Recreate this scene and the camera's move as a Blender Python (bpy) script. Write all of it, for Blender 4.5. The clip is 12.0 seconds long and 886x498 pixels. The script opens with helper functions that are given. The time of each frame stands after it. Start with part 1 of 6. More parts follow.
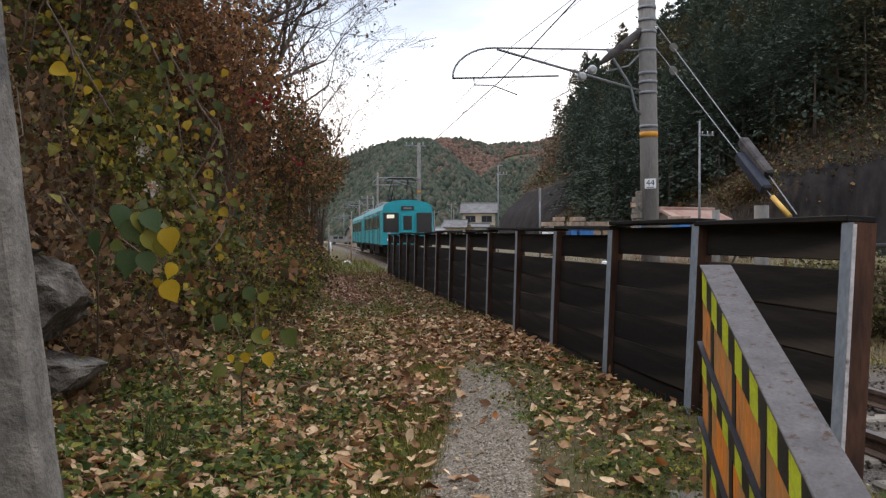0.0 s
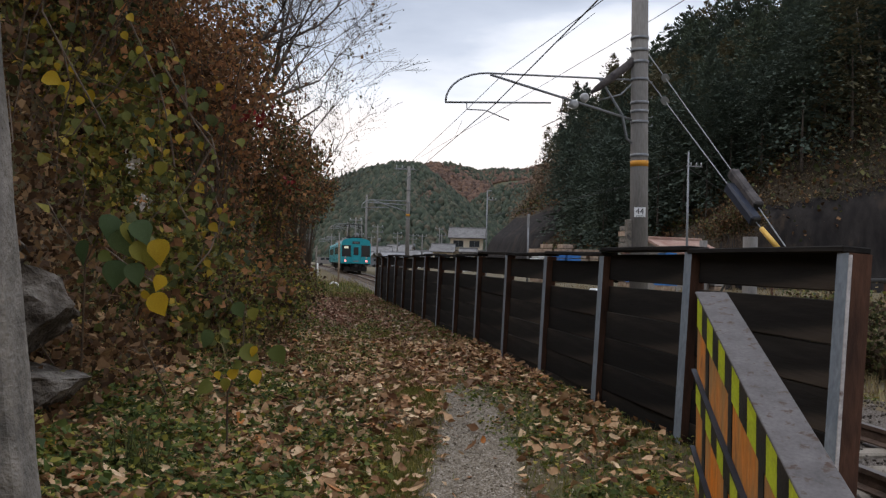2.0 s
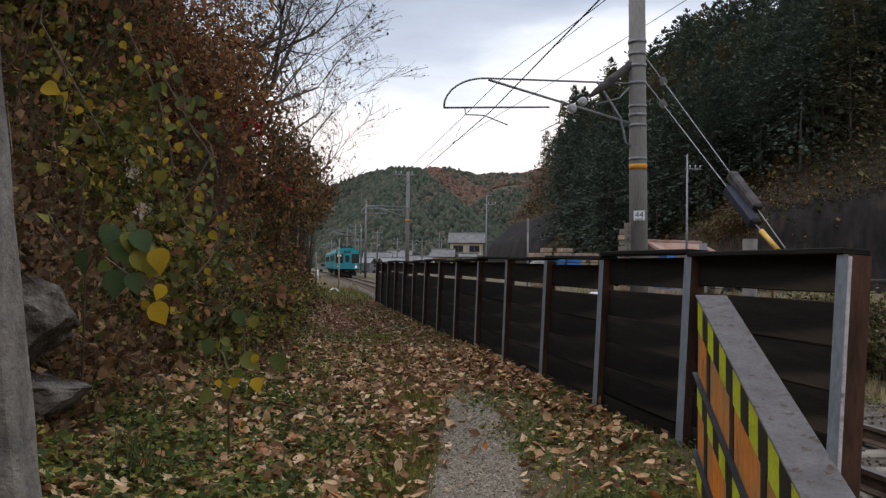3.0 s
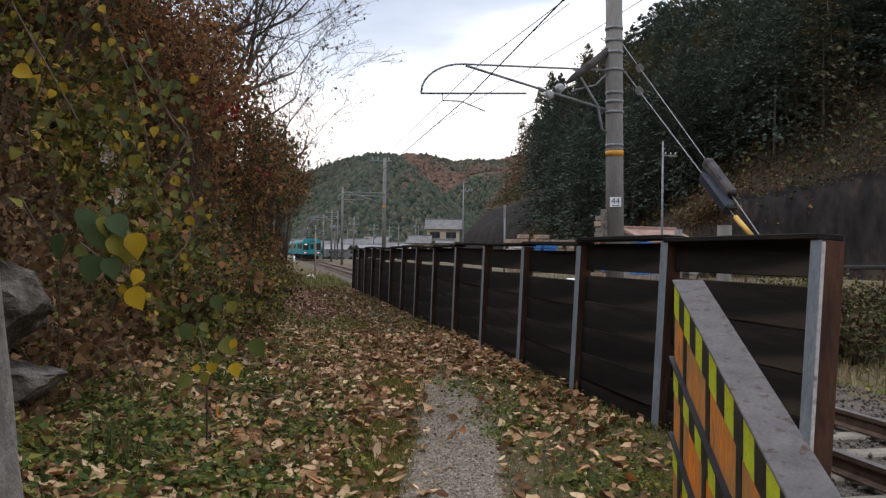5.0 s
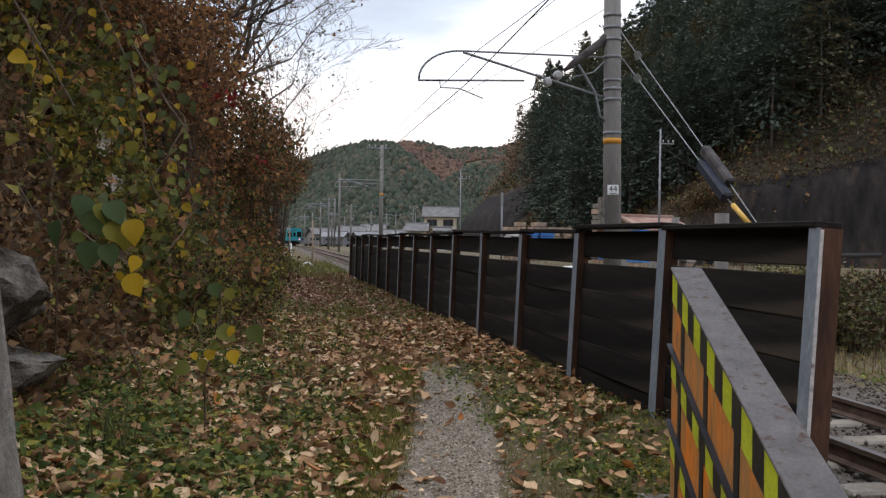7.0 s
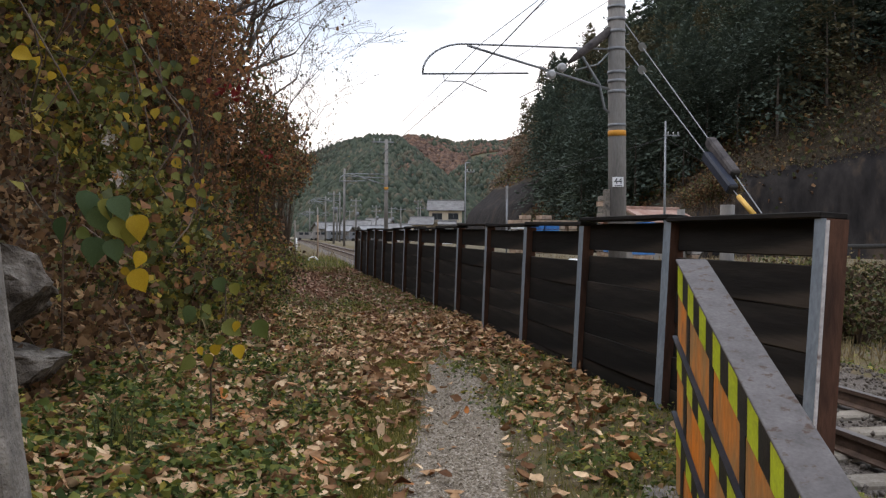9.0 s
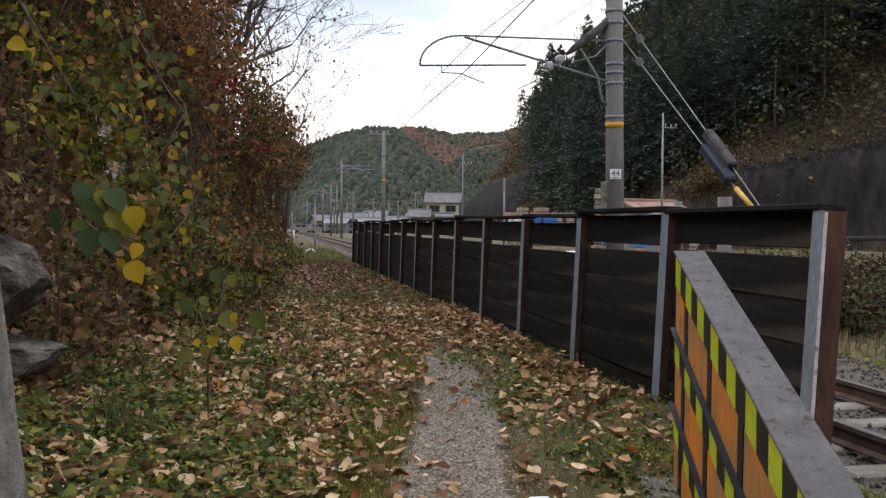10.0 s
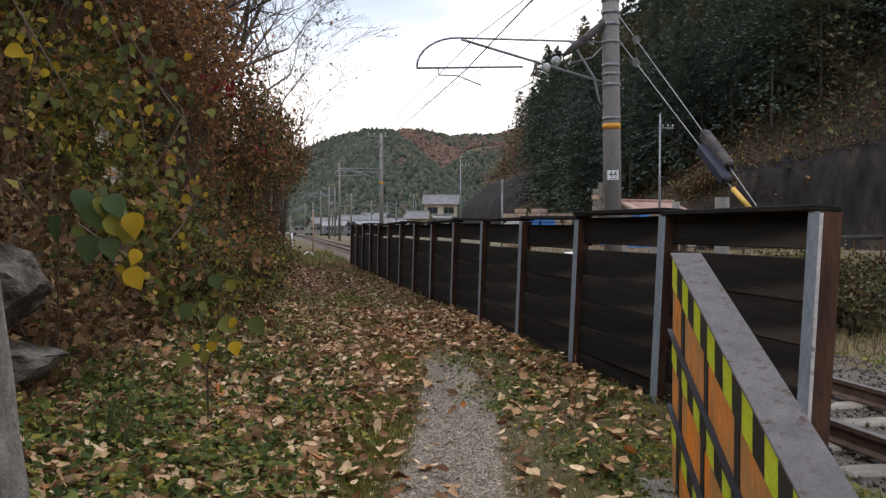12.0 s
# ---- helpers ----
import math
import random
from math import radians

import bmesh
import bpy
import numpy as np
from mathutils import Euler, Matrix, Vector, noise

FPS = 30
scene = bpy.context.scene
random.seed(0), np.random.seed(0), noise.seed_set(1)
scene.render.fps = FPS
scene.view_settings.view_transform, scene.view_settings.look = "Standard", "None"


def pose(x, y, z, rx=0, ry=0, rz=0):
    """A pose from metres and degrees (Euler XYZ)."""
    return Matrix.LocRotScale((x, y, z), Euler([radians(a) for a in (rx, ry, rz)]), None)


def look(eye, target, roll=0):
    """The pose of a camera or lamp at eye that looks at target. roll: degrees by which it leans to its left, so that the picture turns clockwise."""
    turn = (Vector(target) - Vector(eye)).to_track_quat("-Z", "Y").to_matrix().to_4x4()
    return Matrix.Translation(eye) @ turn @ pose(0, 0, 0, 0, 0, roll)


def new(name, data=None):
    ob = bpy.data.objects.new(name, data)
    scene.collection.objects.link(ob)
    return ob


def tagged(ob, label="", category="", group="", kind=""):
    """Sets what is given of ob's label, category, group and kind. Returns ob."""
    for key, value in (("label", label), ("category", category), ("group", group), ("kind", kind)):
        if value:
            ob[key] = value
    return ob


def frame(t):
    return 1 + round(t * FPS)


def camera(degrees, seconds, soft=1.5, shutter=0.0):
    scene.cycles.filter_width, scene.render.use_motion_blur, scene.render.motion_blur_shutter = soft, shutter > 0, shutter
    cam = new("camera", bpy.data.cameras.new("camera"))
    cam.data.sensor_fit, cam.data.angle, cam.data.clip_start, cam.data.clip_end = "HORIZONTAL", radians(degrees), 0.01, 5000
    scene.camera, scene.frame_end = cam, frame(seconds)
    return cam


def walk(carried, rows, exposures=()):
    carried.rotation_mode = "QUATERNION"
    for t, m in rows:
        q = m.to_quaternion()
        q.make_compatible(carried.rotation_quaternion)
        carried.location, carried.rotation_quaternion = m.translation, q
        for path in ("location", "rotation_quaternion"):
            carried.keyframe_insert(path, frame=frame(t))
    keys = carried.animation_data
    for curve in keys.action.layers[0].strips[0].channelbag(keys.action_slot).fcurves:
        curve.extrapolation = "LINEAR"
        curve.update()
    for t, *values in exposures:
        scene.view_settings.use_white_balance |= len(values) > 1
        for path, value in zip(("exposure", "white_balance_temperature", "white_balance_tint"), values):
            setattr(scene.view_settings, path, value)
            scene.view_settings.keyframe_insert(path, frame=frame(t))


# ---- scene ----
cam = camera(54.8, 12.0, soft=1.3)
PATH = [
    (0, (0.038, -0.057, 1.319), (0.360, 1.917, 1.287), -0.2),
    (0.5, (0.046, -0.029, 1.33), (0.398, 1.94, 1.331), -0.2),
    (1, (0.031, -0.023, 1.315), (0.406, 1.94, 1.382), 0.0),
    (1.5, (0.018, -0.021, 1.301), (0.397, 1.943, 1.349), 0.8),
    (2, (0.014, 0.0, 1.297), (0.365, 1.969, 1.322), 1.3),
    (2.5, (0.009, -0.002, 1.298), (0.364, 1.966, 1.332), 1.0),
    (3, (0.014, -0.003, 1.301), (0.365, 1.966, 1.338), 0.7),
    (5, (0.002, -0.005, 1.294), (0.407, 1.954, 1.3), 0.7),
    (5.5, (0.001, 0.001, 1.293), (0.402, 1.96, 1.289), 0.7),
    (6, (0.002, 0.005, 1.294), (0.406, 1.964, 1.282), 0.7),
    (6.5, (-0.001, -0.002, 1.295), (0.408, 1.955, 1.278), 0.8),
    (7, (-0.002, 0.004, 1.292), (0.41, 1.961, 1.269), 0.8),
    (9, (0.002, 0.006, 1.291), (0.402, 1.965, 1.253), 0.4),
    (9.5, (0.003, 0.017, 1.288), (0.403, 1.976, 1.243), 0.4),
    (10, (0.003, 0.017, 1.288), (0.409, 1.974, 1.232), 0.4),
    (10.5, (0.004, 0.015, 1.287), (0.415, 1.971, 1.223), 0.5),
    (11, (0.006, 0.004, 1.289), (0.423, 1.959, 1.223), 0.3),
    (11.5, (0.0, 0.001, 1.289), (0.413, 1.957, 1.226), 0.3),
    (12, (0.002, -0.003, 1.298), (0.412, 1.954, 1.246), 0.0),
]
EXPOSURES = [(t, stops, 6680, 16) for t, stops in ((0.0, 0.25), (0.5, 0.1), (1.0, -0.2), (3.2, -0.2), (4.8, 0.05), (7.2, 0.08), (8.8, 0.20), (12.0, 0.20))]
walk(cam, [(t, look(eye, target, roll)) for t, eye, target, roll in PATH], EXPOSURES)


# ---- daylight: a bright overcast evening sky, the sun low behind cloud ahead ----
def make_world():
    world = bpy.data.worlds.new("overcast_sky")
    scene.world = world
    world.use_nodes = True
    nt = world.node_tree
    nt.nodes.clear()
    N, L = nt.nodes.new, nt.links.new
    out, bg = N("ShaderNodeOutputWorld"), N("ShaderNodeBackground")
    sky = N("ShaderNodeTexSky")
    sky.sky_type, sky.sun_disc = "NISHITA", False
    sky.sun_elevation, sky.sun_rotation = radians(54), radians(-55)
    sky.air_density, sky.dust_density = 1.2, 2.0
    co, mp = N("ShaderNodeTexCoord"), N("ShaderNodeMapping")
    mp.inputs["Scale"].default_value = (1.3, 1.3, 4.2)
    mp.inputs["Location"].default_value = (3.4, 0.3, 0.55)
    L(co.outputs["Generated"], mp.inputs["Vector"])
    no = N("ShaderNodeTexNoise")
    no.inputs["Scale"].default_value, no.inputs["Detail"].default_value = 1.7, 6.0
    no.inputs["Roughness"].default_value = 0.52
    L(mp.outputs["Vector"], no.inputs["Vector"])
    # higher up the cloud sheet gets thicker and greyer
    sep = N("ShaderNodeSeparateXYZ")
    L(co.outputs["Generated"], sep.inputs["Vector"])
    up = N("ShaderNodeMapRange")
    up.inputs["From Min"].default_value, up.inputs["From Max"].default_value = 0.13, 0.30
    up.inputs["To Min"].default_value, up.inputs["To Max"].default_value = -0.22, 0.30
    L(sep.outputs["Z"], up.inputs["Value"])
    add = N("ShaderNodeMath")
    L(no.outputs["Fac"], add.inputs[0])
    L(up.outputs["Result"], add.inputs[1])
    ramp = N("ShaderNodeValToRGB")
    e = ramp.color_ramp.elements
    e[0].position, e[0].color = 0.46, (1.04, 1.02, 1.00, 1)
    e[1].position, e[1].color = 0.86, (0.42, 0.50, 0.61, 1)
    a = e.new(0.60)
    a.color = (0.82, 0.90, 0.97, 1)
    b = e.new(0.70)
    b.color = (0.57, 0.66, 0.77, 1)
    L(add.outputs[0], ramp.inputs["Fac"])
    gain = N("ShaderNodeVectorMath")
    gain.operation = "SCALE"
    gain.inputs["Scale"].default_value = 12.5
    L(ramp.outputs["Color"], gain.inputs[0])
    # an overcast sky is brightest overhead
    zen = N("ShaderNodeMapRange")
    zen.inputs["From Min"].default_value, zen.inputs["From Max"].default_value = 0.40, 0.95
    zen.inputs["To Min"].default_value, zen.inputs["To Max"].default_value = 1.0, 2.6
    L(sep.outputs["Z"], zen.inputs["Value"])
    lift = N("ShaderNodeVectorMath")
    lift.operation = "SCALE"
    L(gain.outputs[0], lift.inputs[0])
    L(zen.outputs["Result"], lift.inputs["Scale"])
    mix = N("ShaderNodeMix")
    mix.data_type = "RGBA"
    mix.inputs["Factor"].default_value = 0.9
    L(sky.outputs["Color"], mix.inputs["A"])
    L(lift.outputs[0], mix.inputs["B"])
    L(mix.outputs["Result"], bg.inputs["Color"])
    bg.inputs["Strength"].default_value = 0.11
    L(bg.outputs[0], out.inputs["Surface"])


make_world()
sun = new("sun", bpy.data.lights.new("sun", "SUN"))
sun.data.energy, sun.data.angle, sun.data.color = 1.0, radians(30), (1.0, 0.93, 0.84)
sun.matrix_world = look((-13, 9, 22), (0, 0, 0))


# ---- materials ----
def ramp_of(nt, stops):
    r = nt.nodes.new("ShaderNodeValToRGB")
    e = r.color_ramp.elements
    for i, (p, c) in enumerate(stops):
        k = e[i] if i < 2 else e.new(p)
        k.position, k.color = p, (*c, 1)
    return r


def noise_of(nt, scale, detail=4.0, rough=0.55, stretch=(1, 1, 1), space="Object"):
    co, mp, no = nt.nodes.new("ShaderNodeTexCoord"), nt.nodes.new("ShaderNodeMapping"), nt.nodes.new("ShaderNodeTexNoise")
    mp.inputs["Scale"].default_value = stretch
    no.inputs["Scale"].default_value, no.inputs["Detail"].default_value, no.inputs["Roughness"].default_value = scale, detail, rough
    nt.links.new(co.outputs[space], mp.inputs["Vector"])
    nt.links.new(mp.outputs["Vector"], no.inputs["Vector"])
    return no


def mixed(nt, fac, a, b, blend="MIX"):
    m = nt.nodes.new("ShaderNodeMix")
    m.data_type, m.blend_type = "RGBA", blend
    for sock, v in ((m.inputs["Factor"], fac), (m.inputs["A"], a), (m.inputs["B"], b)):
        if isinstance(v, bpy.types.NodeSocket):
            nt.links.new(v, sock)
        elif isinstance(v, tuple):
            sock.default_value = (*v, 1)
        else:
            sock.default_value = v
    return m.outputs["Result"]


def material(name, stops, scale=6.0, rough=0.8, metal=0.0, bump=0.3, dist=0.01, fine=60.0, stretch=(1, 1, 1), stain=None, stain_scale=1.2,
             stain_cut=(0.5, 0.65), space="Object", per_piece=0.0, spec=0.2):
    """A surface in two scales of noise, with stains of another colour and a fine relief."""
    m = bpy.data.materials.new(name)
    m.use_nodes = True
    nt = m.node_tree
    p = nt.nodes["Principled BSDF"]
    L = nt.links.new
    n1 = noise_of(nt, scale, 5, 0.6, stretch, space)
    r = ramp_of(nt, stops)
    L(n1.outputs["Fac"], r.inputs["Fac"])
    n2 = noise_of(nt, fine, 3, 0.6, stretch, space)
    r2 = ramp_of(nt, [(0.3, (0.78, 0.78, 0.78)), (0.7, (1.15, 1.15, 1.15))])
    L(n2.outputs["Fac"], r2.inputs["Fac"])
    col = mixed(nt, 0.8, r.outputs["Color"], r2.outputs["Color"], "MULTIPLY")
    if stain:
        n3 = noise_of(nt, stain_scale, 6, 0.62, stretch, space)
        r3 = ramp_of(nt, [(stain_cut[0], (0, 0, 0)), (stain_cut[1], (1, 1, 1))])
        L(n3.outputs["Fac"], r3.inputs["Fac"])
        col = mixed(nt, r3.outputs["Color"], col, stain)
    if per_piece:
        oi = nt.nodes.new("ShaderNodeObjectInfo")
        r4 = ramp_of(nt, [(0.0, (1 - per_piece,) * 3), (1.0, (1 + per_piece,) * 3)])
        L(oi.outputs["Random"], r4.inputs["Fac"])
        col = mixed(nt, 1.0, col, r4.outputs["Color"], "MULTIPLY")
    L(col, p.inputs["Base Color"])
    p.inputs["Roughness"].default_value, p.inputs["Metallic"].default_value = rough, metal
    p.inputs["Specular IOR Level"].default_value = spec
    if bump:
        bp = nt.nodes.new("ShaderNodeBump")
        bp.inputs["Strength"].default_value, bp.inputs["Distance"].default_value = bump, dist
        L(n2.outputs["Fac"], bp.inputs["Height"])
        L(bp.outputs["Normal"], p.inputs["Normal"])
    return m


def leaf_material(name, stops, rough=0.6, glow=0.3, piece=False):
    """Leaves: each one takes its own colour, with a little light coming through."""
    m = bpy.data.materials.new(name)
    m.use_nodes = True
    nt = m.node_tree
    p, out = nt.nodes["Principled BSDF"], nt.nodes["Material Output"]
    L = nt.links.new
    if piece:
        src = nt.nodes.new("ShaderNodeObjectInfo").outputs["Random"]
    else:
        src = nt.nodes.new("ShaderNodeNewGeometry").outputs["Random Per Island"]
    r = ramp_of(nt, stops)
    L(src, r.inputs["Fac"])
    n = noise_of(nt, 30.0, 3)
    r2 = ramp_of(nt, [(0.35, (0.7, 0.66, 0.6)), (0.65, (1.1, 1.1, 1.1))])
    L(n.outputs["Fac"], r2.inputs["Fac"])
    col = mixed(nt, 0.7, r.outputs["Color"], r2.outputs["Color"], "MULTIPLY")
    L(col, p.inputs["Base Color"])
    p.inputs["Roughness"].default_value = rough
    p.inputs["Specular IOR Level"].default_value = 0.12
    tr = nt.nodes.new("ShaderNodeBsdfTranslucent")
    L(col, tr.inputs["Color"])
    ms = nt.nodes.new("ShaderNodeMixShader")
    ms.inputs["Fac"].default_value = glow
    L(p.outputs[0], ms.inputs[1])
    L(tr.outputs[0], ms.inputs[2])
    L(ms.outputs[0], out.inputs["Surface"])
    return m


def plain(name, color, rough=0.5, metal=0.0, emit=0.0):
    m = bpy.data.materials.new(name)
    m.use_nodes = True
    p = m.node_tree.nodes["Principled BSDF"]
    p.inputs["Base Color"].default_value = (*color, 1)
    p.inputs["Roughness"].default_value, p.inputs["Metallic"].default_value = rough, metal
    if emit:
        p.inputs["Emission Color"].default_value = (*color, 1)
        p.inputs["Emission Strength"].default_value = emit
    return m


M_BOARD = material("weathered_dark_timber", [(0.3, (0.007, 0.006, 0.0055)), (0.7, (0.026, 0.0215, 0.0175))], scale=5, rough=0.9, bump=0.8, dist=0.006,
                   fine=26, stretch=(1, 0.10, 1), stain=(0.082, 0.062, 0.046), stain_scale=2.6, stain_cut=(0.50, 0.80), per_piece=0.35, spec=0.15)
M_BLUESTEEL = material("blue_grey_painted_steel", [(0.3, (0.16, 0.19, 0.22)), (0.7, (0.25, 0.28, 0.31))], scale=5, rough=0.6, bump=0.15, fine=40,
                       stretch=(1, 1, 0.5), stain=(0.10, 0.055, 0.03), stain_scale=4.0, stain_cut=(0.60, 0.70))
M_RUST = material("rusty_steel", [(0.3, (0.034, 0.017, 0.011)), (0.7, (0.125, 0.056, 0.032))], scale=6, rough=0.85, bump=0.4, fine=50, stretch=(1, 1, 0.25),
                  stain=(0.012, 0.008, 0.007), stain_scale=3.0, stain_cut=(0.5, 0.62))
M_GREYTOP = material("grey_painted_worn_steel", [(0.3, (0.080, 0.071, 0.067)), (0.7, (0.130, 0.116, 0.110))], scale=7, rough=0.8, bump=0.35, dist=0.004, fine=70,
                     stain=(0.065, 0.040, 0.028), stain_scale=20.0, stain_cut=(0.56, 0.66))
M_ORANGE = material("peeling_orange_paint", [(0.42, (0.38, 0.20, 0.075)), (0.66, (0.74, 0.22, 0.02))], scale=4, rough=0.7, bump=0.4, fine=40, stretch=(1, 1, 0.35),
                    stain=(0.16, 0.085, 0.04), stain_scale=9, stain_cut=(0.57, 0.72))
M_LIME = material("lime_reflective_tape", [(0.3, (0.42, 0.50, 0.02)), (0.7, (0.56, 0.64, 0.03))], scale=9, rough=0.4, bump=0.1, stain=(0.30, 0.30, 0.05), stain_scale=14, stain_cut=(0.6, 0.75))
M_BLACK = material("black_tape", [(0.3, (0.012, 0.012, 0.012)), (0.7, (0.035, 0.033, 0.03))], scale=9, rough=0.55, bump=0.2)
M_CONC = material("weathered_concrete", [(0.3, (0.125, 0.108, 0.088)), (0.7, (0.26, 0.228, 0.190))], scale=14, rough=0.9, bump=0.9, dist=0.01, fine=70,
                  stain=(0.07, 0.066, 0.06), stain_scale=5, stain_cut=(0.52, 0.7))
M_POLE = material("spun_concrete", [(0.3, (0.15, 0.138, 0.125)), (0.7, (0.24, 0.222, 0.20))], scale=2.5, rough=0.85, bump=0.3, fine=30, stretch=(1, 1, 0.2))
M_GALV = material("galvanised_steel", [(0.3, (0.16, 0.165, 0.17)), (0.7, (0.27, 0.275, 0.28))], scale=8, rough=0.6, metal=0.4, bump=0.1)
M_WORN = material("bare_pale_steel", [(0.3, (0.34, 0.31, 0.29)), (0.7, (0.58, 0.54, 0.51))], scale=14, rough=0.7, bump=0.2, stain=(0.10, 0.05, 0.03), stain_scale=9, stain_cut=(0.58, 0.68))
M_WIRE = plain("dark_wire", (0.03, 0.03, 0.032), 0.6)
M_WHITE = plain("white_enamel", (0.75, 0.75, 0.73), 0.4)
M_INK = plain("black_enamel", (0.015, 0.015, 0.015), 0.5)
M_BANDORANGE = material("orange_band_paint", [(0.3, (0.50, 0.22, 0.03)), (0.7, (0.62, 0.28, 0.04))], rough=0.6, bump=0.1)
M_CLADGREY = material("dark_blue_black_casing", [(0.3, (0.010, 0.011, 0.015)), (0.7, (0.026, 0.028, 0.034))], scale=4, rough=0.5, bump=0.1)
M_CASE = material("dark_blue_casing", [(0.3, (0.010, 0.012, 0.020)), (0.7, (0.022, 0.026, 0.040))], scale=4, rough=0.6, bump=0.1)
M_CASEWORN = material("weathered_casing", [(0.3, (0.045, 0.038, 0.036)), (0.7, (0.10, 0.086, 0.080))], scale=6, rough=0.85, bump=0.3, stain=(0.03, 0.026, 0.026), stain_scale=4)
M_YELLOWTUBE = material("yellow_guard_tube", [(0.3, (0.50, 0.28, 0.05)), (0.7, (0.60, 0.36, 0.08))], rough=0.5, bump=0.1)
M_GLASSINS = plain("porcelain", (0.30, 0.30, 0.29), 0.35)
M_TEAL = material("turquoise_train_paint", [(0.3, (0.012, 0.27, 0.31)), (0.7, (0.016, 0.32, 0.36))], scale=0.8, rough=0.42, bump=0.03, fine=12, stain=(0.02, 0.20, 0.22), stain_scale=1.5, stain_cut=(0.62, 0.8))
M_TRAINROOF = material("grey_train_roof", [(0.3, (0.16, 0.17, 0.175)), (0.7, (0.26, 0.27, 0.27))], scale=1.5, rough=0.8, bump=0.1)
M_TRAINGLASS = plain("dark_train_glass", (0.012, 0.013, 0.014), 0.12)
M_TRAINGLASS.node_tree.nodes["Principled BSDF"].inputs["Specular IOR Level"].default_value = 0.25
M_UNDER = material("dusty_black_undergear", [(0.3, (0.015, 0.014, 0.013)), (0.7, (0.045, 0.04, 0.035))], scale=4, rough=0.85)
M_TAIL = plain("red_tail_lamp", (1.0, 0.22, 0.20), 0.4, 0.0, 2.5)
M_SIGN = plain("lit_route_sign", (0.85, 0.82, 0.60), 0.5, 0.0, 0.35)
M_RAIL = material("rusty_rail", [(0.3, (0.06, 0.038, 0.028)), (0.7, (0.13, 0.085, 0.06))], scale=8, rough=0.7, metal=0.3, bump=0.3)
M_RAILTOP = plain("worn_rail_head", (0.13, 0.11, 0.095), 0.55, 0.6)
M_SLEEPER = material("pale_concrete_sleeper", [(0.3, (0.17, 0.138, 0.105)), (0.7, (0.32, 0.275, 0.215))], scale=6, rough=0.9, bump=0.4, per_piece=0.2)
M_SLEEPER_OLD = material("weathered_dark_sleeper", [(0.3, (0.07, 0.052, 0.038)), (0.7, (0.15, 0.115, 0.085))], scale=6, rough=0.95, bump=0.4, per_piece=0.2)
M_STONE = material("ballast_stone", [(0.3, (0.060, 0.048, 0.038)), (0.7, (0.18, 0.152, 0.125))], scale=9, rough=0.9, bump=0.4)
M_ROCK = material("lichened_rock", [(0.3, (0.026, 0.020, 0.015)), (0.7, (0.105, 0.084, 0.064))], scale=7, rough=0.95, bump=1.0, dist=0.03, fine=24, stain=(0.195, 0.168, 0.138), stain_scale=6, stain_cut=(0.52, 0.70))
M_BARK = material("grey_brown_bark", [(0.3, (0.045, 0.036, 0.03)), (0.7, (0.11, 0.09, 0.075))], scale=8, rough=0.95, bump=0.5)
M_TWIG = material("dead_stems", [(0.3, (0.05, 0.034, 0.024)), (0.7, (0.16, 0.115, 0.08))], scale=10, rough=0.95)
# near black: dark weathering, with the wall's shade also put into the colour
M_SHOT = material("weathered_shaded_sprayed_concrete", [(0.3, (0.012, 0.011, 0.011)), (0.7, (0.036, 0.031, 0.028))], scale=0.9, rough=0.95, bump=0.6, dist=0.2, fine=2.0,
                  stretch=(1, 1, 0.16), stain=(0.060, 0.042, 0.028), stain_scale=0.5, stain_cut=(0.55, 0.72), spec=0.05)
M_PLASTER = material("cream_plaster", [(0.3, (0.60, 0.50, 0.36)), (0.7, (0.72, 0.61, 0.46))], scale=0.8, rough=0.9, bump=0.1)
M_WALLWHITE = material("white_siding", [(0.3, (0.60, 0.60, 0.58)), (0.7, (0.72, 0.72, 0.70))], scale=0.8, rough=0.8, bump=0.1)
M_WALLGREY = material("grey_siding", [(0.3, (0.22, 0.20, 0.18)), (0.7, (0.33, 0.30, 0.27))], scale=0.8, rough=0.9, bump=0.1)
M_TILE = material("grey_roof_tiles", [(0.3, (0.12, 0.115, 0.11)), (0.7, (0.22, 0.21, 0.20))], scale=1.0, rough=0.95, bump=0.5, dist=0.05, fine=4)
M_PALETIN = material("pale_tin_roof", [(0.3, (0.15, 0.15, 0.15)), (0.7, (0.26, 0.255, 0.25))], scale=0.7, rough=0.8, bump=0.2, fine=6)
M_REDROOF = material("rusting_red_tin_roof", [(0.3, (0.20, 0.09, 0.06)), (0.7, (0.36, 0.25, 0.20))], scale=0.7, rough=0.8, bump=0.2)
M_BLUE = material("blue_plastic", [(0.3, (0.03, 0.13, 0.38)), (0.7, (0.06, 0.22, 0.50))], scale=2, rough=0.5, bump=0.1)
M_WOODPILE = material("stacked_timber", [(0.3, (0.20, 0.13, 0.09)), (0.7, (0.42, 0.31, 0.22))], scale=3, rough=0.9, bump=0.2)
M_WINDOW = plain("window_glass", (0.03, 0.035, 0.04), 0.1)

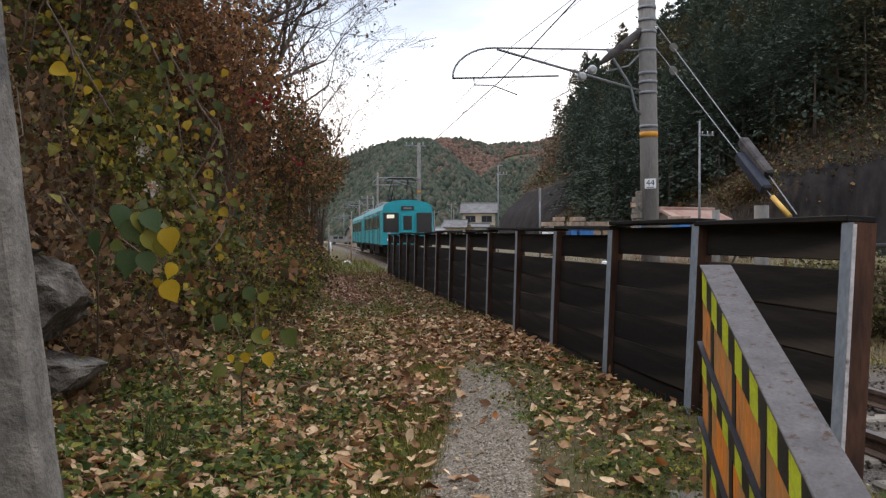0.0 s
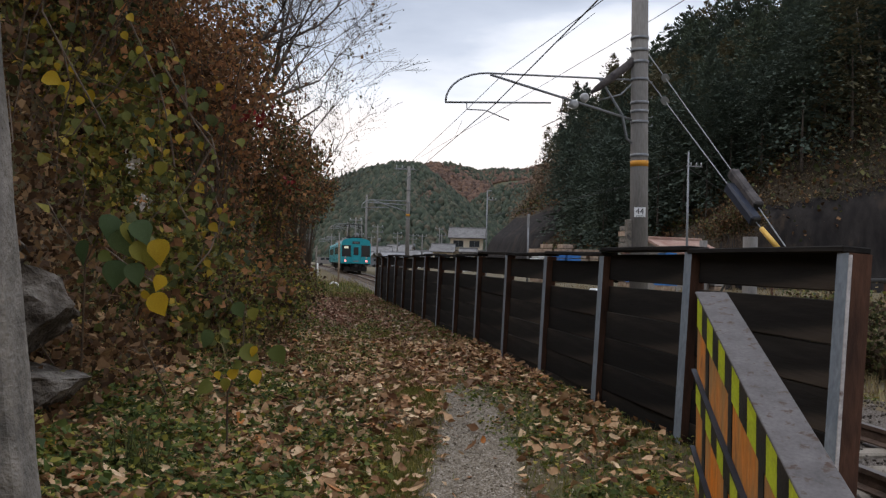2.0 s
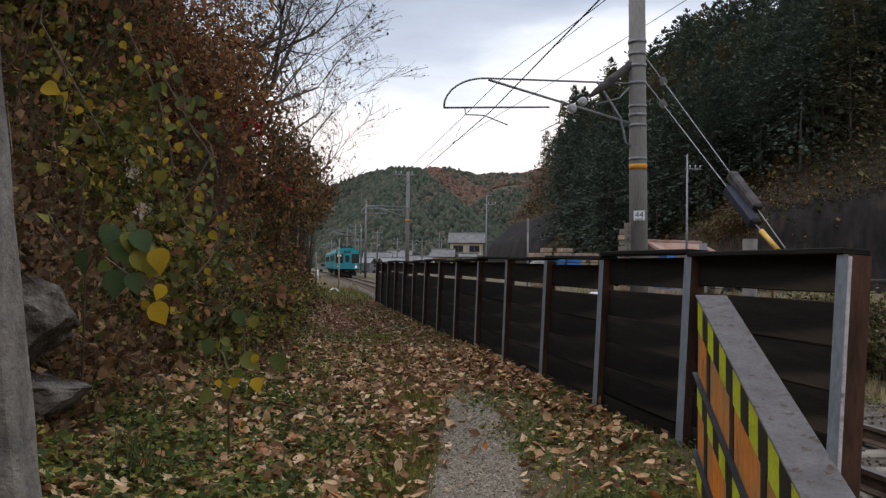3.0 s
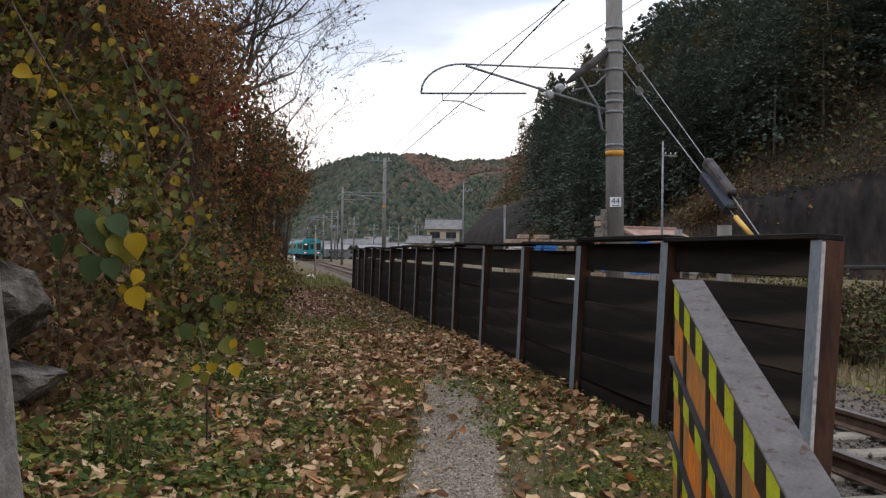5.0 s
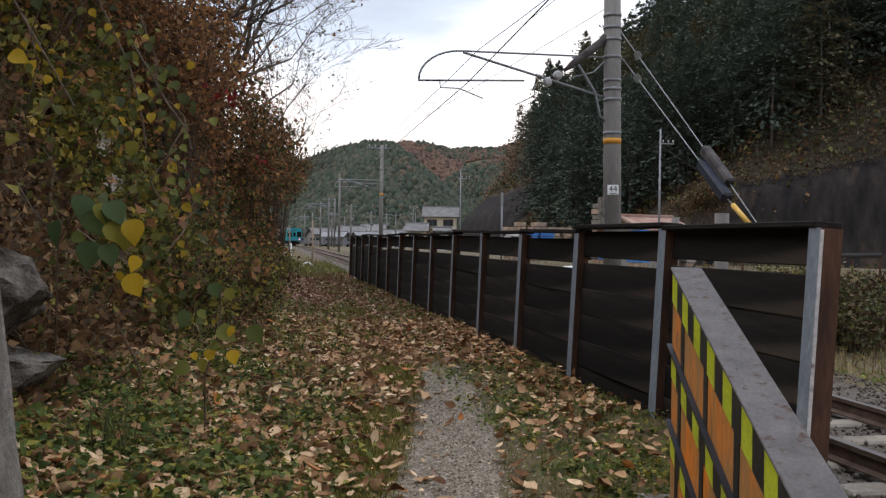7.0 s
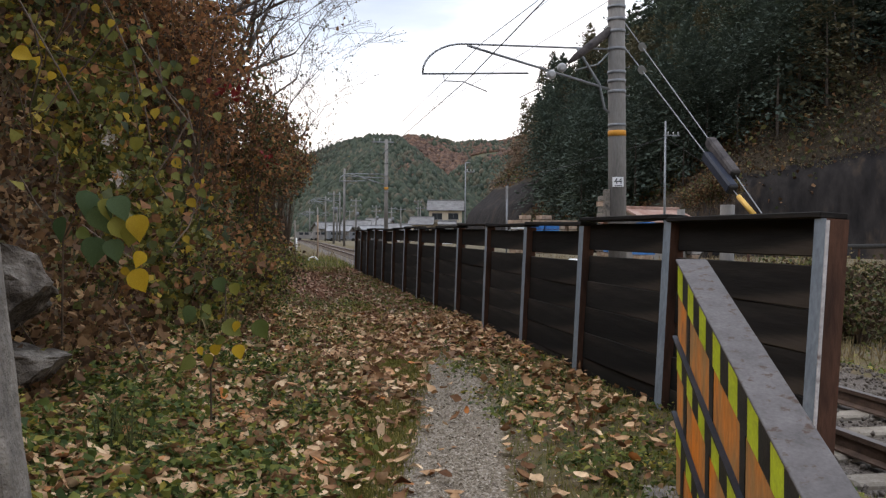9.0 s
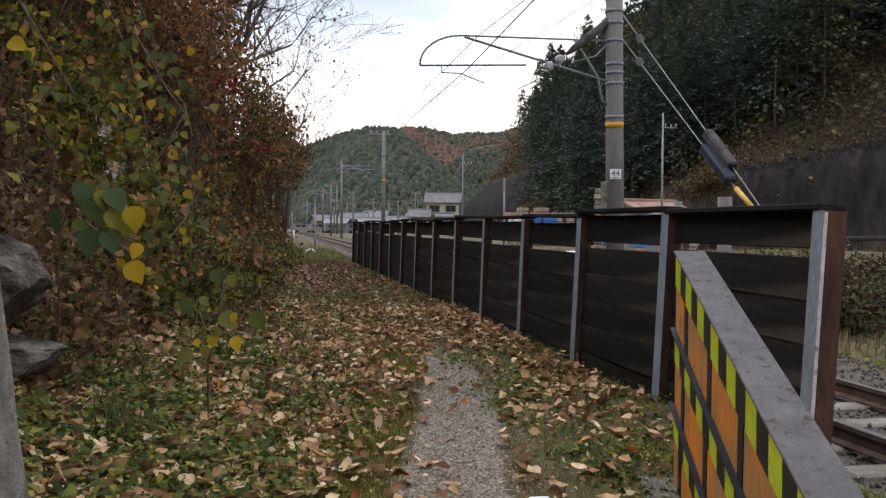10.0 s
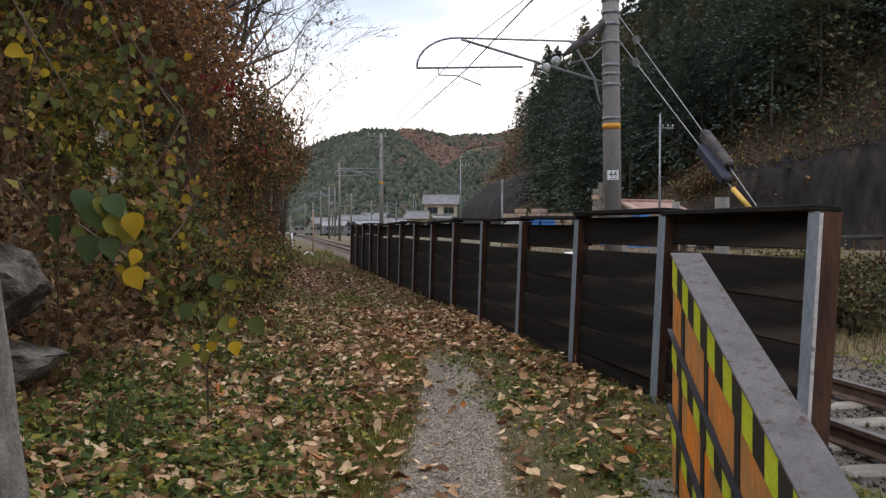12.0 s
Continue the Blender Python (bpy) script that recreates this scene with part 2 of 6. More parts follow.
L_YELLOW = leaf_material("yellowing_vine_leaf", [(0.0, (0.075, 0.088, 0.026)), (0.45, (0.145, 0.145, 0.038)), (0.8, (0.25, 0.21, 0.045)), (1.0, (0.42, 0.28, 0.04))])
L_GREEN = leaf_material("weed_leaf", [(0.0, (0.040, 0.062, 0.018)), (0.45, (0.088, 0.118, 0.028)), (0.8, (0.175, 0.18, 0.038)), (1.0, (0.34, 0.27, 0.05))])
L_DRY = leaf_material("dry_brown_leaf", [(0.0, (0.050, 0.028, 0.016)), (0.45, (0.115, 0.062, 0.031)), (0.8, (0.20, 0.112, 0.053)), (1.0, (0.33, 0.205, 0.10))], 0.8, 0.2)
L_RUSSET = leaf_material("russet_tree_leaf", [(0.0, (0.11, 0.060, 0.035)), (0.5, (0.25, 0.120, 0.055)), (0.9, (0.38, 0.175, 0.068)), (1.0, (0.44, 0.26, 0.09))], 0.7, 0.35)
L_RED = leaf_material("crimson_leaf", [(0.0, (0.12, 0.016, 0.014)), (1.0, (0.24, 0.03, 0.025))], 0.6, 0.3)
L_DARK = leaf_material("dark_evergreen_leaf", [(0.0, (0.038, 0.048, 0.022)), (0.6, (0.080, 0.085, 0.032)), (1.0, (0.155, 0.14, 0.046))], 0.55, 0.2)
LITTER_STOPS = [(0.0, (0.105, 0.047, 0.022)), (0.3, (0.28, 0.143, 0.068)), (0.6, (0.48, 0.290, 0.152)), (0.88, (0.72, 0.52, 0.32)), (1.0, (0.42, 0.15, 0.04))]
L_LITTER = leaf_material("fallen_leaf", LITTER_STOPS, 0.75, 0.1)
L_LITTER_ONE = leaf_material("fallen_leaf_single", LITTER_STOPS, 0.75, 0.1, piece=True)
RED_STOPS = [(0.0, (0.13, 0.058, 0.038)), (0.5, (0.28, 0.138, 0.088)), (0.8, (0.45, 0.275, 0.18)), (1.0, (0.60, 0.46, 0.35))]
L_LITTER_RED = leaf_material("reddish_fallen_leaf", RED_STOPS, 0.75, 0.1)
# cedar greens tinted slightly blue to stand in for haze on the hill
L_CONIFER = leaf_material("conifer_foliage", [(0.0, (0.058, 0.076, 0.054)), (1.0, (0.084, 0.106, 0.070))], 0.85, 0.2)
L_CEDAR_DULL = leaf_material("dull_cedar_foliage", [(0.0, (0.084, 0.080, 0.046)), (1.0, (0.125, 0.108, 0.060))], 0.85, 0.2)
L_CEDAR_DEEP = leaf_material("deep_cedar_foliage", [(0.0, (0.048, 0.066, 0.052)), (1.0, (0.070, 0.090, 0.068))], 0.85, 0.2)
L_FARGREEN = leaf_material("far_conifer", [(0.0, (0.032, 0.043, 0.031)), (0.7, (0.054, 0.066, 0.044)), (1.0, (0.095, 0.080, 0.056))], 0.9, 0.0)
L_FARRUST = leaf_material("far_autumn_wood", [(0.0, (0.080, 0.054, 0.043)), (0.6, (0.118, 0.073, 0.054)), (1.0, (0.16, 0.095, 0.062))], 0.9, 0.0)
L_SLOPE = leaf_material("rust_brown_slope_grass", [(0.0, (0.040, 0.025, 0.016)), (0.6, (0.085, 0.055, 0.033)), (1.0, (0.14, 0.10, 0.058))], 0.85, 0.15)
L_THICKET = leaf_material("pale_autumn_thicket", [(0.0, (0.095, 0.064, 0.046)), (0.6, (0.165, 0.112, 0.076)), (1.0, (0.25, 0.175, 0.11))], 0.9, 0.1)
L_MOSS = leaf_material("mossy_grass", [(0.0, (0.125, 0.118, 0.026)), (0.6, (0.205, 0.185, 0.042)), (1.0, (0.32, 0.26, 0.085))], 0.75, 0.2)
L_STRAW = leaf_material("straw_grass", [(0.0, (0.12, 0.085, 0.04)), (0.6, (0.22, 0.165, 0.085)), (1.0, (0.33, 0.26, 0.14))], 0.8, 0.15)
L_GRASS = leaf_material("short_grass", [(0.0, (0.085, 0.105, 0.022)), (0.5, (0.165, 0.165, 0.036)), (1.0, (0.31, 0.24, 0.085))], 0.7, 0.25)


# ---- mesh tools ----
rng = np.random.default_rng(7)


def link_mesh(name, bm, mat):
    me = bpy.data.meshes.new(name)
    bm.to_mesh(me)
    bm.free()
    for m in mat if isinstance(mat, (list, tuple)) else [mat]:
        me.materials.append(m)
    return new(name, me)


def part(name, bm, mat, parent, label=""):
    ob = link_mesh(name, bm, mat)
    ob.parent = parent
    return tagged(ob, label)


def share(name, me, parent, m):
    ob = new(name, me)
    ob.parent = parent
    ob.matrix_local = m
    return ob


def thing(name, m, label, category, group="", kind=""):
    ob = new(name)
    ob.empty_display_size = 0.2
    ob.matrix_world = m
    return tagged(ob, label, category, group, kind)


def box(bm, c, s, bevel=0.0, m=None):
    r = bmesh.ops.create_cube(bm, size=1.0, matrix=Matrix.LocRotScale(c, None, s))
    vs = r["verts"]
    if m is not None:
        bmesh.ops.transform(bm, matrix=m, verts=vs)
    if bevel:
        es = list({e for v in vs for e in v.link_edges})
        bmesh.ops.bevel(bm, geom=es, offset=bevel, segments=1, affect="EDGES")
    return bm


def one_box(c, s, bevel=0.0, m=None):
    return box(bmesh.new(), c, s, bevel, m)


def tube(bm, pts, radii, n=8, caps=True):
    """A tube along points, with a radius at each."""
    pts = [Vector(p) for p in pts]
    if not hasattr(radii, "__len__"):
        radii = [radii] * len(pts)
    rings, ref = [], None
    for i, p in enumerate(pts):
        d = (pts[min(i + 1, len(pts) - 1)] - pts[max(i - 1, 0)]).normalized()
        if ref is None:
            ref = d.orthogonal().normalized()
        ref = (ref - d * ref.dot(d))
        ref = ref.normalized() if ref.length > 1e-5 else d.orthogonal().normalized()
        b = d.cross(ref)
        rings.append([bm.verts.new(p + (ref * math.cos(k * math.tau / n) + b * math.sin(k * math.tau / n)) * radii[i]) for k in range(n)])
    for r0, r1 in zip(rings, rings[1:]):
        for k in range(n):
            f = bm.faces.new((r0[k], r0[(k + 1) % n], r1[(k + 1) % n], r1[k]))
            f.smooth = n > 5
    if caps and n > 2:
        bm.faces.new(rings[0][::-1])
        bm.faces.new(rings[-1])
    return bm


def one_tube(pts, radii, n=8):
    return tube(bmesh.new(), pts, radii, n)


def prism(bm, outline, y0, y1):
    """An outline in x and z, drawn out along y."""
    a = [bm.verts.new((x, y0, z)) for x, z in outline]
    b = [bm.verts.new((x, y1, z)) for x, z in outline]
    n = len(outline)
    for k in range(n):
        bm.faces.new((a[k], a[(k + 1) % n], b[(k + 1) % n], b[k]))
    bm.faces.new(a[::-1])
    bm.faces.new(b)
    bmesh.ops.recalc_face_normals(bm, faces=bm.faces[:])
    return bm


def array_mesh(name, verts, tris, mat):
    me = bpy.data.meshes.new(name)
    verts, tris = np.asarray(verts, np.float32), np.asarray(tris, np.int32)
    me.vertices.add(len(verts))
    me.vertices.foreach_set("co", verts.ravel())
    n = len(tris)
    me.loops.add(n * 3)
    me.loops.foreach_set("vertex_index", tris.ravel())
    me.polygons.add(n)
    me.polygons.foreach_set("loop_start", np.arange(0, n * 3, 3, dtype=np.int32))
    me.update(calc_edges=True)
    for m in mat if isinstance(mat, (list, tuple)) else [mat]:
        me.materials.append(m)
    return me


def turns(n, up=None, spread=1.0):
    """n random turns; with up, the leaf's normal stays near z, tilted by about spread."""
    if up is None:
        q = rng.normal(size=(n, 4))
    else:
        a, t, s = rng.uniform(0, math.tau, n), np.abs(rng.normal(0, spread, n)), rng.uniform(0, math.tau, n)
        qz = np.stack([np.cos(a / 2), 0 * a, 0 * a, np.sin(a / 2)], 1)
        qt = np.stack([np.cos(t / 2), np.sin(t / 2) * np.cos(s), np.sin(t / 2) * np.sin(s), 0 * a], 1)
        w1, x1, y1, z1 = qt.T
        w2, x2, y2, z2 = qz.T
        q = np.stack([w1 * w2 - x1 * x2 - y1 * y2 - z1 * z2, w1 * x2 + x1 * w2 + y1 * z2 - z1 * y2,
                      w1 * y2 - x1 * z2 + y1 * w2 + z1 * x2, w1 * z2 + x1 * y2 - y1 * x2 + z1 * w2], 1)
    q /= np.linalg.norm(q, axis=1, keepdims=True)
    w, x, y, z = q.T
    return np.stack([np.stack([1 - 2 * (y * y + z * z), 2 * (x * y - z * w), 2 * (x * z + y * w)], -1),
                     np.stack([2 * (x * y + z * w), 1 - 2 * (x * x + z * z), 2 * (y * z - x * w)], -1),
                     np.stack([2 * (x * z - y * w), 2 * (y * z + x * w), 1 - 2 * (x * x + y * y)], -1)], 1)


LEAF = np.array([(-0.5, 0, 0.0), (-0.22, 0.36, 0.09), (-0.22, -0.36, 0.09), (0.0, 0, 0.0), (0.5, 0, -0.13)])
LEAF_T = np.array([(0, 3, 1), (0, 2, 3), (1, 3, 4), (2, 4, 3)])
SCALE = np.array([(-0.5, 0, 0.0), (-0.1, 0.36, 0.09), (-0.1, -0.36, 0.09), (0.5, 0, -0.13)])
SCALE_T = np.array([(0, 2, 1), (1, 2, 3)])
BLADE = np.array([(-0.04, 0, 0.0), (0.04, 0, 0.0), (-0.03, 0.07, 0.55), (0.03, 0.07, 0.55), (0.0, 0.25, 1.0)])
BLADE_T = np.array([(0, 1, 3), (0, 3, 2), (2, 3, 4)])


def scatter_mesh(name, at, size, rot, mat, shape=LEAF, tris=LEAF_T):
    n, k = len(at), len(shape)
    v = np.einsum("nij,kj->nki", rot, shape) * np.asarray(size).reshape(-1, 1, 1) + np.asarray(at)[:, None, :]
    t = tris[None] + (np.arange(n) * k)[:, None, None]
    return array_mesh(name, v.reshape(-1, 3), t.reshape(-1, 3), mat)


def leaves(name, at, size, mat, label, category, up=None, spread=1.0, parent=None, shape=LEAF, tris=LEAF_T):
    """Many leaves, joined."""
    at = np.asarray(at)
    s = size * (0.45 + 1.15 * rng.uniform(0, 1, len(at)) ** 1.4)
    ob = new(name, scatter_mesh(name, at, s, turns(len(at), up, spread), mat, shape, tris))
    if parent is not None:
        ob.parent = parent
        return tagged(ob, label)
    return tagged(ob, label, category, kind="stuff")


def smooth(a, b, x):
    t = np.clip((np.asarray(x, float) - a) / (b - a), 0, 1)
    return t * t * (3 - 2 * t)


def waves(x, y, s, seed=0):
    """Cheap smooth noise between about -1 and 1, for arrays."""
    out = 0
    for k, (ax, ay, p) in enumerate(((1.0, 0.37, 0.3), (-0.53, 0.91, 1.7), (0.77, -1.13, 4.1), (1.9, 1.4, 2.2), (-2.3, 0.6, 5.0))):
        out = out + np.sin((ax * x + ay * y) * s + p + seed * (1.3 + k)) / (1 + 0.45 * k)
    return out / 2.3


# ---- the lie of the land ----
TRACK_Y = [-40, 0, 18, 47, 65, 82, 100, 120, 135, 153, 170, 185, 200, 215, 240, 270, 320]
TRACK_X = [4.3, 4.6, 4.9, 5.75, 6.05, 6.25, 6.55, 6.85, 7.0, 6.9, 6.0, 4.1, 1.3, -2.4, -11, -25, -55]
RAIL_Z = -0.13


def _spline(xs, ys):
    xs, ys = np.array(xs, float), np.array(ys, float)
    g = np.linspace(xs[0], xs[-1], 1441)
    v = np.interp(g, xs, ys)
    k = np.hanning(61)
    k /= k.sum()
    return g, np.convolve(np.pad(v, 30, mode="edge"), k, "valid")


_TG, _TV = _spline(TRACK_Y, TRACK_X)


def track_x(y):
    return np.interp(y, _TG, _TV)


def track_z(y):
    return RAIL_Z - 0.22 * smooth(40, 150, y)


FENCE_X, FENCE_Y0, FENCE_STEP, FENCE_N = 2.90, 4.05, 1.77, 15
FENCE_END = FENCE_Y0 + FENCE_STEP * (FENCE_N - 1)
BANK_Y = [-30, 0, 5, 9, 12, 16, 20, 26, 30, 36, 45, 60, 100, 200, 400]
BANK_X = [-2.2, -1.5, -1.35, -0.95, -0.65, -0.5, -0.4, -0.4, -0.45, -0.6, -0.9, -1.5, -4.5, -26, -60]


def bank_foot(y):
    return np.interp(y, BANK_Y, BANK_X)


def ground_z(x, y):
    x, y = np.asarray(x, float), np.asarray(y, float)
    s = bank_foot(y) - x
    apron = 0.34 * smooth(-1.9, 0.2, s) + 0.18 * smooth(-0.9, 0.3, s)
    steep = np.where(s > 0, 4.6 * smooth(-0.15, 2.4, s) + 0.55 * np.clip(s - 1.2, 0, 22), 0)
    rough = 0.025 * waves(x, y, 1.9) + 0.05 * smooth(-1.0, 0.5, s) * waves(x, y, 3.1, 2) + 0.3 * smooth(0.2, 1.4, s) * waves(x, y, 1.1, 4)
    path = apron + steep + rough
    tx = track_x(y)
    bed = track_z(y) - 0.20 + 0.0 * x
    field = -0.45 + 0.35 * smooth(25, 60, x) + 0.10 * waves(x, y, 0.35, 1) * smooth(8, 14, x - tx + 4)
    right = bed + (field - bed) * smooth(1.7, 3.2, x - tx)
    edge = np.where(y < FENCE_END + 1.5, FENCE_X + 0.05, np.minimum(tx - 2.0, FENCE_X + 0.9))
    soft = np.where(y < FENCE_END + 1.0, 0.05, 0.9)
    f = np.clip((x - edge) / soft + 0.5, 0, 1)
    drop = smooth(FENCE_END, FENCE_END + 25, y) * 0.22
    return (path - drop) * (1 - f) + right * f


def make_material_ground():
    m = bpy.data.materials.new("path_and_ground")
    m.use_nodes = True
    nt = m.node_tree
    p = nt.nodes["Principled BSDF"]
    L = nt.links.new
    at = nt.nodes.new("ShaderNodeAttribute")
    at.attribute_name = "cover"
    sp = nt.nodes.new("ShaderNodeSeparateColor")
    L(at.outputs["Color"], sp.inputs["Color"])
    n1, n2, n3 = noise_of(nt, 1.6, 6, 0.65), noise_of(nt, 55, 3, 0.7), noise_of(nt, 9, 5, 0.65)
    dirt = ramp_of(nt, [(0.3, (0.050, 0.034, 0.021)), (0.7, (0.15, 0.102, 0.062))])
    L(n3.outputs["Fac"], dirt.inputs["Fac"])
    moss = ramp_of(nt, [(0.3, (0.055, 0.050, 0.020)), (0.7, (0.135, 0.112, 0.042))])
    L(n3.outputs["Fac"], moss.inputs["Fac"])
    mf = ramp_of(nt, [(0.40, (0, 0, 0)), (0.60, (1, 1, 1))])
    L(n1.outputs["Fac"], mf.inputs["Fac"])
    base = mixed(nt, mf.outputs["Color"], dirt.outputs["Color"], moss.outputs["Color"])
    vor = nt.nodes.new("ShaderNodeTexVoronoi")
    vor.inputs["Scale"].default_value = 95
    co = nt.nodes.new("ShaderNodeTexCoord")
    L(co.outputs["Object"], vor.inputs["Vector"])
    bw = nt.nodes.new("ShaderNodeSeparateColor")
    L(vor.outputs["Color"], bw.inputs["Color"])
    grit = ramp_of(nt, [(0.1, (0.12, 0.092, 0.064)), (0.55, (0.205, 0.166, 0.122)), (0.95, (0.33, 0.28, 0.22))])
    L(bw.outputs["Red"], grit.inputs["Fac"])
    def edge(sock, lo, hi):
        a = nt.nodes.new("ShaderNodeMath")
        a.operation = "MULTIPLY_ADD"
        L(n3.outputs["Fac"], a.inputs[0])
        a.inputs[1].default_value = 1.0
        L(sock, a.inputs[2])
        r = ramp_of(nt, [(lo, (0, 0, 0)), (hi, (1, 1, 1))])
        h = nt.nodes.new("ShaderNodeMath")
        h.operation = "MULTIPLY"
        L(a.outputs[0], h.inputs[0])
        h.inputs[1].default_value = 0.5
        L(h.outputs[0], r.inputs["Fac"])
        return r.outputs["Color"]
    base = mixed(nt, edge(sp.outputs["Red"], 0.42, 0.56), base, grit.outputs["Color"])
    fieldc = ramp_of(nt, [(0.3, (0.075, 0.062, 0.036)), (0.7, (0.17, 0.14, 0.092))])
    L(n1.outputs["Fac"], fieldc.inputs["Fac"])
    base = mixed(nt, edge(sp.outputs["Green"], 0.42, 0.56), base, fieldc.outputs["Color"])
    bal = ramp_of(nt, [(0.1, (0.045, 0.034, 0.026)), (0.55, (0.095, 0.076, 0.06)), (0.95, (0.17, 0.145, 0.12))])
    L(bw.outputs["Green"], bal.inputs["Fac"])
    base = mixed(nt, edge(sp.outputs["Blue"], 0.42, 0.5), base, bal.outputs["Color"])
    L(base, p.inputs["Base Color"])
    p.inputs["Roughness"].default_value = 0.95
    p.inputs["Specular IOR Level"].default_value = 0.15
    bp = nt.nodes.new("ShaderNodeBump")
    bp.inputs["Strength"].default_value, bp.inputs["Distance"].default_value = 0.35, 0.008
    L(vor.outputs["Distance"], bp.inputs["Height"])
    L(bp.outputs["Normal"], p.inputs["Normal"])
    return m


def gravel_mask(x, y):
    """The bare gravel strip where feet go."""
    c = np.interp(y, [-5, 0, 4.2, 5.6, 7.4, 9.4], [0.1, 0.1, 0.92, 1.27, 1.62, 1.7])
    w = np.interp(y, [-5, 0, 4.2, 5.6, 7.4, 9.6], [0.30, 0.30, 0.27, 0.27, 0.22, 0.05])
    return (1 - smooth(0.65, 1.35, np.abs(x - c) / w)) * (1 - smooth(7.6, 8.8, y))


def make_ground():
    xs = np.unique(np.concatenate([np.linspace(-900, -60, 15), np.linspace(-60, -8, 27), np.linspace(-8, -3, 17), np.linspace(-3, 2.8, 70), np.linspace(2.8, 3.1, 13),
                                   np.linspace(3.1, 12, 60), np.linspace(12, 60, 49), np.linspace(60, 300, 25), np.linspace(300, 1500, 13)]))
    ys = np.unique(np.concatenate([np.linspace(-300, -10, 12), np.linspace(-10, 1, 23), np.linspace(1, 14, 150), np.linspace(14, 36, 80), np.linspace(36, 80, 60), np.linspace(80, 320, 90), np.linspace(320, 3000, 20)]))
    X, Y = np.meshgrid(xs, ys)
    Z = ground_z(X, Y)
    nx, ny = len(xs), len(ys)
    i = np.arange(nx * ny).reshape(ny, nx)
    q = np.stack([i[:-1, :-1], i[:-1, 1:], i[1:, 1:], i[1:, :-1]], -1).reshape(-1, 4)
    tris = np.concatenate([q[:, [0, 1, 2]], q[:, [0, 2, 3]]])
    me = array_mesh("ground", np.stack([X, Y, Z], -1).reshape(-1, 3), tris, make_material_ground())
    me.polygons.foreach_set("use_smooth", np.ones(len(tris), bool))
    tx = track_x(Y)
    d = np.abs(X - tx)
    col = np.stack([gravel_mask(X, Y), smooth(2.8, 4.5, X - tx) * np.ones_like(X), (1 - smooth(1.7, 2.3, d)) * (X > 2.9 + 0 * Y), np.ones_like(X)], -1)
    at = me.color_attributes.new("cover", "FLOAT_COLOR", "POINT")
    at.data.foreach_set("color", col.astype(np.float32).ravel())
    return tagged(new("ground", me), "trodden gravel and grass path beside a railway bed", "ground", kind="structure")


make_ground()


# ---- the wooded hills ----
FOOT = [(74, 330), (48, 215), (33, 150), (30.3, 122), (29.5, 80), (31.5, 57), (46, 46), (75, 30), (150, -10)]


def foot_distance(x, y):
    """Metres behind the hill's foot line (negative in front of it)."""
    x, y = np.asarray(x, float), np.asarray(y, float)
    best, sign = np.full(x.shape, 1e9), np.ones(x.shape)
    for (ax, ay), (bx, by) in zip(FOOT, FOOT[1:]):
        dx, dy = bx - ax, by - ay
        t = np.clip(((x - ax) * dx + (y - ay) * dy) / (dx * dx + dy * dy), 0, 1)
        d = np.hypot(x - ax - t * dx, y - ay - t * dy)
        s = np.where((x - ax) * dy - (y - ay) * dx < 0, 1.0, -1.0)
        sign = np.where(d < best, s, sign)
        best = np.minimum(best, d)
    return best * sign


def hill_z(x, y):
    d = foot_distance(x, y)
    wall = 4.5 * smooth(0.0, 2.6, d) + 3.0 * smooth(32, 50, x) * smooth(0, 3.5, d)
    near = np.maximum(1 - smooth(62, 80, y), smooth(107, 114, y) * (1 - smooth(150, 158, y)))
    z = wall * (0.35 + 0.65 * near) + 0.72 * np.clip(d - 1, 0, 200)
    return -0.6 + z + 1.1 * waves(x, y, 0.13, 3) * smooth(3, 12, d)


def grid_mesh(name, X, Y, Z, mat):
    ny, nx = X.shape
    i = np.arange(nx * ny).reshape(ny, nx)
    q = np.stack([i[:-1, :-1], i[:-1, 1:], i[1:, 1:], i[1:, :-1]], -1).reshape(-1, 4)
    me = array_mesh(name, np.stack([X, Y, Z], -1).reshape(-1, 3), np.concatenate([q[:, [0, 1, 2]], q[:, [0, 2, 3]]]), mat)
    me.polygons.foreach_set("use_smooth", np.ones(len(me.polygons), bool))
    return me


M_HILLSOIL = material("hill_undergrowth", [(0.3, (0.020, 0.016, 0.011)), (0.7, (0.060, 0.044, 0.027))], scale=0.25, rough=1.0, bump=0.5, dist=0.3, fine=2.0)
# far slope colour lightened to stand in for the haze over the valley
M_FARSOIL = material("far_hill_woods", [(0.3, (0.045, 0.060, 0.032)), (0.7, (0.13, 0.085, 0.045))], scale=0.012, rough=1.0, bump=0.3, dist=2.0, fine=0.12)


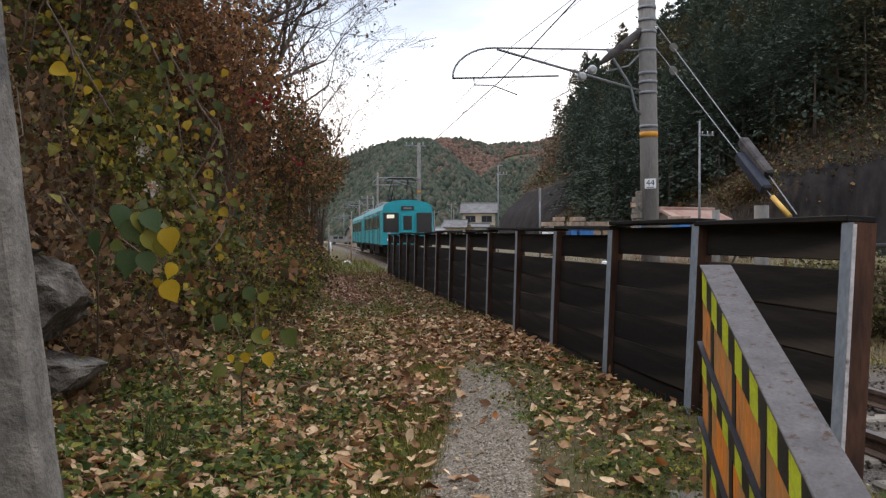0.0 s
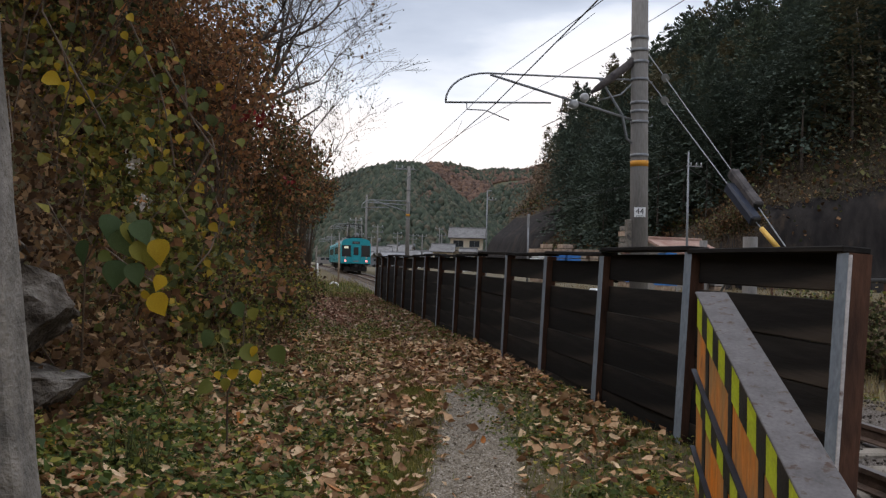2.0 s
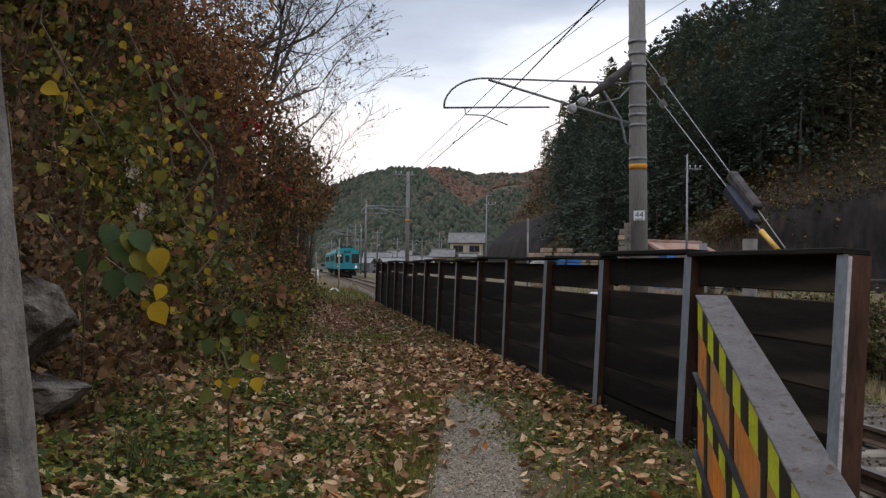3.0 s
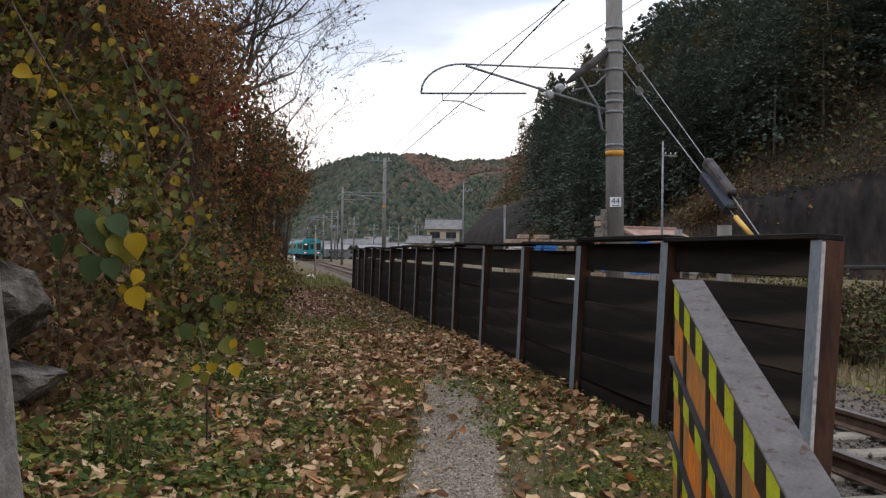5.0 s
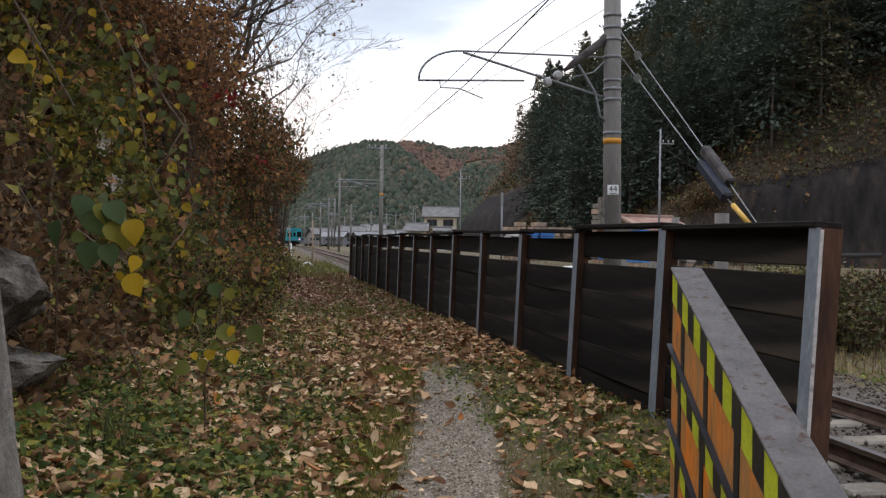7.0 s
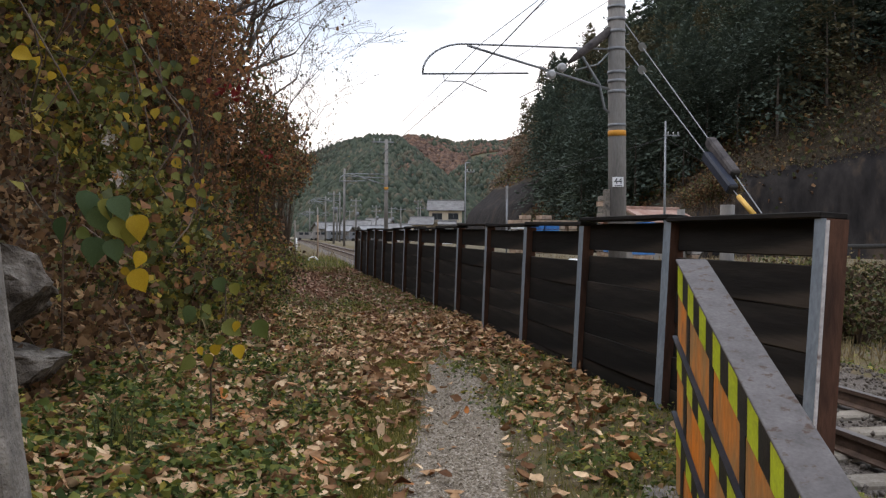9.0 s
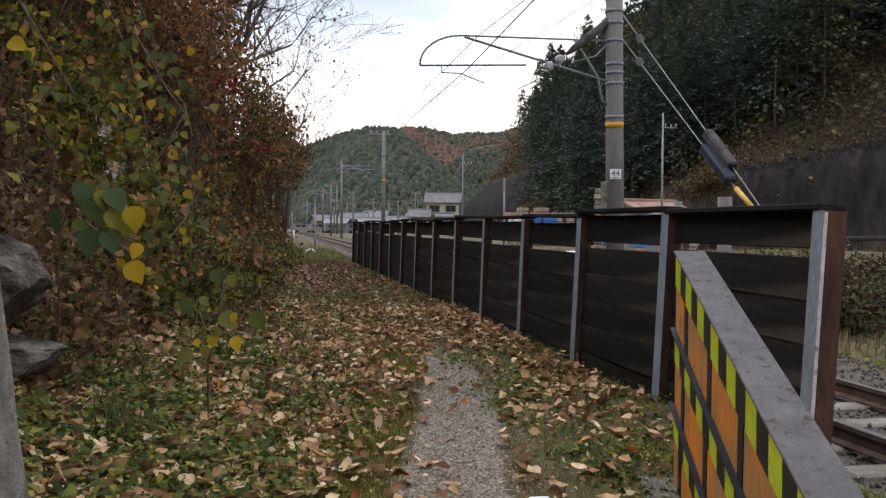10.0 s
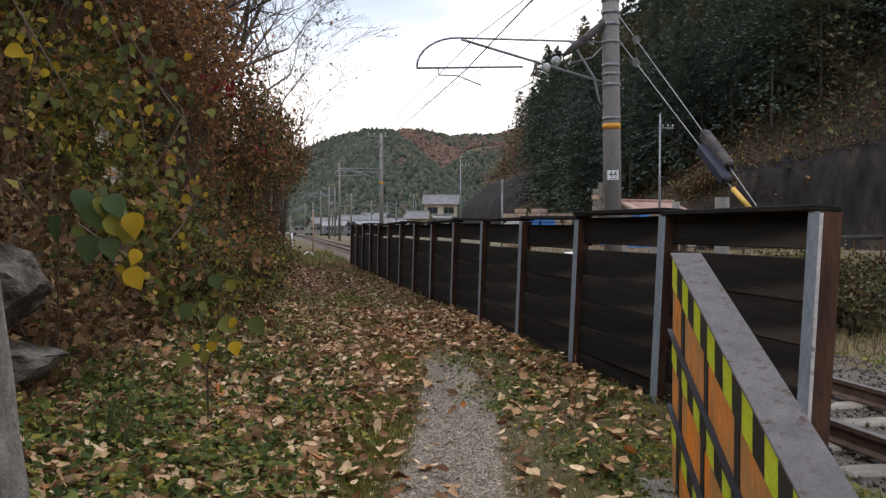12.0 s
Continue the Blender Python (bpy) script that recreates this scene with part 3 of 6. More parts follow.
def make_hill():
    # rows that follow the foot line, so that the wall keeps a clean edge
    pts, t = [], []
    for (ax, ay), (bx, by) in zip(FOOT, FOOT[1:]):
        n = max(2, int(math.hypot(bx - ax, by - ay) / 2.0))
        for k in range(n):
            pts.append((ax + (bx - ax) * k / n, ay + (by - ay) * k / n))
    pts = np.array(pts)
    k = np.hanning(9)
    k /= k.sum()
    sm = np.stack([np.convolve(np.pad(pts[:, c], 4, mode="edge"), k, "valid") for c in (0, 1)], 1)
    tan = np.gradient(sm, axis=0)
    nor = np.stack([-tan[:, 1], tan[:, 0]], 1)
    nor /= np.linalg.norm(nor, axis=1, keepdims=True)
    ds = np.concatenate([np.linspace(-2, 4, 13), np.linspace(5, 40, 24), np.linspace(44, 180, 24)])
    X = sm[:, 0][:, None] + nor[:, 0][:, None] * ds[None] * 1.0
    Y = sm[:, 1][:, None] + nor[:, 1][:, None] * ds[None] * 1.0
    Z = hill_z(X, Y)
    Z = np.where(ds[None] < -0.5, -1.2, Z)
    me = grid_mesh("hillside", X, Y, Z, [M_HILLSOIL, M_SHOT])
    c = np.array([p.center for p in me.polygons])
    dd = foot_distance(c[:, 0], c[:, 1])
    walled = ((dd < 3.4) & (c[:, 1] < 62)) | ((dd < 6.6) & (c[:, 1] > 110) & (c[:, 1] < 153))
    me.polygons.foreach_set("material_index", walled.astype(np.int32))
    tagged(new("hillside", me), "steep hillside with a streaked sprayed-concrete foot", "hillside", kind="structure")


make_hill()


def conifer_mesh(seed, h=11.0, r=2.3, boughs=96, spray=0.66):
    """A cedar: boughs in rough whorls, each a drooping row of narrow sprays that shortens towards the tip."""
    g = np.random.default_rng(seed)
    n = 6
    u = np.sort(g.uniform(0, 1, boughs)) ** 0.8
    a = g.uniform(0, math.tau, boughs)
    reach = r * (1 - u ** 2.3) ** 0.7 * g.uniform(0.6, 1.1, boughs) + 0.10
    lump = 0.5 + 0.5 * np.sin(3 * a + 9 * u + seed)
    reach *= 0.75 + 0.35 * lump
    s = np.tile(np.linspace(0.30, 1.0, n), boughs)
    rep = lambda q: np.repeat(q, n)
    ang = rep(a) + g.normal(0, 0.14, boughs * n)
    rad, up = rep(reach) * s, rep(u)
    z = h * (0.05 + 0.95 * up) - 0.42 * rad * s * (1.2 - up) + g.normal(0, 0.10, boughs * n)
    at = np.stack([np.cos(ang) * rad, np.sin(ang) * rad, z], 1)
    out = np.stack([np.cos(ang + g.normal(0, 0.5, boughs * n)), np.sin(ang + g.normal(0, 0.5, boughs * n)), -0.55 + 1.1 * up ** 2 + g.normal(0, 0.2, boughs * n)], 1)
    out /= np.linalg.norm(out, axis=1, keepdims=True)
    side = np.cross(out, g.normal(size=(boughs * n, 3)) * 0.35 + (0, 0, 1.0))
    side /= np.linalg.norm(side, axis=1, keepdims=True)
    rot = np.stack([out, side, np.cross(out, side)], -1)
    size = spray * g.uniform(0.55, 1.25, boughs * n) * (0.7 + 0.4 * (1 - up))
    kite = np.array([(-0.5, 0, 0), (-0.05, 0.33, 0.08), (-0.05, -0.33, 0.08), (0.6, 0, -0.2)])
    v = np.einsum("nij,kj->nki", rot, kite) * size[:, None, None] + at[:, None]
    t = np.array([(0, 2, 1), (1, 2, 3)])[None] + (np.arange(boughs * n) * 4)[:, None, None]
    return v.reshape(-1, 3), t.reshape(-1, 3)


def make_conifers():
    models, trunks = [], []
    looks = ((L_CONIFER, "dark green cedar standing on the hillside"), (L_CEDAR_DULL, "dull brown-green cedar standing on the hillside"), (L_CEDAR_DEEP, "deep green cedar standing on the hillside"))
    for k in range(6):
        v, t = conifer_mesh(40 + k, 9.6 + 0.6 * k, 3.0 + 0.2 * (k % 3), 112)
        fine = conifer_mesh(40 + k, 9.6 + 0.6 * k, 3.0 + 0.2 * (k % 3), 260, 0.46)
        models.append((v, t, array_mesh("crown", *fine, looks[k % 3][0])))
        bm = one_tube([(0, 0, -0.8), (0.03, 0, 2.5), (0, 0.04, 6.0)], [0.12, 0.09, 0.03], 5)
        me = bpy.data.meshes.new("trunk")
        bm.to_mesh(me)
        bm.free()
        me.materials.append(M_BARK)
        trunks.append(me)
    spots = []
    for ix in range(0, 44):
        for iy in range(0, 52):
            x, y = 27 + ix * 3.0 + rng.uniform(-1.2, 1.2), 36 + iy * 2.9 + rng.uniform(-1.2, 1.2)
            d = float(foot_distance(x, y))
            if d > np.interp(y, [40, 48, 56, 61, 80, 109, 113, 152, 158], [31, 26, 15, 3.0, 1.5, 2.0, 7.5, 7.5, 5.0]) and d < 40 and not (y > 92 and x < (0.302 + 0.018 * (ix % 3)) * y) and float(hill_z(x, y)) < 0.36 * math.hypot(x, y):
                tone = patch_value(x, y)
                k = int(rng.integers(2)) * 3 + (1 if tone > 0.62 else 0 if tone > 0.4 else 2)
                spots.append((x, y, float(hill_z(x, y)), rng.uniform(0.7, 1.2), rng.uniform(0, 360), k))
    spots.sort(key=lambda s: foot_distance(s[0], s[1]))
    joined = {0: [], 1: [], 2: []}
    for i, (x, y, z, s, a, k) in enumerate(spots):
        m = Matrix.LocRotScale((x, y, z), Euler((0, 0, radians(a))), (s, s, s * rng.uniform(0.9, 1.12)))
        if i < 150:
            t = thing("cedar_tree", m, looks[k % 3][1], "tree", "hillside cedars")
            share("trunk", trunks[k], t, Matrix())
            share("crown", models[k][2], t, Matrix())
        else:
            mm = np.array(m)
            joined[k % 3].append((models[k][0] @ mm[:3, :3].T + mm[:3, 3], models[k][1]))
    for c, rows in joined.items():
        base = np.cumsum([0] + [len(v) for v, _ in rows])
        me = array_mesh("cedar_wood", np.concatenate([v for v, _ in rows]), np.concatenate([t + b for (_, t), b in zip(rows, base)]), looks[c][0])
        tagged(new("cedar_wood", me), "dense dark cedar plantation covering the hillside", "woods", kind="stuff")


def patch_value(x, y):
    return float((waves(np.array(x), np.array(y), 0.11, 17) + 1) / 2 + 0.22 * rng.normal())


make_conifers()


# ridges, the nearest first: distance, the skyline as x and z, front slope, autumn tint
RIDGES = [
    (420, [-200, -60, -1, 18, 34, 48, 62, 71, 79, 88, 97, 130, 300], [14, 20, 26, 35, 42, 46.5, 48.5, 42, 35.5, 27.5, 20, 8, 2], 0.30, 0.10),
    (480, [-200, 60, 84, 97, 114, 131, 148, 172, 260, 420], [0, 8, 22.5, 28, 41, 46.5, 52, 59, 80, 110], 0.30, 0.32),
    (620, [-300, -60, 34, 71, 87, 100, 117, 130, 147, 164, 250], [30, 36, 40, 59, 69, 71, 70, 67, 55, 43, 30], 0.34, 0.80),
    (800, [-400, -100, 3, 65, 118, 167, 181, 201, 217, 237, 275, 420], [60, 68, 74, 73, 75, 83, 86, 87, 87, 94, 104, 140], 0.30, 0.72),
]


def ridge_z(k, x, y):
    far, xs, zs, slope, _ = RIDGES[k]
    d = far - y
    top = np.interp(x, xs, zs) + 1.4 * waves(x, 0 * x, 0.05, 5 + k)
    spur = (3 + 0.05 * np.abs(d)) * waves(x + 0.25 * d, 0.3 * y, 0.07, 6 + k) * smooth(8, 60, d)
    return top - slope * np.clip(d, 0, 900) - 0.35 * np.clip(-d, 0, 900) + spur


def far_z(x, y):
    """The hills that close the valley, one ridge behind the other."""
    return np.maximum.reduce([ridge_z(k, x, y) for k in range(len(RIDGES))] + [-3 + 0.02 * np.clip(y - 240, 0, 900)])


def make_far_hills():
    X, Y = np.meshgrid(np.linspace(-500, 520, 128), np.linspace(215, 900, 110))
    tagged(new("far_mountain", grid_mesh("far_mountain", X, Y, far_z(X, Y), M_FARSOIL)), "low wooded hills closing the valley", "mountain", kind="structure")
    # crowns: small uneven domes, joined into one canopy
    bm = bmesh.new()
    bmesh.ops.create_icosphere(bm, subdivisions=1, radius=0.5)
    bm.verts.ensure_lookup_table()
    dome_v = np.array([v.co for v in bm.verts])
    dome_t = np.array([[v.index for v in f.verts] for f in bm.faces])
    bm.free()
    found = {True: [], False: []}
    for k, (far, xs, zs, slope, tint) in enumerate(RIDGES):
        n = (9500, 9000, 8500, 3200)[k]
        y = far + 8 - (170, 200, 170, 60)[k] * rng.uniform(0, 1, n) ** 1.15
        u0, u1 = ((-0.04, 0.26), (0.10, 0.34), (0.02, 0.31), (0.14, 0.36))[k]
        x = y * rng.uniform(u0, u1, n)
        z = ridge_z(k, x, y)
        ok = z > far_z(x, y) - 0.5
        x, y, z = x[ok], y[ok], z[ok]
        rust = tint + 0.42 * waves(x, y, 0.045, 8 + k) + 0.13 * rng.normal(size=len(x)) > 0.5
        for flag in (True, False):
            m = rust == flag
            found[flag].append(np.stack([x[m], y[m], z[m], (far / 480.0) ** 0.5 + 0 * x[m]], 1))
    for name, flag, mat, label, tall in (("far_conifers", False, L_FARGREEN, "distant green conifer woods", 1.7), ("far_autumn_woods", True, L_FARRUST, "distant rust-brown deciduous woods", 1.05)):
        q = np.concatenate(found[flag])
        m = len(q)
        p = q[:, :3] + np.array([0, 0, 0.5 * tall])
        sh = dome_v[None] * rng.uniform(0.7, 1.3, (m, len(dome_v), 1)) * (2.7 * q[:, 3][:, None, None] * rng.uniform(0.5, 1.4, (m, 1, 1))) * np.array([1, 1, tall])
        v = (sh + p[:, None]).reshape(-1, 3)
        t = (dome_t[None] + (np.arange(m) * len(dome_v))[:, None, None]).reshape(-1, 3)
        me = array_mesh(name, v, t, mat)
        me.polygons.foreach_set("use_smooth", np.ones(len(me.polygons), bool))
        tagged(new(name, me), label, "woods", kind="stuff")


make_far_hills()


# ---- the plank fence ----
def make_fence():
    fence = thing("plank_fence", Matrix.Translation((FENCE_X, FENCE_Y0, 0)), "long dark timber plank fence on steel posts", "fence")
    # post: a channel, its web towards the path, blue-grey in front and rusty within
    def channel(depth, w=0.115):
        t, h = 0.012, 1.44
        out = [(-0.058, -w / 2), (depth - 0.058, -w / 2), (depth - 0.058, -w / 2 + t), (-0.058 + t, -w / 2 + t),
               (-0.058 + t, w / 2 - t), (depth - 0.058, w / 2 - t), (depth - 0.058, w / 2), (-0.058, w / 2)]
        b = bmesh.new()
        lo, hi = [b.verts.new((x, y, -0.06)) for x, y in out], [b.verts.new((x, y, h - 0.06)) for x, y in out]
        n = len(out)
        for k in range(n):
            f = b.faces.new((lo[k], lo[(k + 1) % n], hi[(k + 1) % n], hi[k]))
            f.material_index = 0 if k == n - 1 else 1
        b.faces.new(hi)
        b.faces.new(lo[::-1])
        bmesh.ops.recalc_face_normals(b, faces=b.faces[:])
        me = bpy.data.meshes.new("post")
        b.to_mesh(me)
        b.free()
        me.materials.append(M_BLUESTEEL)
        me.materials.append(M_RUST)
        return me

    blue, stout = channel(0.11), channel(0.135, 0.10)
    plank_z = [(1.253, 0.235), (0.965, 0.24), (0.725, 0.239), (0.486, 0.238), (0.248, 0.238), (0.01, 0.238)]
    planks = []
    for zc, h in plank_z:
        b = bmesh.new()
        box(b, (0.01, FENCE_STEP / 2, 0), (0.05, FENCE_STEP - 0.12, h), 0.006)
        bmesh.ops.subdivide_edges(b, edges=[e for e in b.edges if e.calc_length() > 1], cuts=5)
        for v in b.verts:
            v.co.x += 0.002 * math.sin(v.co.y * 3 + zc * 9)
            v.co.z += 0.0008 * math.sin(v.co.y * 5 + zc * 31)
        me = bpy.data.meshes.new("plank")
        b.to_mesh(me)
        b.free()
        me.materials.append(M_BOARD)
        planks.append(me)
    capm = bpy.data.meshes.new("cap_rail")
    b = bmesh.new()
    box(b, (0.015, FENCE_STEP / 2, 0), (0.17, FENCE_STEP + 0.02, 0.036), 0.006)
    b.to_mesh(capm)
    b.free()
    capm.materials.append(M_BOARD)
    for i in range(FENCE_N):
        y = FENCE_STEP * i
        dz = 0.018 * math.sin(i * 1.9) - 0.003 * i
        tilt = 1.2 + 2.0 * math.exp(-i / 4)
        lean = Matrix.Translation((0.020 - 1.2 * math.tan(radians(tilt)), 0, 0)) @ Matrix.Rotation(radians(tilt), 4, "Y")
        j = lean @ Matrix.Rotation(radians(rng.normal(0, 0.5)), 4, "X")
        share("post", blue if i else stout, fence, Matrix.Translation((0, y, dz)) @ j)
        if i == 0:
            share_edge = part("worn_edge", one_box((-0.0500, -0.0520, 0.66), (0.020, 0.007, 1.42), 0.001), M_WORN, fence, "bare pale steel edge")
            share_edge.matrix_local = Matrix.Translation((0, y, dz)) @ j
        if i == FENCE_N - 1:
            break
        sag = (0.04, -0.005, -0.035, -0.02)[i] if i < 4 else rng.normal(-0.01, 0.012)
        for (zc, h), me in zip(plank_z, planks):
            m = Matrix.Translation((0.02, y, dz)) @ lean @ Matrix.Translation((0.006 * rng.normal(), 0.0, zc + sag * (1 if zc > 0.9 else 0.9))) @ Matrix.Rotation(radians(rng.normal(0, 0.06)), 4, "X")
            share("plank", me, fence, m)
        share("cap_rail", capm, fence, Matrix.Translation((0, y, dz)) @ lean @ Matrix.Translation((0, 0, 1.40 + 0.006 * (i % 2))) @ Matrix.Rotation(radians(rng.normal(0, 0.3)), 4, "X"))


make_fence()


# ---- the sloping barrier with hazard stripes ----
def make_barrier():
    far, near = Vector((1.96, 3.88, 1.165)), Vector((1.17, 1.40, 0.455))
    flat = Vector((near.x - far.x, near.y - far.y, 0))
    length = flat.length
    yaw = math.atan2(flat.y, flat.x)
    fall = (near.z - far.z) / length
    b0 = thing("hazard_barrier", pose(far.x, far.y, 0, 0, 0, math.degrees(yaw)), "sloping steel barrier with lime and black hazard tape over orange", "barrier")
    # local x runs down the barrier, the path lies on the -y side, panels follow the slope by shear
    shear = Matrix(((1, 0, 0, 0), (0, 1, 0, 0), (fall, 0, 1, 0), (0, 0, 0, 1)))
    top = far.z

    def slab(name, mat, x0, x1, y0, y1, z0, z1, label="", bevel=0.0, skew=0.0):
        b = bmesh.new()
        box(b, ((x0 + x1) / 2, (y0 + y1) / 2, (z0 + z1) / 2), (x1 - x0, y1 - y0, z1 - z0), bevel)
        if skew:
            for v in b.verts:
                v.co.x += skew * (z1 - v.co.z)
        bmesh.ops.transform(b, matrix=shear, verts=b.verts[:])
        return part(name, b, mat, b0, label)

    side = -1.0  # towards the path
    slab("top_plate", M_GREYTOP, -0.02, length, 0.0, 0.15, top - 0.012, top, "grey worn top plate", 0.003)
    slab("top_flange", M_GREYTOP, -0.02, length, 0.135, 0.149, top - 0.10, top - 0.013)
    for k in range(4):
        x = 0.03 + k * (length - 0.2) / 3
        zt = top + fall * x - 0.02
        b = one_box((x, 0.06, (zt - 0.3) / 2), (0.05, 0.05, zt + 0.3), 0.004)
        part("post", b, M_RUST, b0)
    board_h = 0.372
    for r in range(3):
        zt = top - 0.013 - r * board_h
        zb = zt - board_h + 0.01
        slab("board", M_ORANGE, 0.0, length, 0.012, 0.03, zb, zt, "orange painted board, peeling", 0.002)
        if r:
            slab("ledge", M_CLADGREY, -0.015, length, -0.012, 0.0115, zt - 0.002, zt + 0.009, "dark steel ledge")
        # tape along the upper edge
        w, x, k = 0.14, 0.0, 0
        while x + w < length:
            slab("tape_stripe", M_LIME if k % 2 == 0 else M_BLACK, x, x + w, 0.0082, 0.0115, zt - 0.148, zt - 0.004, "", 0.0, 0.03)
            x, k = x + w, k + 1
        # the older black bars below it
        x = 0.26 - 0.06 * r
        while x + 0.09 < length:
            slab("black_bar", M_BLACK, x, x + 0.075, 0.0084, 0.0115, zb, zt - 0.151)
            x += 0.52
    part("footing", one_box((0.05, 0.06, -0.06), (0.36, 0.42, 0.16), 0.02), M_CONC, b0, "concrete footing")


make_barrier()


# ---- track ----
def make_track():
    ys = np.concatenate([np.arange(-12, 60, 1.5), np.arange(60, 300, 3.0)])
    prof = [(-0.065, 0), (0.065, 0), (0.065, 0.012), (0.012, 0.03), (0.012, 0.105), (0.034, 0.115), (0.034, 0.15), (-0.034, 0.15), (-0.034, 0.115), (-0.012, 0.105), (-0.012, 0.03), (-0.065, 0.012)]
    line = thing("railway_track", Matrix(), "single narrow-gauge railway track on stone ballast", "railway track", kind="structure")
    for side in (-1, 1):
        bm = bmesh.new()
        rings = []
        for y in ys:
            x0, sl = float(track_x(y)), float(track_x(y + 0.5) - track_x(y - 0.5))
            n = Vector((1, -sl, 0)).normalized()
            c = Vector((x0, y, float(track_z(y)) - 0.15)) + n * (0.567 * side)
            rings.append([bm.verts.new(c + n * px + Vector((0, 0, pz))) for px, pz in prof])
        for a, b in zip(rings, rings[1:]):
            for k in range(len(prof)):
                f = bm.faces.new((a[k], a[(k + 1) % len(prof)], b[(k + 1) % len(prof)], b[k]))
                f.material_index = 1 if k == 6 else 0
        bmesh.ops.recalc_face_normals(bm, faces=bm.faces[:])
        part("rail", bm, [M_RAIL, M_RAILTOP], line)
    b = bmesh.new()
    box(b, (0, 0, 0), (2.0, 0.22, 0.15), 0.02)
    me = bpy.data.meshes.new("sleeper")
    b.to_mesh(me)
    b.free()
    me.materials.append(M_SLEEPER)
    old = me.copy()
    old.materials.clear()
    old.materials.append(M_SLEEPER_OLD)
    y = -6.3
    while y < 150:
        share("sleeper", me if y < 12 else old, line, pose(float(track_x(y)), y, float(track_z(y)) - 0.232, 0, 0, -math.degrees(math.atan(float(track_x(y + 0.5) - track_x(y - 0.5))))))
        y += 0.62
    # loose ballast
    n = 11000
    y = rng.uniform(1, 20, n)
    x = track_x(y) + rng.uniform(-1.75, 2.7, n)
    z = ground_z(x, y) + rng.uniform(-0.015, 0.05, n)
    oct_v = np.array([(1, 0, 0), (-0.9, 0.2, 0), (0, 1, 0.1), (0.1, -0.9, 0), (0, 0.1, 0.8), (0, 0, -0.8)]) * 0.5
    oct_t = np.array([(0, 2, 4), (2, 1, 4), (1, 3, 4), (3, 0, 4), (2, 0, 5), (1, 2, 5), (3, 1, 5), (0, 3, 5)])
    ob = new("ballast", scatter_mesh("ballast", np.stack([x, y, z], 1), 0.05 * rng.uniform(0.5, 1.3, n), turns(n), M_STONE, oct_v, oct_t))
    tagged(ob, "brown-grey crushed stone ballast", "ballast", kind="stuff")


make_track()


# ---- catenary pole 44 and the others ----
def bracket(parent, reach, z, sgn=-1, fat=1.0):
    """The hooped cantilever that holds the wires; local x away from the pole."""
    r = 0.36
    bm = bmesh.new()
    hoop = [(sgn * 0.15, 0, z)]
    hoop.append((sgn * (reach - 1.0), 0, z))
    for k in range(1, 9):
        a = k * math.pi / 2 / 8
        hoop.append((sgn * (reach - 1.0 + 0.95 * math.sin(a)), 0, z - 0.66 * (1 - math.cos(a))))
    tube(bm, hoop, 0.022 * fat, 8)
    part("hoop_pipe", bm, M_GALV, parent)
    part("lower_pipe", one_tube([(sgn * (reach - 0.04), 0, z - 0.68), (sgn * (reach - 2.45), 0, z - 0.60)], 0.022 * fat, 8), M_GALV, parent)
    part("diagonal_pipe", one_tube([(sgn * (reach - 1.05), 0, z - 0.03), (sgn * 0.15, 0, z - 0.92)], 0.028 * fat, 8), M_GALV, parent)
    part("steady_arm", one_tube([(sgn * (reach - 0.52), 0, z - 0.68), (sgn * (reach - 0.53), 0, z - 0.82), (sgn * (reach - 0.95), 0.02, z - 0.82), (sgn * (reach - 1.5), 0.04, z - 1.02)], 0.014, 6), M_GALV, parent)


def clamp_bands(parent, zs, r):
    for z in zs:
        part("clamp_band", one_tube([(0, 0, z - 0.035), (0, 0, z + 0.035)], r + 0.012, 16), M_GALV, parent)


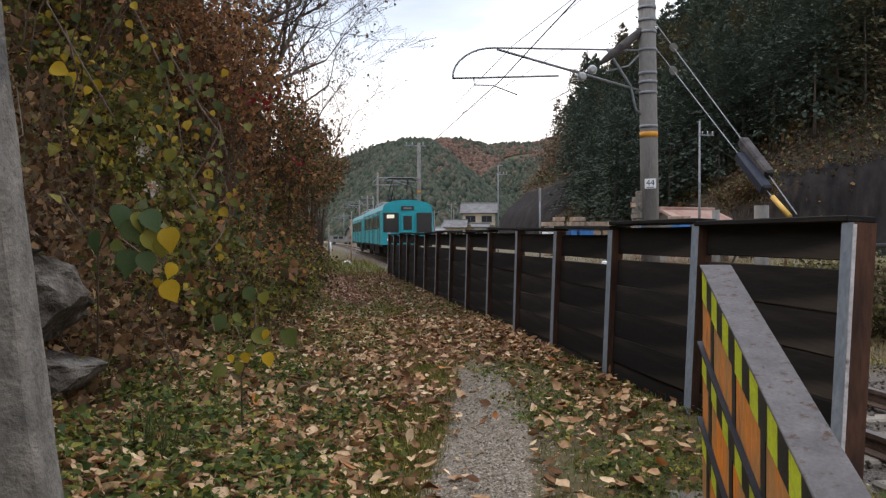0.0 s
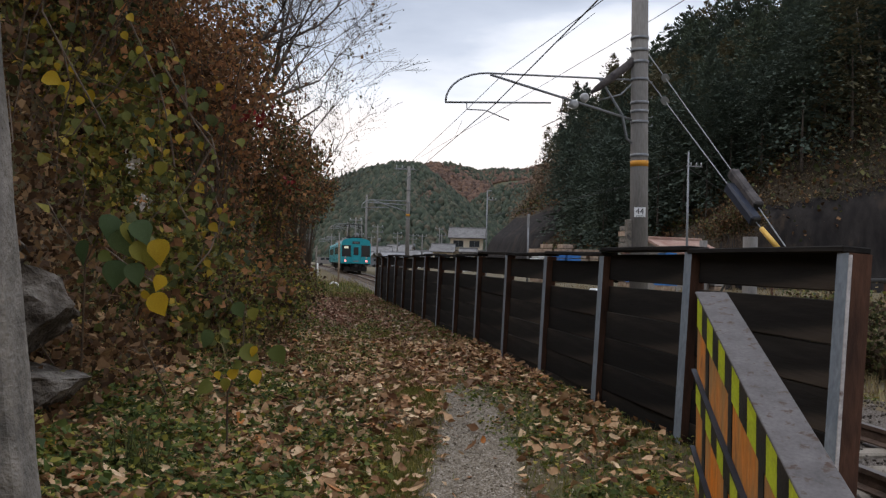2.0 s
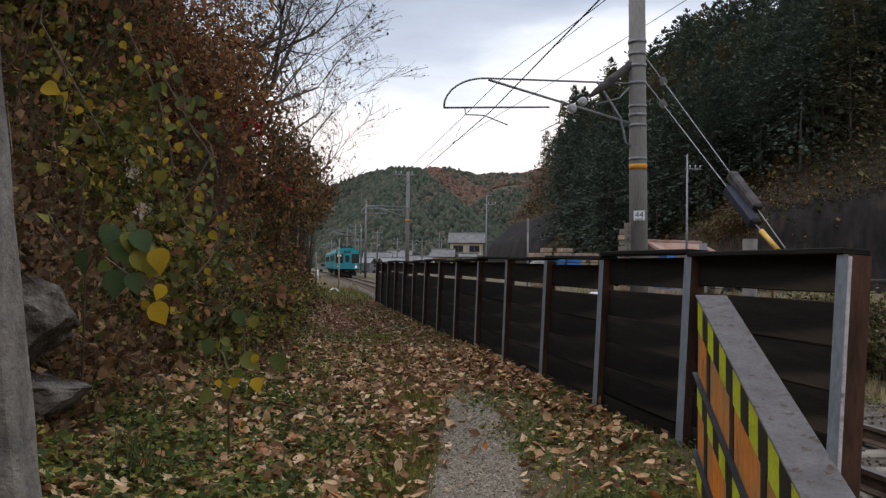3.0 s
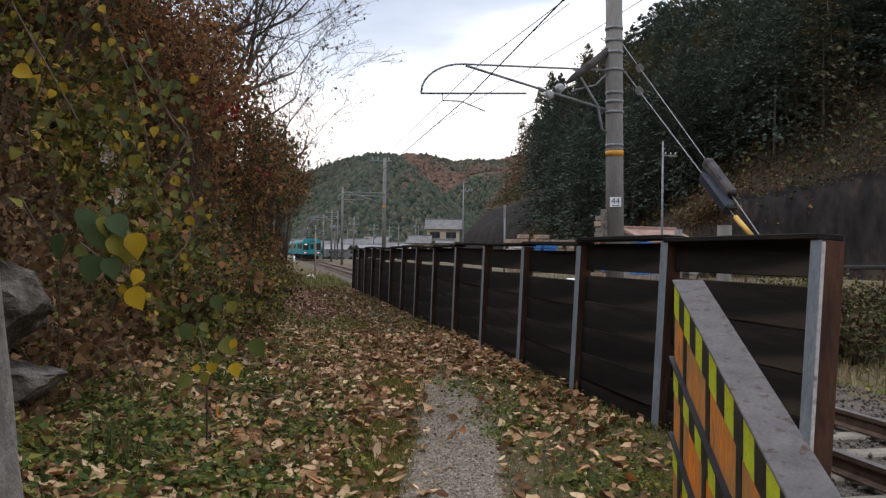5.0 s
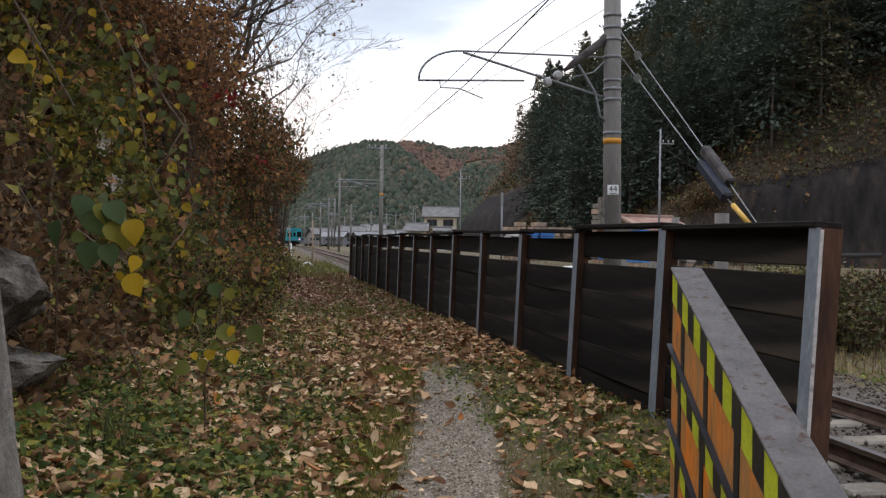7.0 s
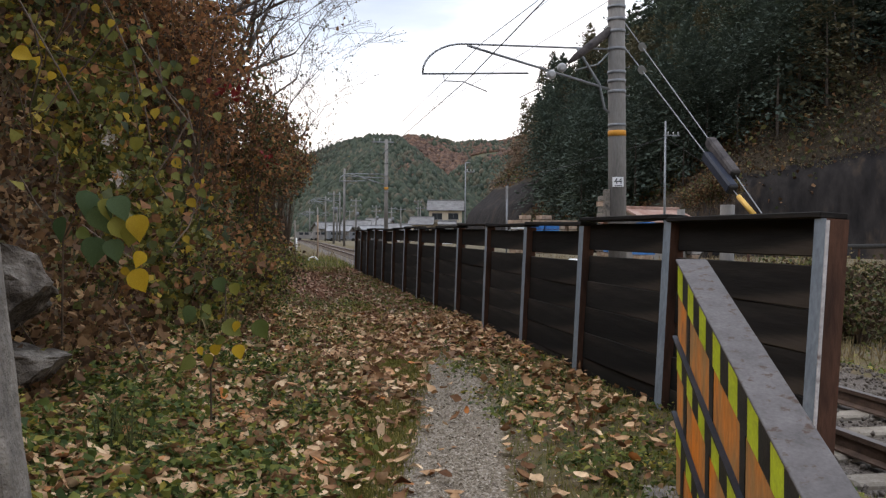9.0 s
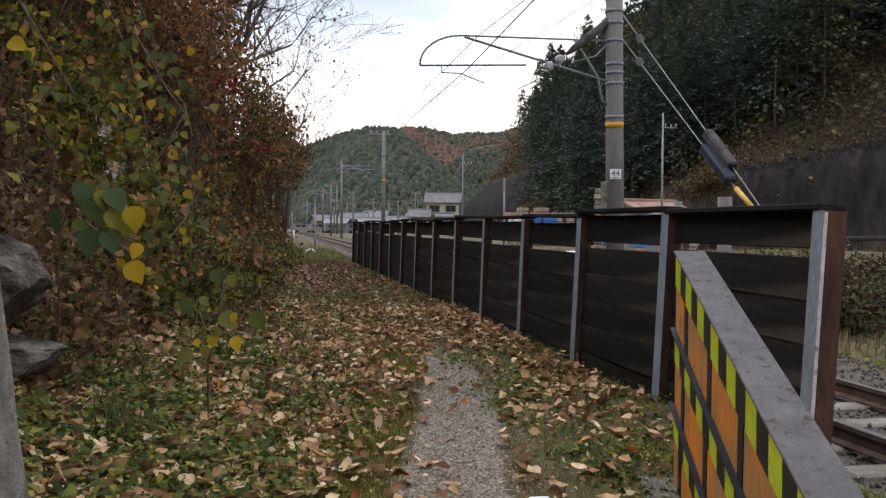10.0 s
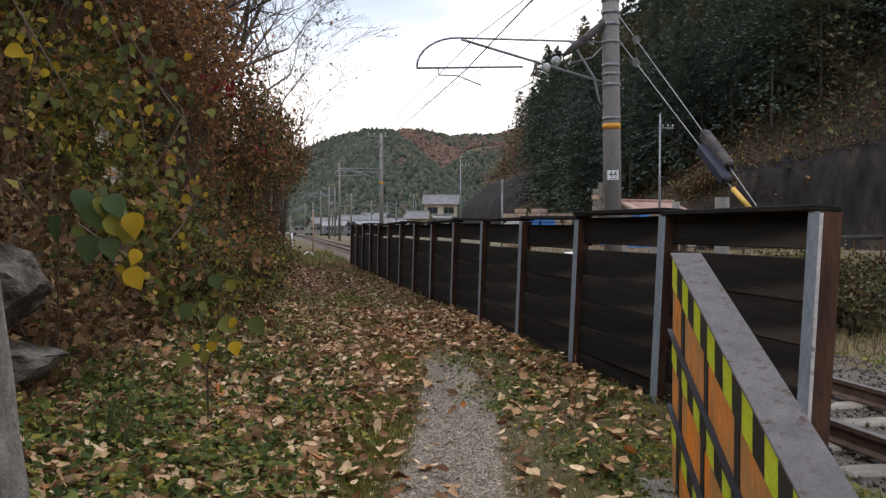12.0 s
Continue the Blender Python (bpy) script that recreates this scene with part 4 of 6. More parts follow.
def make_pole_44():
    p = thing("catenary_pole", pose(7.86, 18.4, -0.45, 0, -0.9, 0), "round concrete catenary pole with an orange band", "utility pole")
    r = 0.2
    part("shaft", one_tube([(0, 0, -0.6), (0, 0, 4), (0, 0, 10.5)], [0.212, 0.2, 0.18], 24), M_POLE, p)
    part("colour_band", one_tube([(0, 0, 3.97), (0, 0, 4.10)], 0.206, 24), M_BANDORANGE, p, "orange painted band")
    clamp_bands(p, (4.22, 4.98, 5.22, 5.42, 5.95, 6.35, 6.62, 6.9), 0.197)
    plate_z = 2.92
    plate = part("number_plate", one_box((0.0, -0.222, plate_z), (0.25, 0.012, 0.22), 0.002), M_WHITE, p, "white enamel plate with a black 44")
    plate.matrix_local = Matrix.Rotation(radians(-18), 4, "Z")
    cu = bpy.data.curves.new("digits", "FONT")
    cu.body, cu.size, cu.align_x, cu.extrude = "44", 0.19, "CENTER", 0.002
    tmp = bpy.data.objects.new("digits", cu)
    scene.collection.objects.link(tmp)
    me = bpy.data.meshes.new_from_object(tmp.evaluated_get(bpy.context.evaluated_depsgraph_get()))
    bpy.data.objects.remove(tmp)
    me.materials.clear()
    me.materials.append(M_INK)
    share("digits", me, plate, pose(0, -0.2305, plate_z - 0.045, 90, 0, 0))
    part("small_writing", one_box((0, -0.2295, plate_z - 0.085), (0.17, 0.003, 0.016)), M_INK, plate)
    part("junction_box", one_box((-0.25, 0.02, 2.45), (0.1, 0.18, 0.62), 0.01), M_CONC, p, "grey cable box")
    for k, z in enumerate((4.9, 5.1, 5.55, 5.9, 6.3)):
        part("step_bolt", one_tube([(0.19, 0, z), (0.30, 0, z), (0.31, 0, z + 0.04)], 0.009, 6), M_GALV, p)
    bracket(p, 4.55, 5.95)
    # heavy boxed strut with its insulators
    part("strut", one_tube([(-0.1, 0.0, 6.42), (-0.75, 0.0, 5.92), (-1.0, 0.0, 5.73), (-1.16, 0.0, 5.61)], [0.095, 0.095, 0.075, 0.03], 12), M_CASEWORN, p, "grey-brown tapering strut")
    for k in range(2):
        x, z = -1.34 - 0.25 * k, 5.50 - 0.16 * k
        b = bmesh.new()
        tube(b, [(x + 0.03, -0.06, z), (x + 0.03, -0.02, z), (x + 0.03, 0.03, z), (x + 0.03, 0.07, z)], [0.05, 0.105, 0.105, 0.05], 16)
        part("insulator", b, M_GLASSINS, p)
    part("stay", one_tube([(-0.95, 0, 5.95), (-0.72, 0, 5.6), (-0.42, 0, 5.15), (-0.30, 0, 4.6), (-0.18, 0, 4.5)], 0.032, 8), M_GALV, p)
    part("brace", one_tube([(-0.2, 0, 5.85), (-0.45, 0, 5.6), (-1.0, 0, 5.45)], 0.02, 6), M_GALV, p)
    part("drop_wire", one_tube([(-1.62, 0, 5.42), (-1.85, -0.1, 5.5), (-1.9, -0.1, 5.0), (-2.4, -0.3, 4.75)], 0.011, 5), M_WIRE, p)
    return p


make_pole_44()


def far_pole(x, y, h, reach, z, both=False, arm=False, r=0.16):
    p = thing("catenary_pole", pose(x, y, float(ground_z(x, y))), "slim grey concrete catenary pole with a bracket", "utility pole", "catenary poles down the line")
    part("shaft", one_tube([(0, 0, -0.4), (0, 0, h)], [r, r * 0.8], 12), M_POLE, p)
    if reach:
        bracket(p, reach, z, fat=1.9)
        part("stay_pipe", one_tube([(-0.1, 0, z - 0.35), (-reach * 0.85, 0, z - 0.22)], 0.045, 6), M_GALV, p)
    if both:
        bracket(p, reach * 0.8, z - 0.2, 1, fat=1.9)
    if arm:
        part("cross_arm", one_box((-0.35, 0, h - 0.25), (1.9, 0.12, 0.12), 0.01), M_GALV, p)
        for k in (-1.1, -0.6, 0.35):
            part("insulator", one_tube([(k, 0, h - 0.2), (k, 0, h + 0.06)], [0.06, 0.035], 8), M_GLASSINS, p)
        clamp_bands(p, (h - 2.1, h - 3.2, h - 4.6), r)
        part("colour_band", one_tube([(0, 0, h - 4.4), (0, 0, h - 4.2)], r, 12), M_BANDORANGE, p)


far_pole(10.11, 74.6, 9.9, 4.15, 6.83, arm=True, r=0.19)
far_pole(9.03, 104.5, 9.48, 0, 0)
far_pole(12.17, 150.0, 8.54, 5.0, 7.64)
far_pole(10.24, 158.0, 8.34, 3.2, 7.64)
far_pole(10.3, 185.0, 7.07, 3.4, 6.17, both=True)
far_pole(9.56, 205.0, 7.37, 3.0, 6.17)


# ---- the train ----
CAR_L, CAR_W, CAR_H = 19.5, 2.86, 3.45


def car_section(w, h):
    """Half-round roof over upright sides."""
    pts = [(-w / 2, 0.95), (-w / 2, 2.72)]
    for k in range(1, 10):
        a = math.pi * k / 10
        pts.append((-math.cos(a) * w / 2 * (0.97), 2.86 + (h - 2.86) * math.sin(a) ** 0.62))
    pts += [(w / 2, 2.72), (w / 2, 0.95)]
    return pts


def make_car(tail, pantograph):
    """A two-door-ended railcar; its cab end looks towards -y, back along the line."""
    car = thing("railway_carriage", Matrix(), "turquoise electric railcar with a grey roof and black windows", "train car", "train of two cars")
    half = CAR_L / 2
    sec = car_section(CAR_W, CAR_H)
    body = prism(bmesh.new(), sec, -half, half)
    for f in body.faces:
        c = f.calc_center_median()
        if c.z > 2.95 and abs(c.y) < half - 0.1:
            f.material_index = 1
    part("body", body, [M_TEAL, M_TRAINROOF], car)
    if tail:
        front = -half
        for x, w in ((-0.93, 0.78), (0.93, 0.78)):
            win = part("cab_window", one_box((x, front - 0.012, 2.18), (w, 0.03, 1.02), 0.01), M_TRAINGLASS, car)
            part("window_seal", one_box((x, front - 0.006, 2.18), (w + 0.08, 0.02, 1.10), 0.01), M_INK, win)
        door = part("end_door", one_box((0, front - 0.02, 1.80), (0.76, 0.05, 1.66), 0.015), M_TEAL, car, "turquoise gangway door")
        part("pane", one_box((0, front - 0.05, 2.16), (0.48, 0.02, 0.78), 0.01), M_TRAINGLASS, door)
        part("door_frame", one_box((-0.43, front - 0.03, 1.82), (0.05, 0.07, 1.76)), M_TEAL, door)
        part("door_frame", one_box((0.43, front - 0.03, 1.82), (0.05, 0.07, 1.76)), M_TEAL, door)
        part("route_sign", one_box((-0.95, front - 0.035, 2.52), (0.42, 0.012, 0.20)), M_SIGN, car, "lit cream route sign")
        dest = part("destination_box", one_box((0, front - 0.02, 2.98), (0.72, 0.06, 0.24), 0.01), M_INK, car)
        part("writing_bar", one_box((0, front - 0.055, 2.98), (0.44, 0.01, 0.09)), M_GALV, dest)
        for x in (-1.02, 1.02):
            part("tail_lamp", one_tube([(x, front - 0.05, 1.22), (x, front + 0.01, 1.22)], 0.105, 12), M_TAIL, car, "glowing red tail lamp")
            part("head_lamp", one_tube([(x, front - 0.04, 1.55), (x, front + 0.01, 1.55)], 0.10, 12), M_GLASSINS, car)
        part("writing_bar", one_box((0, front - 0.053, 1.18), (0.5, 0.01, 0.12)), M_GALV, door)
        part("coupler", one_box((0, front - 0.25, 0.72), (0.34, 0.6, 0.3), 0.05), M_UNDER, car)
        part("cow_catcher", one_box((0, front + 0.35, 0.42), (2.2, 0.12, 0.42), 0.02), M_UNDER, car)
        for x in (-0.5, -0.25, 0.3, 0.5):
            part("hose", one_tube([(x, front - 0.02, 0.95), (x, front - 0.14, 0.7), (x + 0.04, front - 0.05, 0.45)], 0.03, 6), M_UNDER, car)
    for side in (-1, 1):
        x = side * (CAR_W / 2 + 0.006)
        for k in range(4):
            y = -half + 2.55 + k * 4.75
            d = part("side_door", one_box((x, y, 1.90), (0.02, 1.3, 1.86), 0.006), M_TEAL, car, "turquoise double sliding door")
            for j in (-0.33, 0.33):
                part("pane", one_box((x + side * 0.012, y + j, 2.25), (0.012, 0.42, 0.72)), M_TRAINGLASS, d)
            # black bars beside each door draw the shade of its recess
            for j in (-0.70, 0.70):
                part("door_frame", one_box((x + side * 0.012, y + j, 1.92), (0.02, 0.09, 1.92)), M_INK, d)
            part("door_gap", one_box((x + side * 0.013, y, 1.90), (0.006, 0.03, 1.84)), M_INK, d)
        for k in range(3):
            y = -half + 4.92 + k * 4.75
            for j in (-0.75, 0.75):
                part("side_window", one_box((x, y + j, 2.24), (0.016, 1.3, 0.80), 0.004), M_TRAINGLASS, car)
        part("gutter", one_box((side * (CAR_W / 2 - 0.02), 0, 2.83), (0.05, CAR_L - 0.2, 0.05)), M_TRAINROOF, car)
        # dark strip set in under the body edge as its shadow
        part("skirt_shadow_line", one_box((side * (CAR_W / 2 - 0.06), 0, 0.90), (0.05, CAR_L - 0.1, 0.12)), M_UNDER, car)
    for k, y in enumerate((-6.8, 6.8)):
        b = bmesh.new()
        box(b, (0, y, 0.62), (2.1, 2.6, 0.34), 0.03)
        bogie = part("bogie", b, M_UNDER, car)
        for dy in (-1.05, 1.05):
            for sx in (-1, 1):
                part("wheel", one_tube([(sx * 0.50, y + dy, 0.43), (sx * 0.63, y + dy, 0.43)], 0.43, 18), M_UNDER, bogie)
    part("equipment_box", one_box((0, -1.5, 0.62), (2.3, 4.2, 0.62), 0.04), M_UNDER, car)
    part("equipment_box", one_box((0, 2.8, 0.66), (2.3, 2.8, 0.5), 0.04), M_UNDER, car)
    for y in ((1.0, 5.2) if pantograph else (-5, 0, 5)):
        part("roof_unit", one_box((0, y, CAR_H + 0.12), (1.5, 2.0, 0.28), 0.06), M_TRAINROOF, car)
    if pantograph:
        y0 = -5.6
        pan = part("pantograph", one_box((0, y0, CAR_H + 0.12), (1.5, 2.0, 0.08)), M_UNDER, car, "raised black pantograph")
        for sx in (-1, 1):
            for a, b in (((sx * 0.62, y0 - 0.85, CAR_H + 0.15), (sx * 0.55, y0 - 1.5, CAR_H + 0.75)), ((sx * 0.55, y0 - 1.5, CAR_H + 0.75), (sx * 0.45, y0 - 0.1, CAR_H + 1.42)),
                         ((sx * 0.62, y0 + 0.85, CAR_H + 0.15), (sx * 0.55, y0 + 1.5, CAR_H + 0.75)), ((sx * 0.55, y0 + 1.5, CAR_H + 0.75), (sx * 0.45, y0 + 0.1, CAR_H + 1.42))):
                part("arm", one_tube([a, b], 0.03, 6), M_UNDER, pan)
        for dy in (-0.18, 0.18):
            part("contact_strip", one_tube([(-0.95, y0 + dy, CAR_H + 1.3), (-0.7, y0 + dy, CAR_H + 1.45), (0.7, y0 + dy, CAR_H + 1.45), (0.95, y0 + dy, CAR_H + 1.3)], 0.035, 6), M_UNDER, pan)
        for sx in (-0.55, -0.2, 0.2, 0.55):
            part("roof_insulator", one_tube([(sx, y0 - 2.0, CAR_H - 0.05), (sx, y0 - 2.0, CAR_H + 0.32)], [0.08, 0.05], 8), M_UNDER, car)
    return car


car_a, car_b = make_car(True, True), make_car(False, False)


def at_track(y):
    sl = float(track_x(y + 4) - track_x(y - 4)) / 8
    return pose(float(track_x(y)), y, float(track_z(y)), 0, 0, -math.degrees(math.atan(sl)))


def motions():
    ts = [0, 0.5, 1, 1.5, 2, 2.5, 3, 3.5, 4, 4.5, 5, 5.5, 6, 6.5, 7, 7.5, 8, 8.5, 9, 9.5, 10, 10.5, 11, 11.5, 12]
    fronts = np.interp(ts, [0, 0.5, 1, 1.5, 2, 3, 5, 6, 7, 9, 12], [47.2, 56.0, 65.5, 74.6, 83.2, 100.4, 135.3, 153.3, 170.4, 202, 248])
    rows_a = [(t, at_track(f + CAR_L / 2)) for t, f in zip(ts, fronts)]
    rows_b = [(t, at_track(f + CAR_L * 1.5 + 0.6)) for t, f in zip(ts, fronts)]
    walk(car_a, rows_a)
    walk(car_b, rows_b)




# ---- the overgrown bank ----
def bank_points(n, y0, y1, s0, s1, lift=0.3, power=1.0):
    """Points on the bank's face and a little off it, towards the path."""
    y = y0 + (y1 - y0) * rng.uniform(0, 1, n) ** power
    s = rng.uniform(s0, s1, n)
    x = bank_foot(y) - s
    z = ground_z(x, y)
    off = np.minimum(np.abs(rng.normal(0, lift, n)), 1.5 * lift) * (0.45 + 0.55 * (waves(x * 0 + y, z, 1.6, 3) + 1) / 2 * 1.6)
    return np.stack([x + 0.85 * off, y - 0.25 * off, z + 0.35 * off], 1)


def keep(p, f):
    return p[rng.uniform(0, 1, len(p)) < f(p[:, 0], p[:, 1], p[:, 2])]


def patch(y, z, s, k):
    return (waves(y, z * 1.4, s, k) + 1) / 2


def make_bank_growth():
    # brown, withered vines nearest the rock
    p = keep(bank_points(52000, 1.2, 13, 0.0, 3.4, 0.20), lambda x, y, z: np.clip(1.25 - 0.09 * (y - 4), 0.3, 1) * (0.35 + 0.65 * patch(y, z, 2.3, 1)))
    leaves("withered_vine", p, 0.056, L_DRY, "withered brown vine leaves hanging over the bank", "vine")
    # the yellow-green curtain
    p = keep(bank_points(80000, 2.5, 17, 0.05, 3.0, 0.34),
             lambda x, y, z: 1.3 * np.exp(-((y - 9.0 + 0.25 * (z - 2)) / 1.3) ** 2) * smooth(0.2, 0.65, patch(y, z, 2.6, 7)) + 0.22 * (z < 1.6) * (y > 8) + 0.035 * (y > 7) + 0.008)
    leaves("yellowing_vine", p, 0.088, L_YELLOW, "yellowing creeper trailing down the bank", "vine")
    # dark evergreen shrubs in the shade further on
    p = keep(bank_points(62000, 6.5, 36, 0.0, 4.0, 0.55), lambda x, y, z: (0.25 + 0.75 * patch(y, z, 1.1, 9)) * np.clip((y - 7) / 6, 0.12, 1))
    leaves("evergreen_shrubs", p, 0.095, L_DARK, "dark evergreen undergrowth on the bank", "shrub", shape=SCALE, tris=SCALE_T)
    p = keep(bank_points(46000, 7.0, 36, 0.0, 4.4, 0.6), lambda x, y, z: 0.15 + 0.8 * patch(y, z, 0.9, 13))
    leaves("russet_shrubs", p, 0.085, L_RUSSET, "russet-brown autumn shrubs on the bank", "shrub", shape=SCALE, tris=SCALE_T)
    p = keep(bank_points(42000, 7.5, 30, -0.25, 1.3, 0.38), lambda x, y, z: 0.3 + 0.7 * patch(y, z, 1.9, 15))
    leaves("mixed_undergrowth", p, 0.066, L_YELLOW, "yellow-green undergrowth at the foot of the bank", "shrub")
    p = keep(bank_points(24000, 6.0, 36, -0.2, 2.5, 0.35), lambda x, y, z: 0.3 + 0.7 * patch(y, z, 1.5, 19))
    leaves("withered_undergrowth", p, 0.08, L_DRY, "withered brown undergrowth on the bank", "shrub", shape=SCALE, tris=SCALE_T)
    # two small crimson sprays
    for c in ((-0.35, 9.3, 2.76), (-0.03, 13.5, 2.43)):
        q = np.array(c) + rng.normal(size=(24, 3)) * (0.08, 0.12, 0.08)
        leaves("crimson_spray", q, 0.075, L_RED, "small spray of crimson autumn leaves", "leaves")
    # bare stems and trailing creepers
    vs, ts, base = [], [], 0
    starts = bank_points(900, 1.5, 30, 0.1, 3.6, 0.35)
    for c in starts:
        k = 6
        d = np.array([rng.normal(0.12, 0.25), rng.normal(-0.05, 0.45), rng.choice([-1.0, 0.9]) * rng.uniform(0.5, 1.0)])
        pts = c + np.cumsum(np.vstack([np.zeros(3), d * 0.22 + rng.normal(size=(k - 1, 3)) * 0.07]), 0)
        r = 0.0045 * rng.uniform(0.6, 1.8)
        ring = np.array([(1, 0, 0), (-0.5, 0.87, 0), (-0.5, -0.87, 0.2)]) * r
        v = (pts[:, None] + ring[None]).reshape(-1, 3)
        t = []
        for a in range(k - 1):
            for b in range(3):
                i0, i1, j0, j1 = a * 3 + b, a * 3 + (b + 1) % 3, a * 3 + 3 + b, a * 3 + 3 + (b + 1) % 3
                t += [(i0, i1, j1), (i0, j1, j0)]
        vs.append(v)
        ts.append(np.array(t) + base)
        base += len(v)
    tagged(new("bare_stems", array_mesh("bare_stems", np.concatenate(vs), np.concatenate(ts), M_TWIG)), "tangle of bare brown stems and creepers", "stems", kind="stuff")


make_bank_growth()


def make_tree(x, y, h, lean, leaf_mat, n_leaves, seed, label, spread=1.0, leaf=0.058):
    """A tapered trunk, limbs that fork down to twigs, and leaves along the twigs."""
    g = random.Random(seed)
    z0 = float(ground_z(x, y))
    t = thing("tree", Matrix.Translation((x, y, z0)), label, "tree", "trees on the bank")
    trunk, limbs, twigs = bmesh.new(), bmesh.new(), bmesh.new()
    ends = []

    def grow(bm, p, d, length, r, depth):
        pts, rad = [p], [r]
        n = 4 if depth < 3 else 3
        for k in range(n):
            d = (d + Vector((g.gauss(0, 0.16), g.gauss(0, 0.16), g.gauss(0.03, 0.12)))).normalized()
            p = p + d * length / n
            pts.append(p)
            rad.append(max(0.0034, r * (1 - 0.62 * (k + 1) / n)))
            if depth >= 3:
                ends.append(p)
        tube(bm, pts, rad, 6 if depth < 2 else 3, caps=depth < 2)
        if depth >= 4:
            return
        kids = (5, 5, 5, 6)[depth]
        for k in range(kids):
            i = 1 + int((n - 1) * (k + 0.6) / kids)
            a = g.uniform(0, math.tau)
            side = Vector((math.cos(a), math.sin(a), g.uniform(-0.15, 0.45)))
            nd = (d * 0.75 + side * 0.8 * spread).normalized()
            if depth == 0:
                nd = (nd + Vector(lean) * 0.7).normalized()
            grow(limbs if depth == 0 else twigs, pts[min(i + 1, n)], nd, length * g.uniform(0.5, 0.72), rad[min(i + 1, n)] * 0.7, depth + 1)

    grow(trunk, Vector((0, 0, -0.3)), (Vector((0, 0, 1)) + Vector(lean) * 0.5).normalized(), h * 0.62, 0.028 * h ** 0.7, 0)
    part("trunk", trunk, M_BARK, t)
    part("limb_growth", limbs, M_BARK, t)
    tagged(part("twig_growth", twigs, M_BARK, t), kind="stuff")
    if n_leaves:
        e = np.array(ends)
        pick = e[rng.integers(0, len(e), n_leaves)] + rng.normal(size=(n_leaves, 3)) * 0.035
        lv = leaves("crown", pick, leaf, leaf_mat, "", "", parent=t)
    return t


def make_bush(x, y, z, r, mats, n, label, leaf=0.075):
    """A mounded bush: stems from one root, and leaves in uneven clumps."""
    z0 = float(ground_z(x, y))
    t = thing("bush", Matrix.Translation((x, y, z0)), label, "bush", "bushes")
    stems, clumps = bmesh.new(), []
    for k in range(26):
        a, u = rng.uniform(0, math.tau), rng.uniform(0.25, 1.0)
        tip = Vector((math.cos(a) * r[0] * u, math.sin(a) * r[1] * u, max(0.15, z - z0 + r[2] * rng.uniform(-0.8, 0.95) * (1.15 - u * 0.6))))
        mid = tip * 0.5 + Vector((0, 0, 0.12 * tip.length))
        tube(stems, [(0, 0, -0.1), mid, tip], [0.028, 0.015, 0.005], 4)
        clumps.append(tip)
    tagged(part("stem_growth", stems, M_TWIG, t), kind="stuff")
    for j, m in enumerate(mats):
        c = np.array(clumps)[rng.integers(0, 26, n // len(mats))]
        q = c + np.clip(rng.normal(size=c.shape), -1.5, 1.5) * (r[0] * 0.26, r[1] * 0.26, r[2] * 0.24)
        q[:, 2] = np.maximum(q[:, 2], 0.03)
        leaves("foliage", q, leaf, m, "", "", parent=t)
    return t


make_bush(0.50, 27.0, 3.15, (1.05, 1.7, 0.75), (L_DARK, L_RUSSET, L_DRY), 8200, "dark brown-green bush overhanging the path")
make_bush(0.20, 22.5, 3.10, (0.95, 1.8, 1.05), (L_DARK, L_RUSSET, L_DRY), 8600, "dark brown-green bush overhanging the path")
make_bush(-0.35, 18.0, 3.1, (0.8, 1.6, 1.3), (L_RUSSET, L_DARK, L_DRY), 8600, "russet bush overhanging the path")
for x, y, z, w in ((-0.62, 9.3, 0.70, 0.55), (-0.42, 10.8, 0.68, 0.6), (-0.42, 12.5, 0.68, 0.65), (-0.32, 14.4, 0.66, 0.7), (-0.30, 16.6, 0.66, 0.75), (-0.32, 19.0, 0.66, 0.8)):
    make_bush(x, y, z, (w, 1.1, 0.42), (L_YELLOW, L_DRY, L_SLOPE, L_GREEN), 3400, "low tangled yellow-brown undergrowth at the bank's foot", 0.05)
make_bush(-0.42, 21.5, 1.5, (0.6, 2.0, 0.95), (L_DARK, L_DRY, L_RUSSET), 5200, "brown undergrowth bush at the foot of the bank")
make_bush(-0.60, 17.8, 1.6, (0.55, 1.8, 1.0), (L_YELLOW, L_DRY, L_RUSSET), 5200, "brown undergrowth bush at the foot of the bank")
make_bush(-0.90, 25.0, 1.5, (0.7, 2.2, 0.9), (L_DARK, L_DRY, L_RUSSET), 5200, "brown undergrowth bush at the foot of the bank")
make_bush(-1.25, 31.0, 1.4, (0.8, 2.0, 0.9), (L_DARK, L_DRY), 3600, "brown undergrowth bush at the foot of the bank")
make_bush(-1.0, 11.3, 3.5, (0.9, 1.5, 1.7), (L_RUSSET, L_DRY, L_RUSSET), 9000, "russet autumn bush high on the bank", 0.06)
make_bush(-1.0, 14.6, 3.7, (0.9, 1.6, 1.8), (L_RUSSET, L_DARK, L_DRY), 9000, "russet autumn bush high on the bank", 0.06)
make_bush(-2.0, 9.0, 4.2, (1.0, 1.5, 1.3), (L_DRY, L_DARK, L_RUSSET), 8000, "brown and dark green bush high on the bank", 0.06)
make_bush(30.37, 55.0, 4.37, (1.3, 1.4, 1.0), (L_SLOPE, L_DARK, L_DRY), 2400, "brown scrub bush beside the concrete wall", 0.16)
make_bush(30.66, 54.0, 4.92, (1.3, 1.4, 1.0), (L_SLOPE, L_DARK, L_DRY), 2400, "brown scrub bush beside the concrete wall", 0.16)
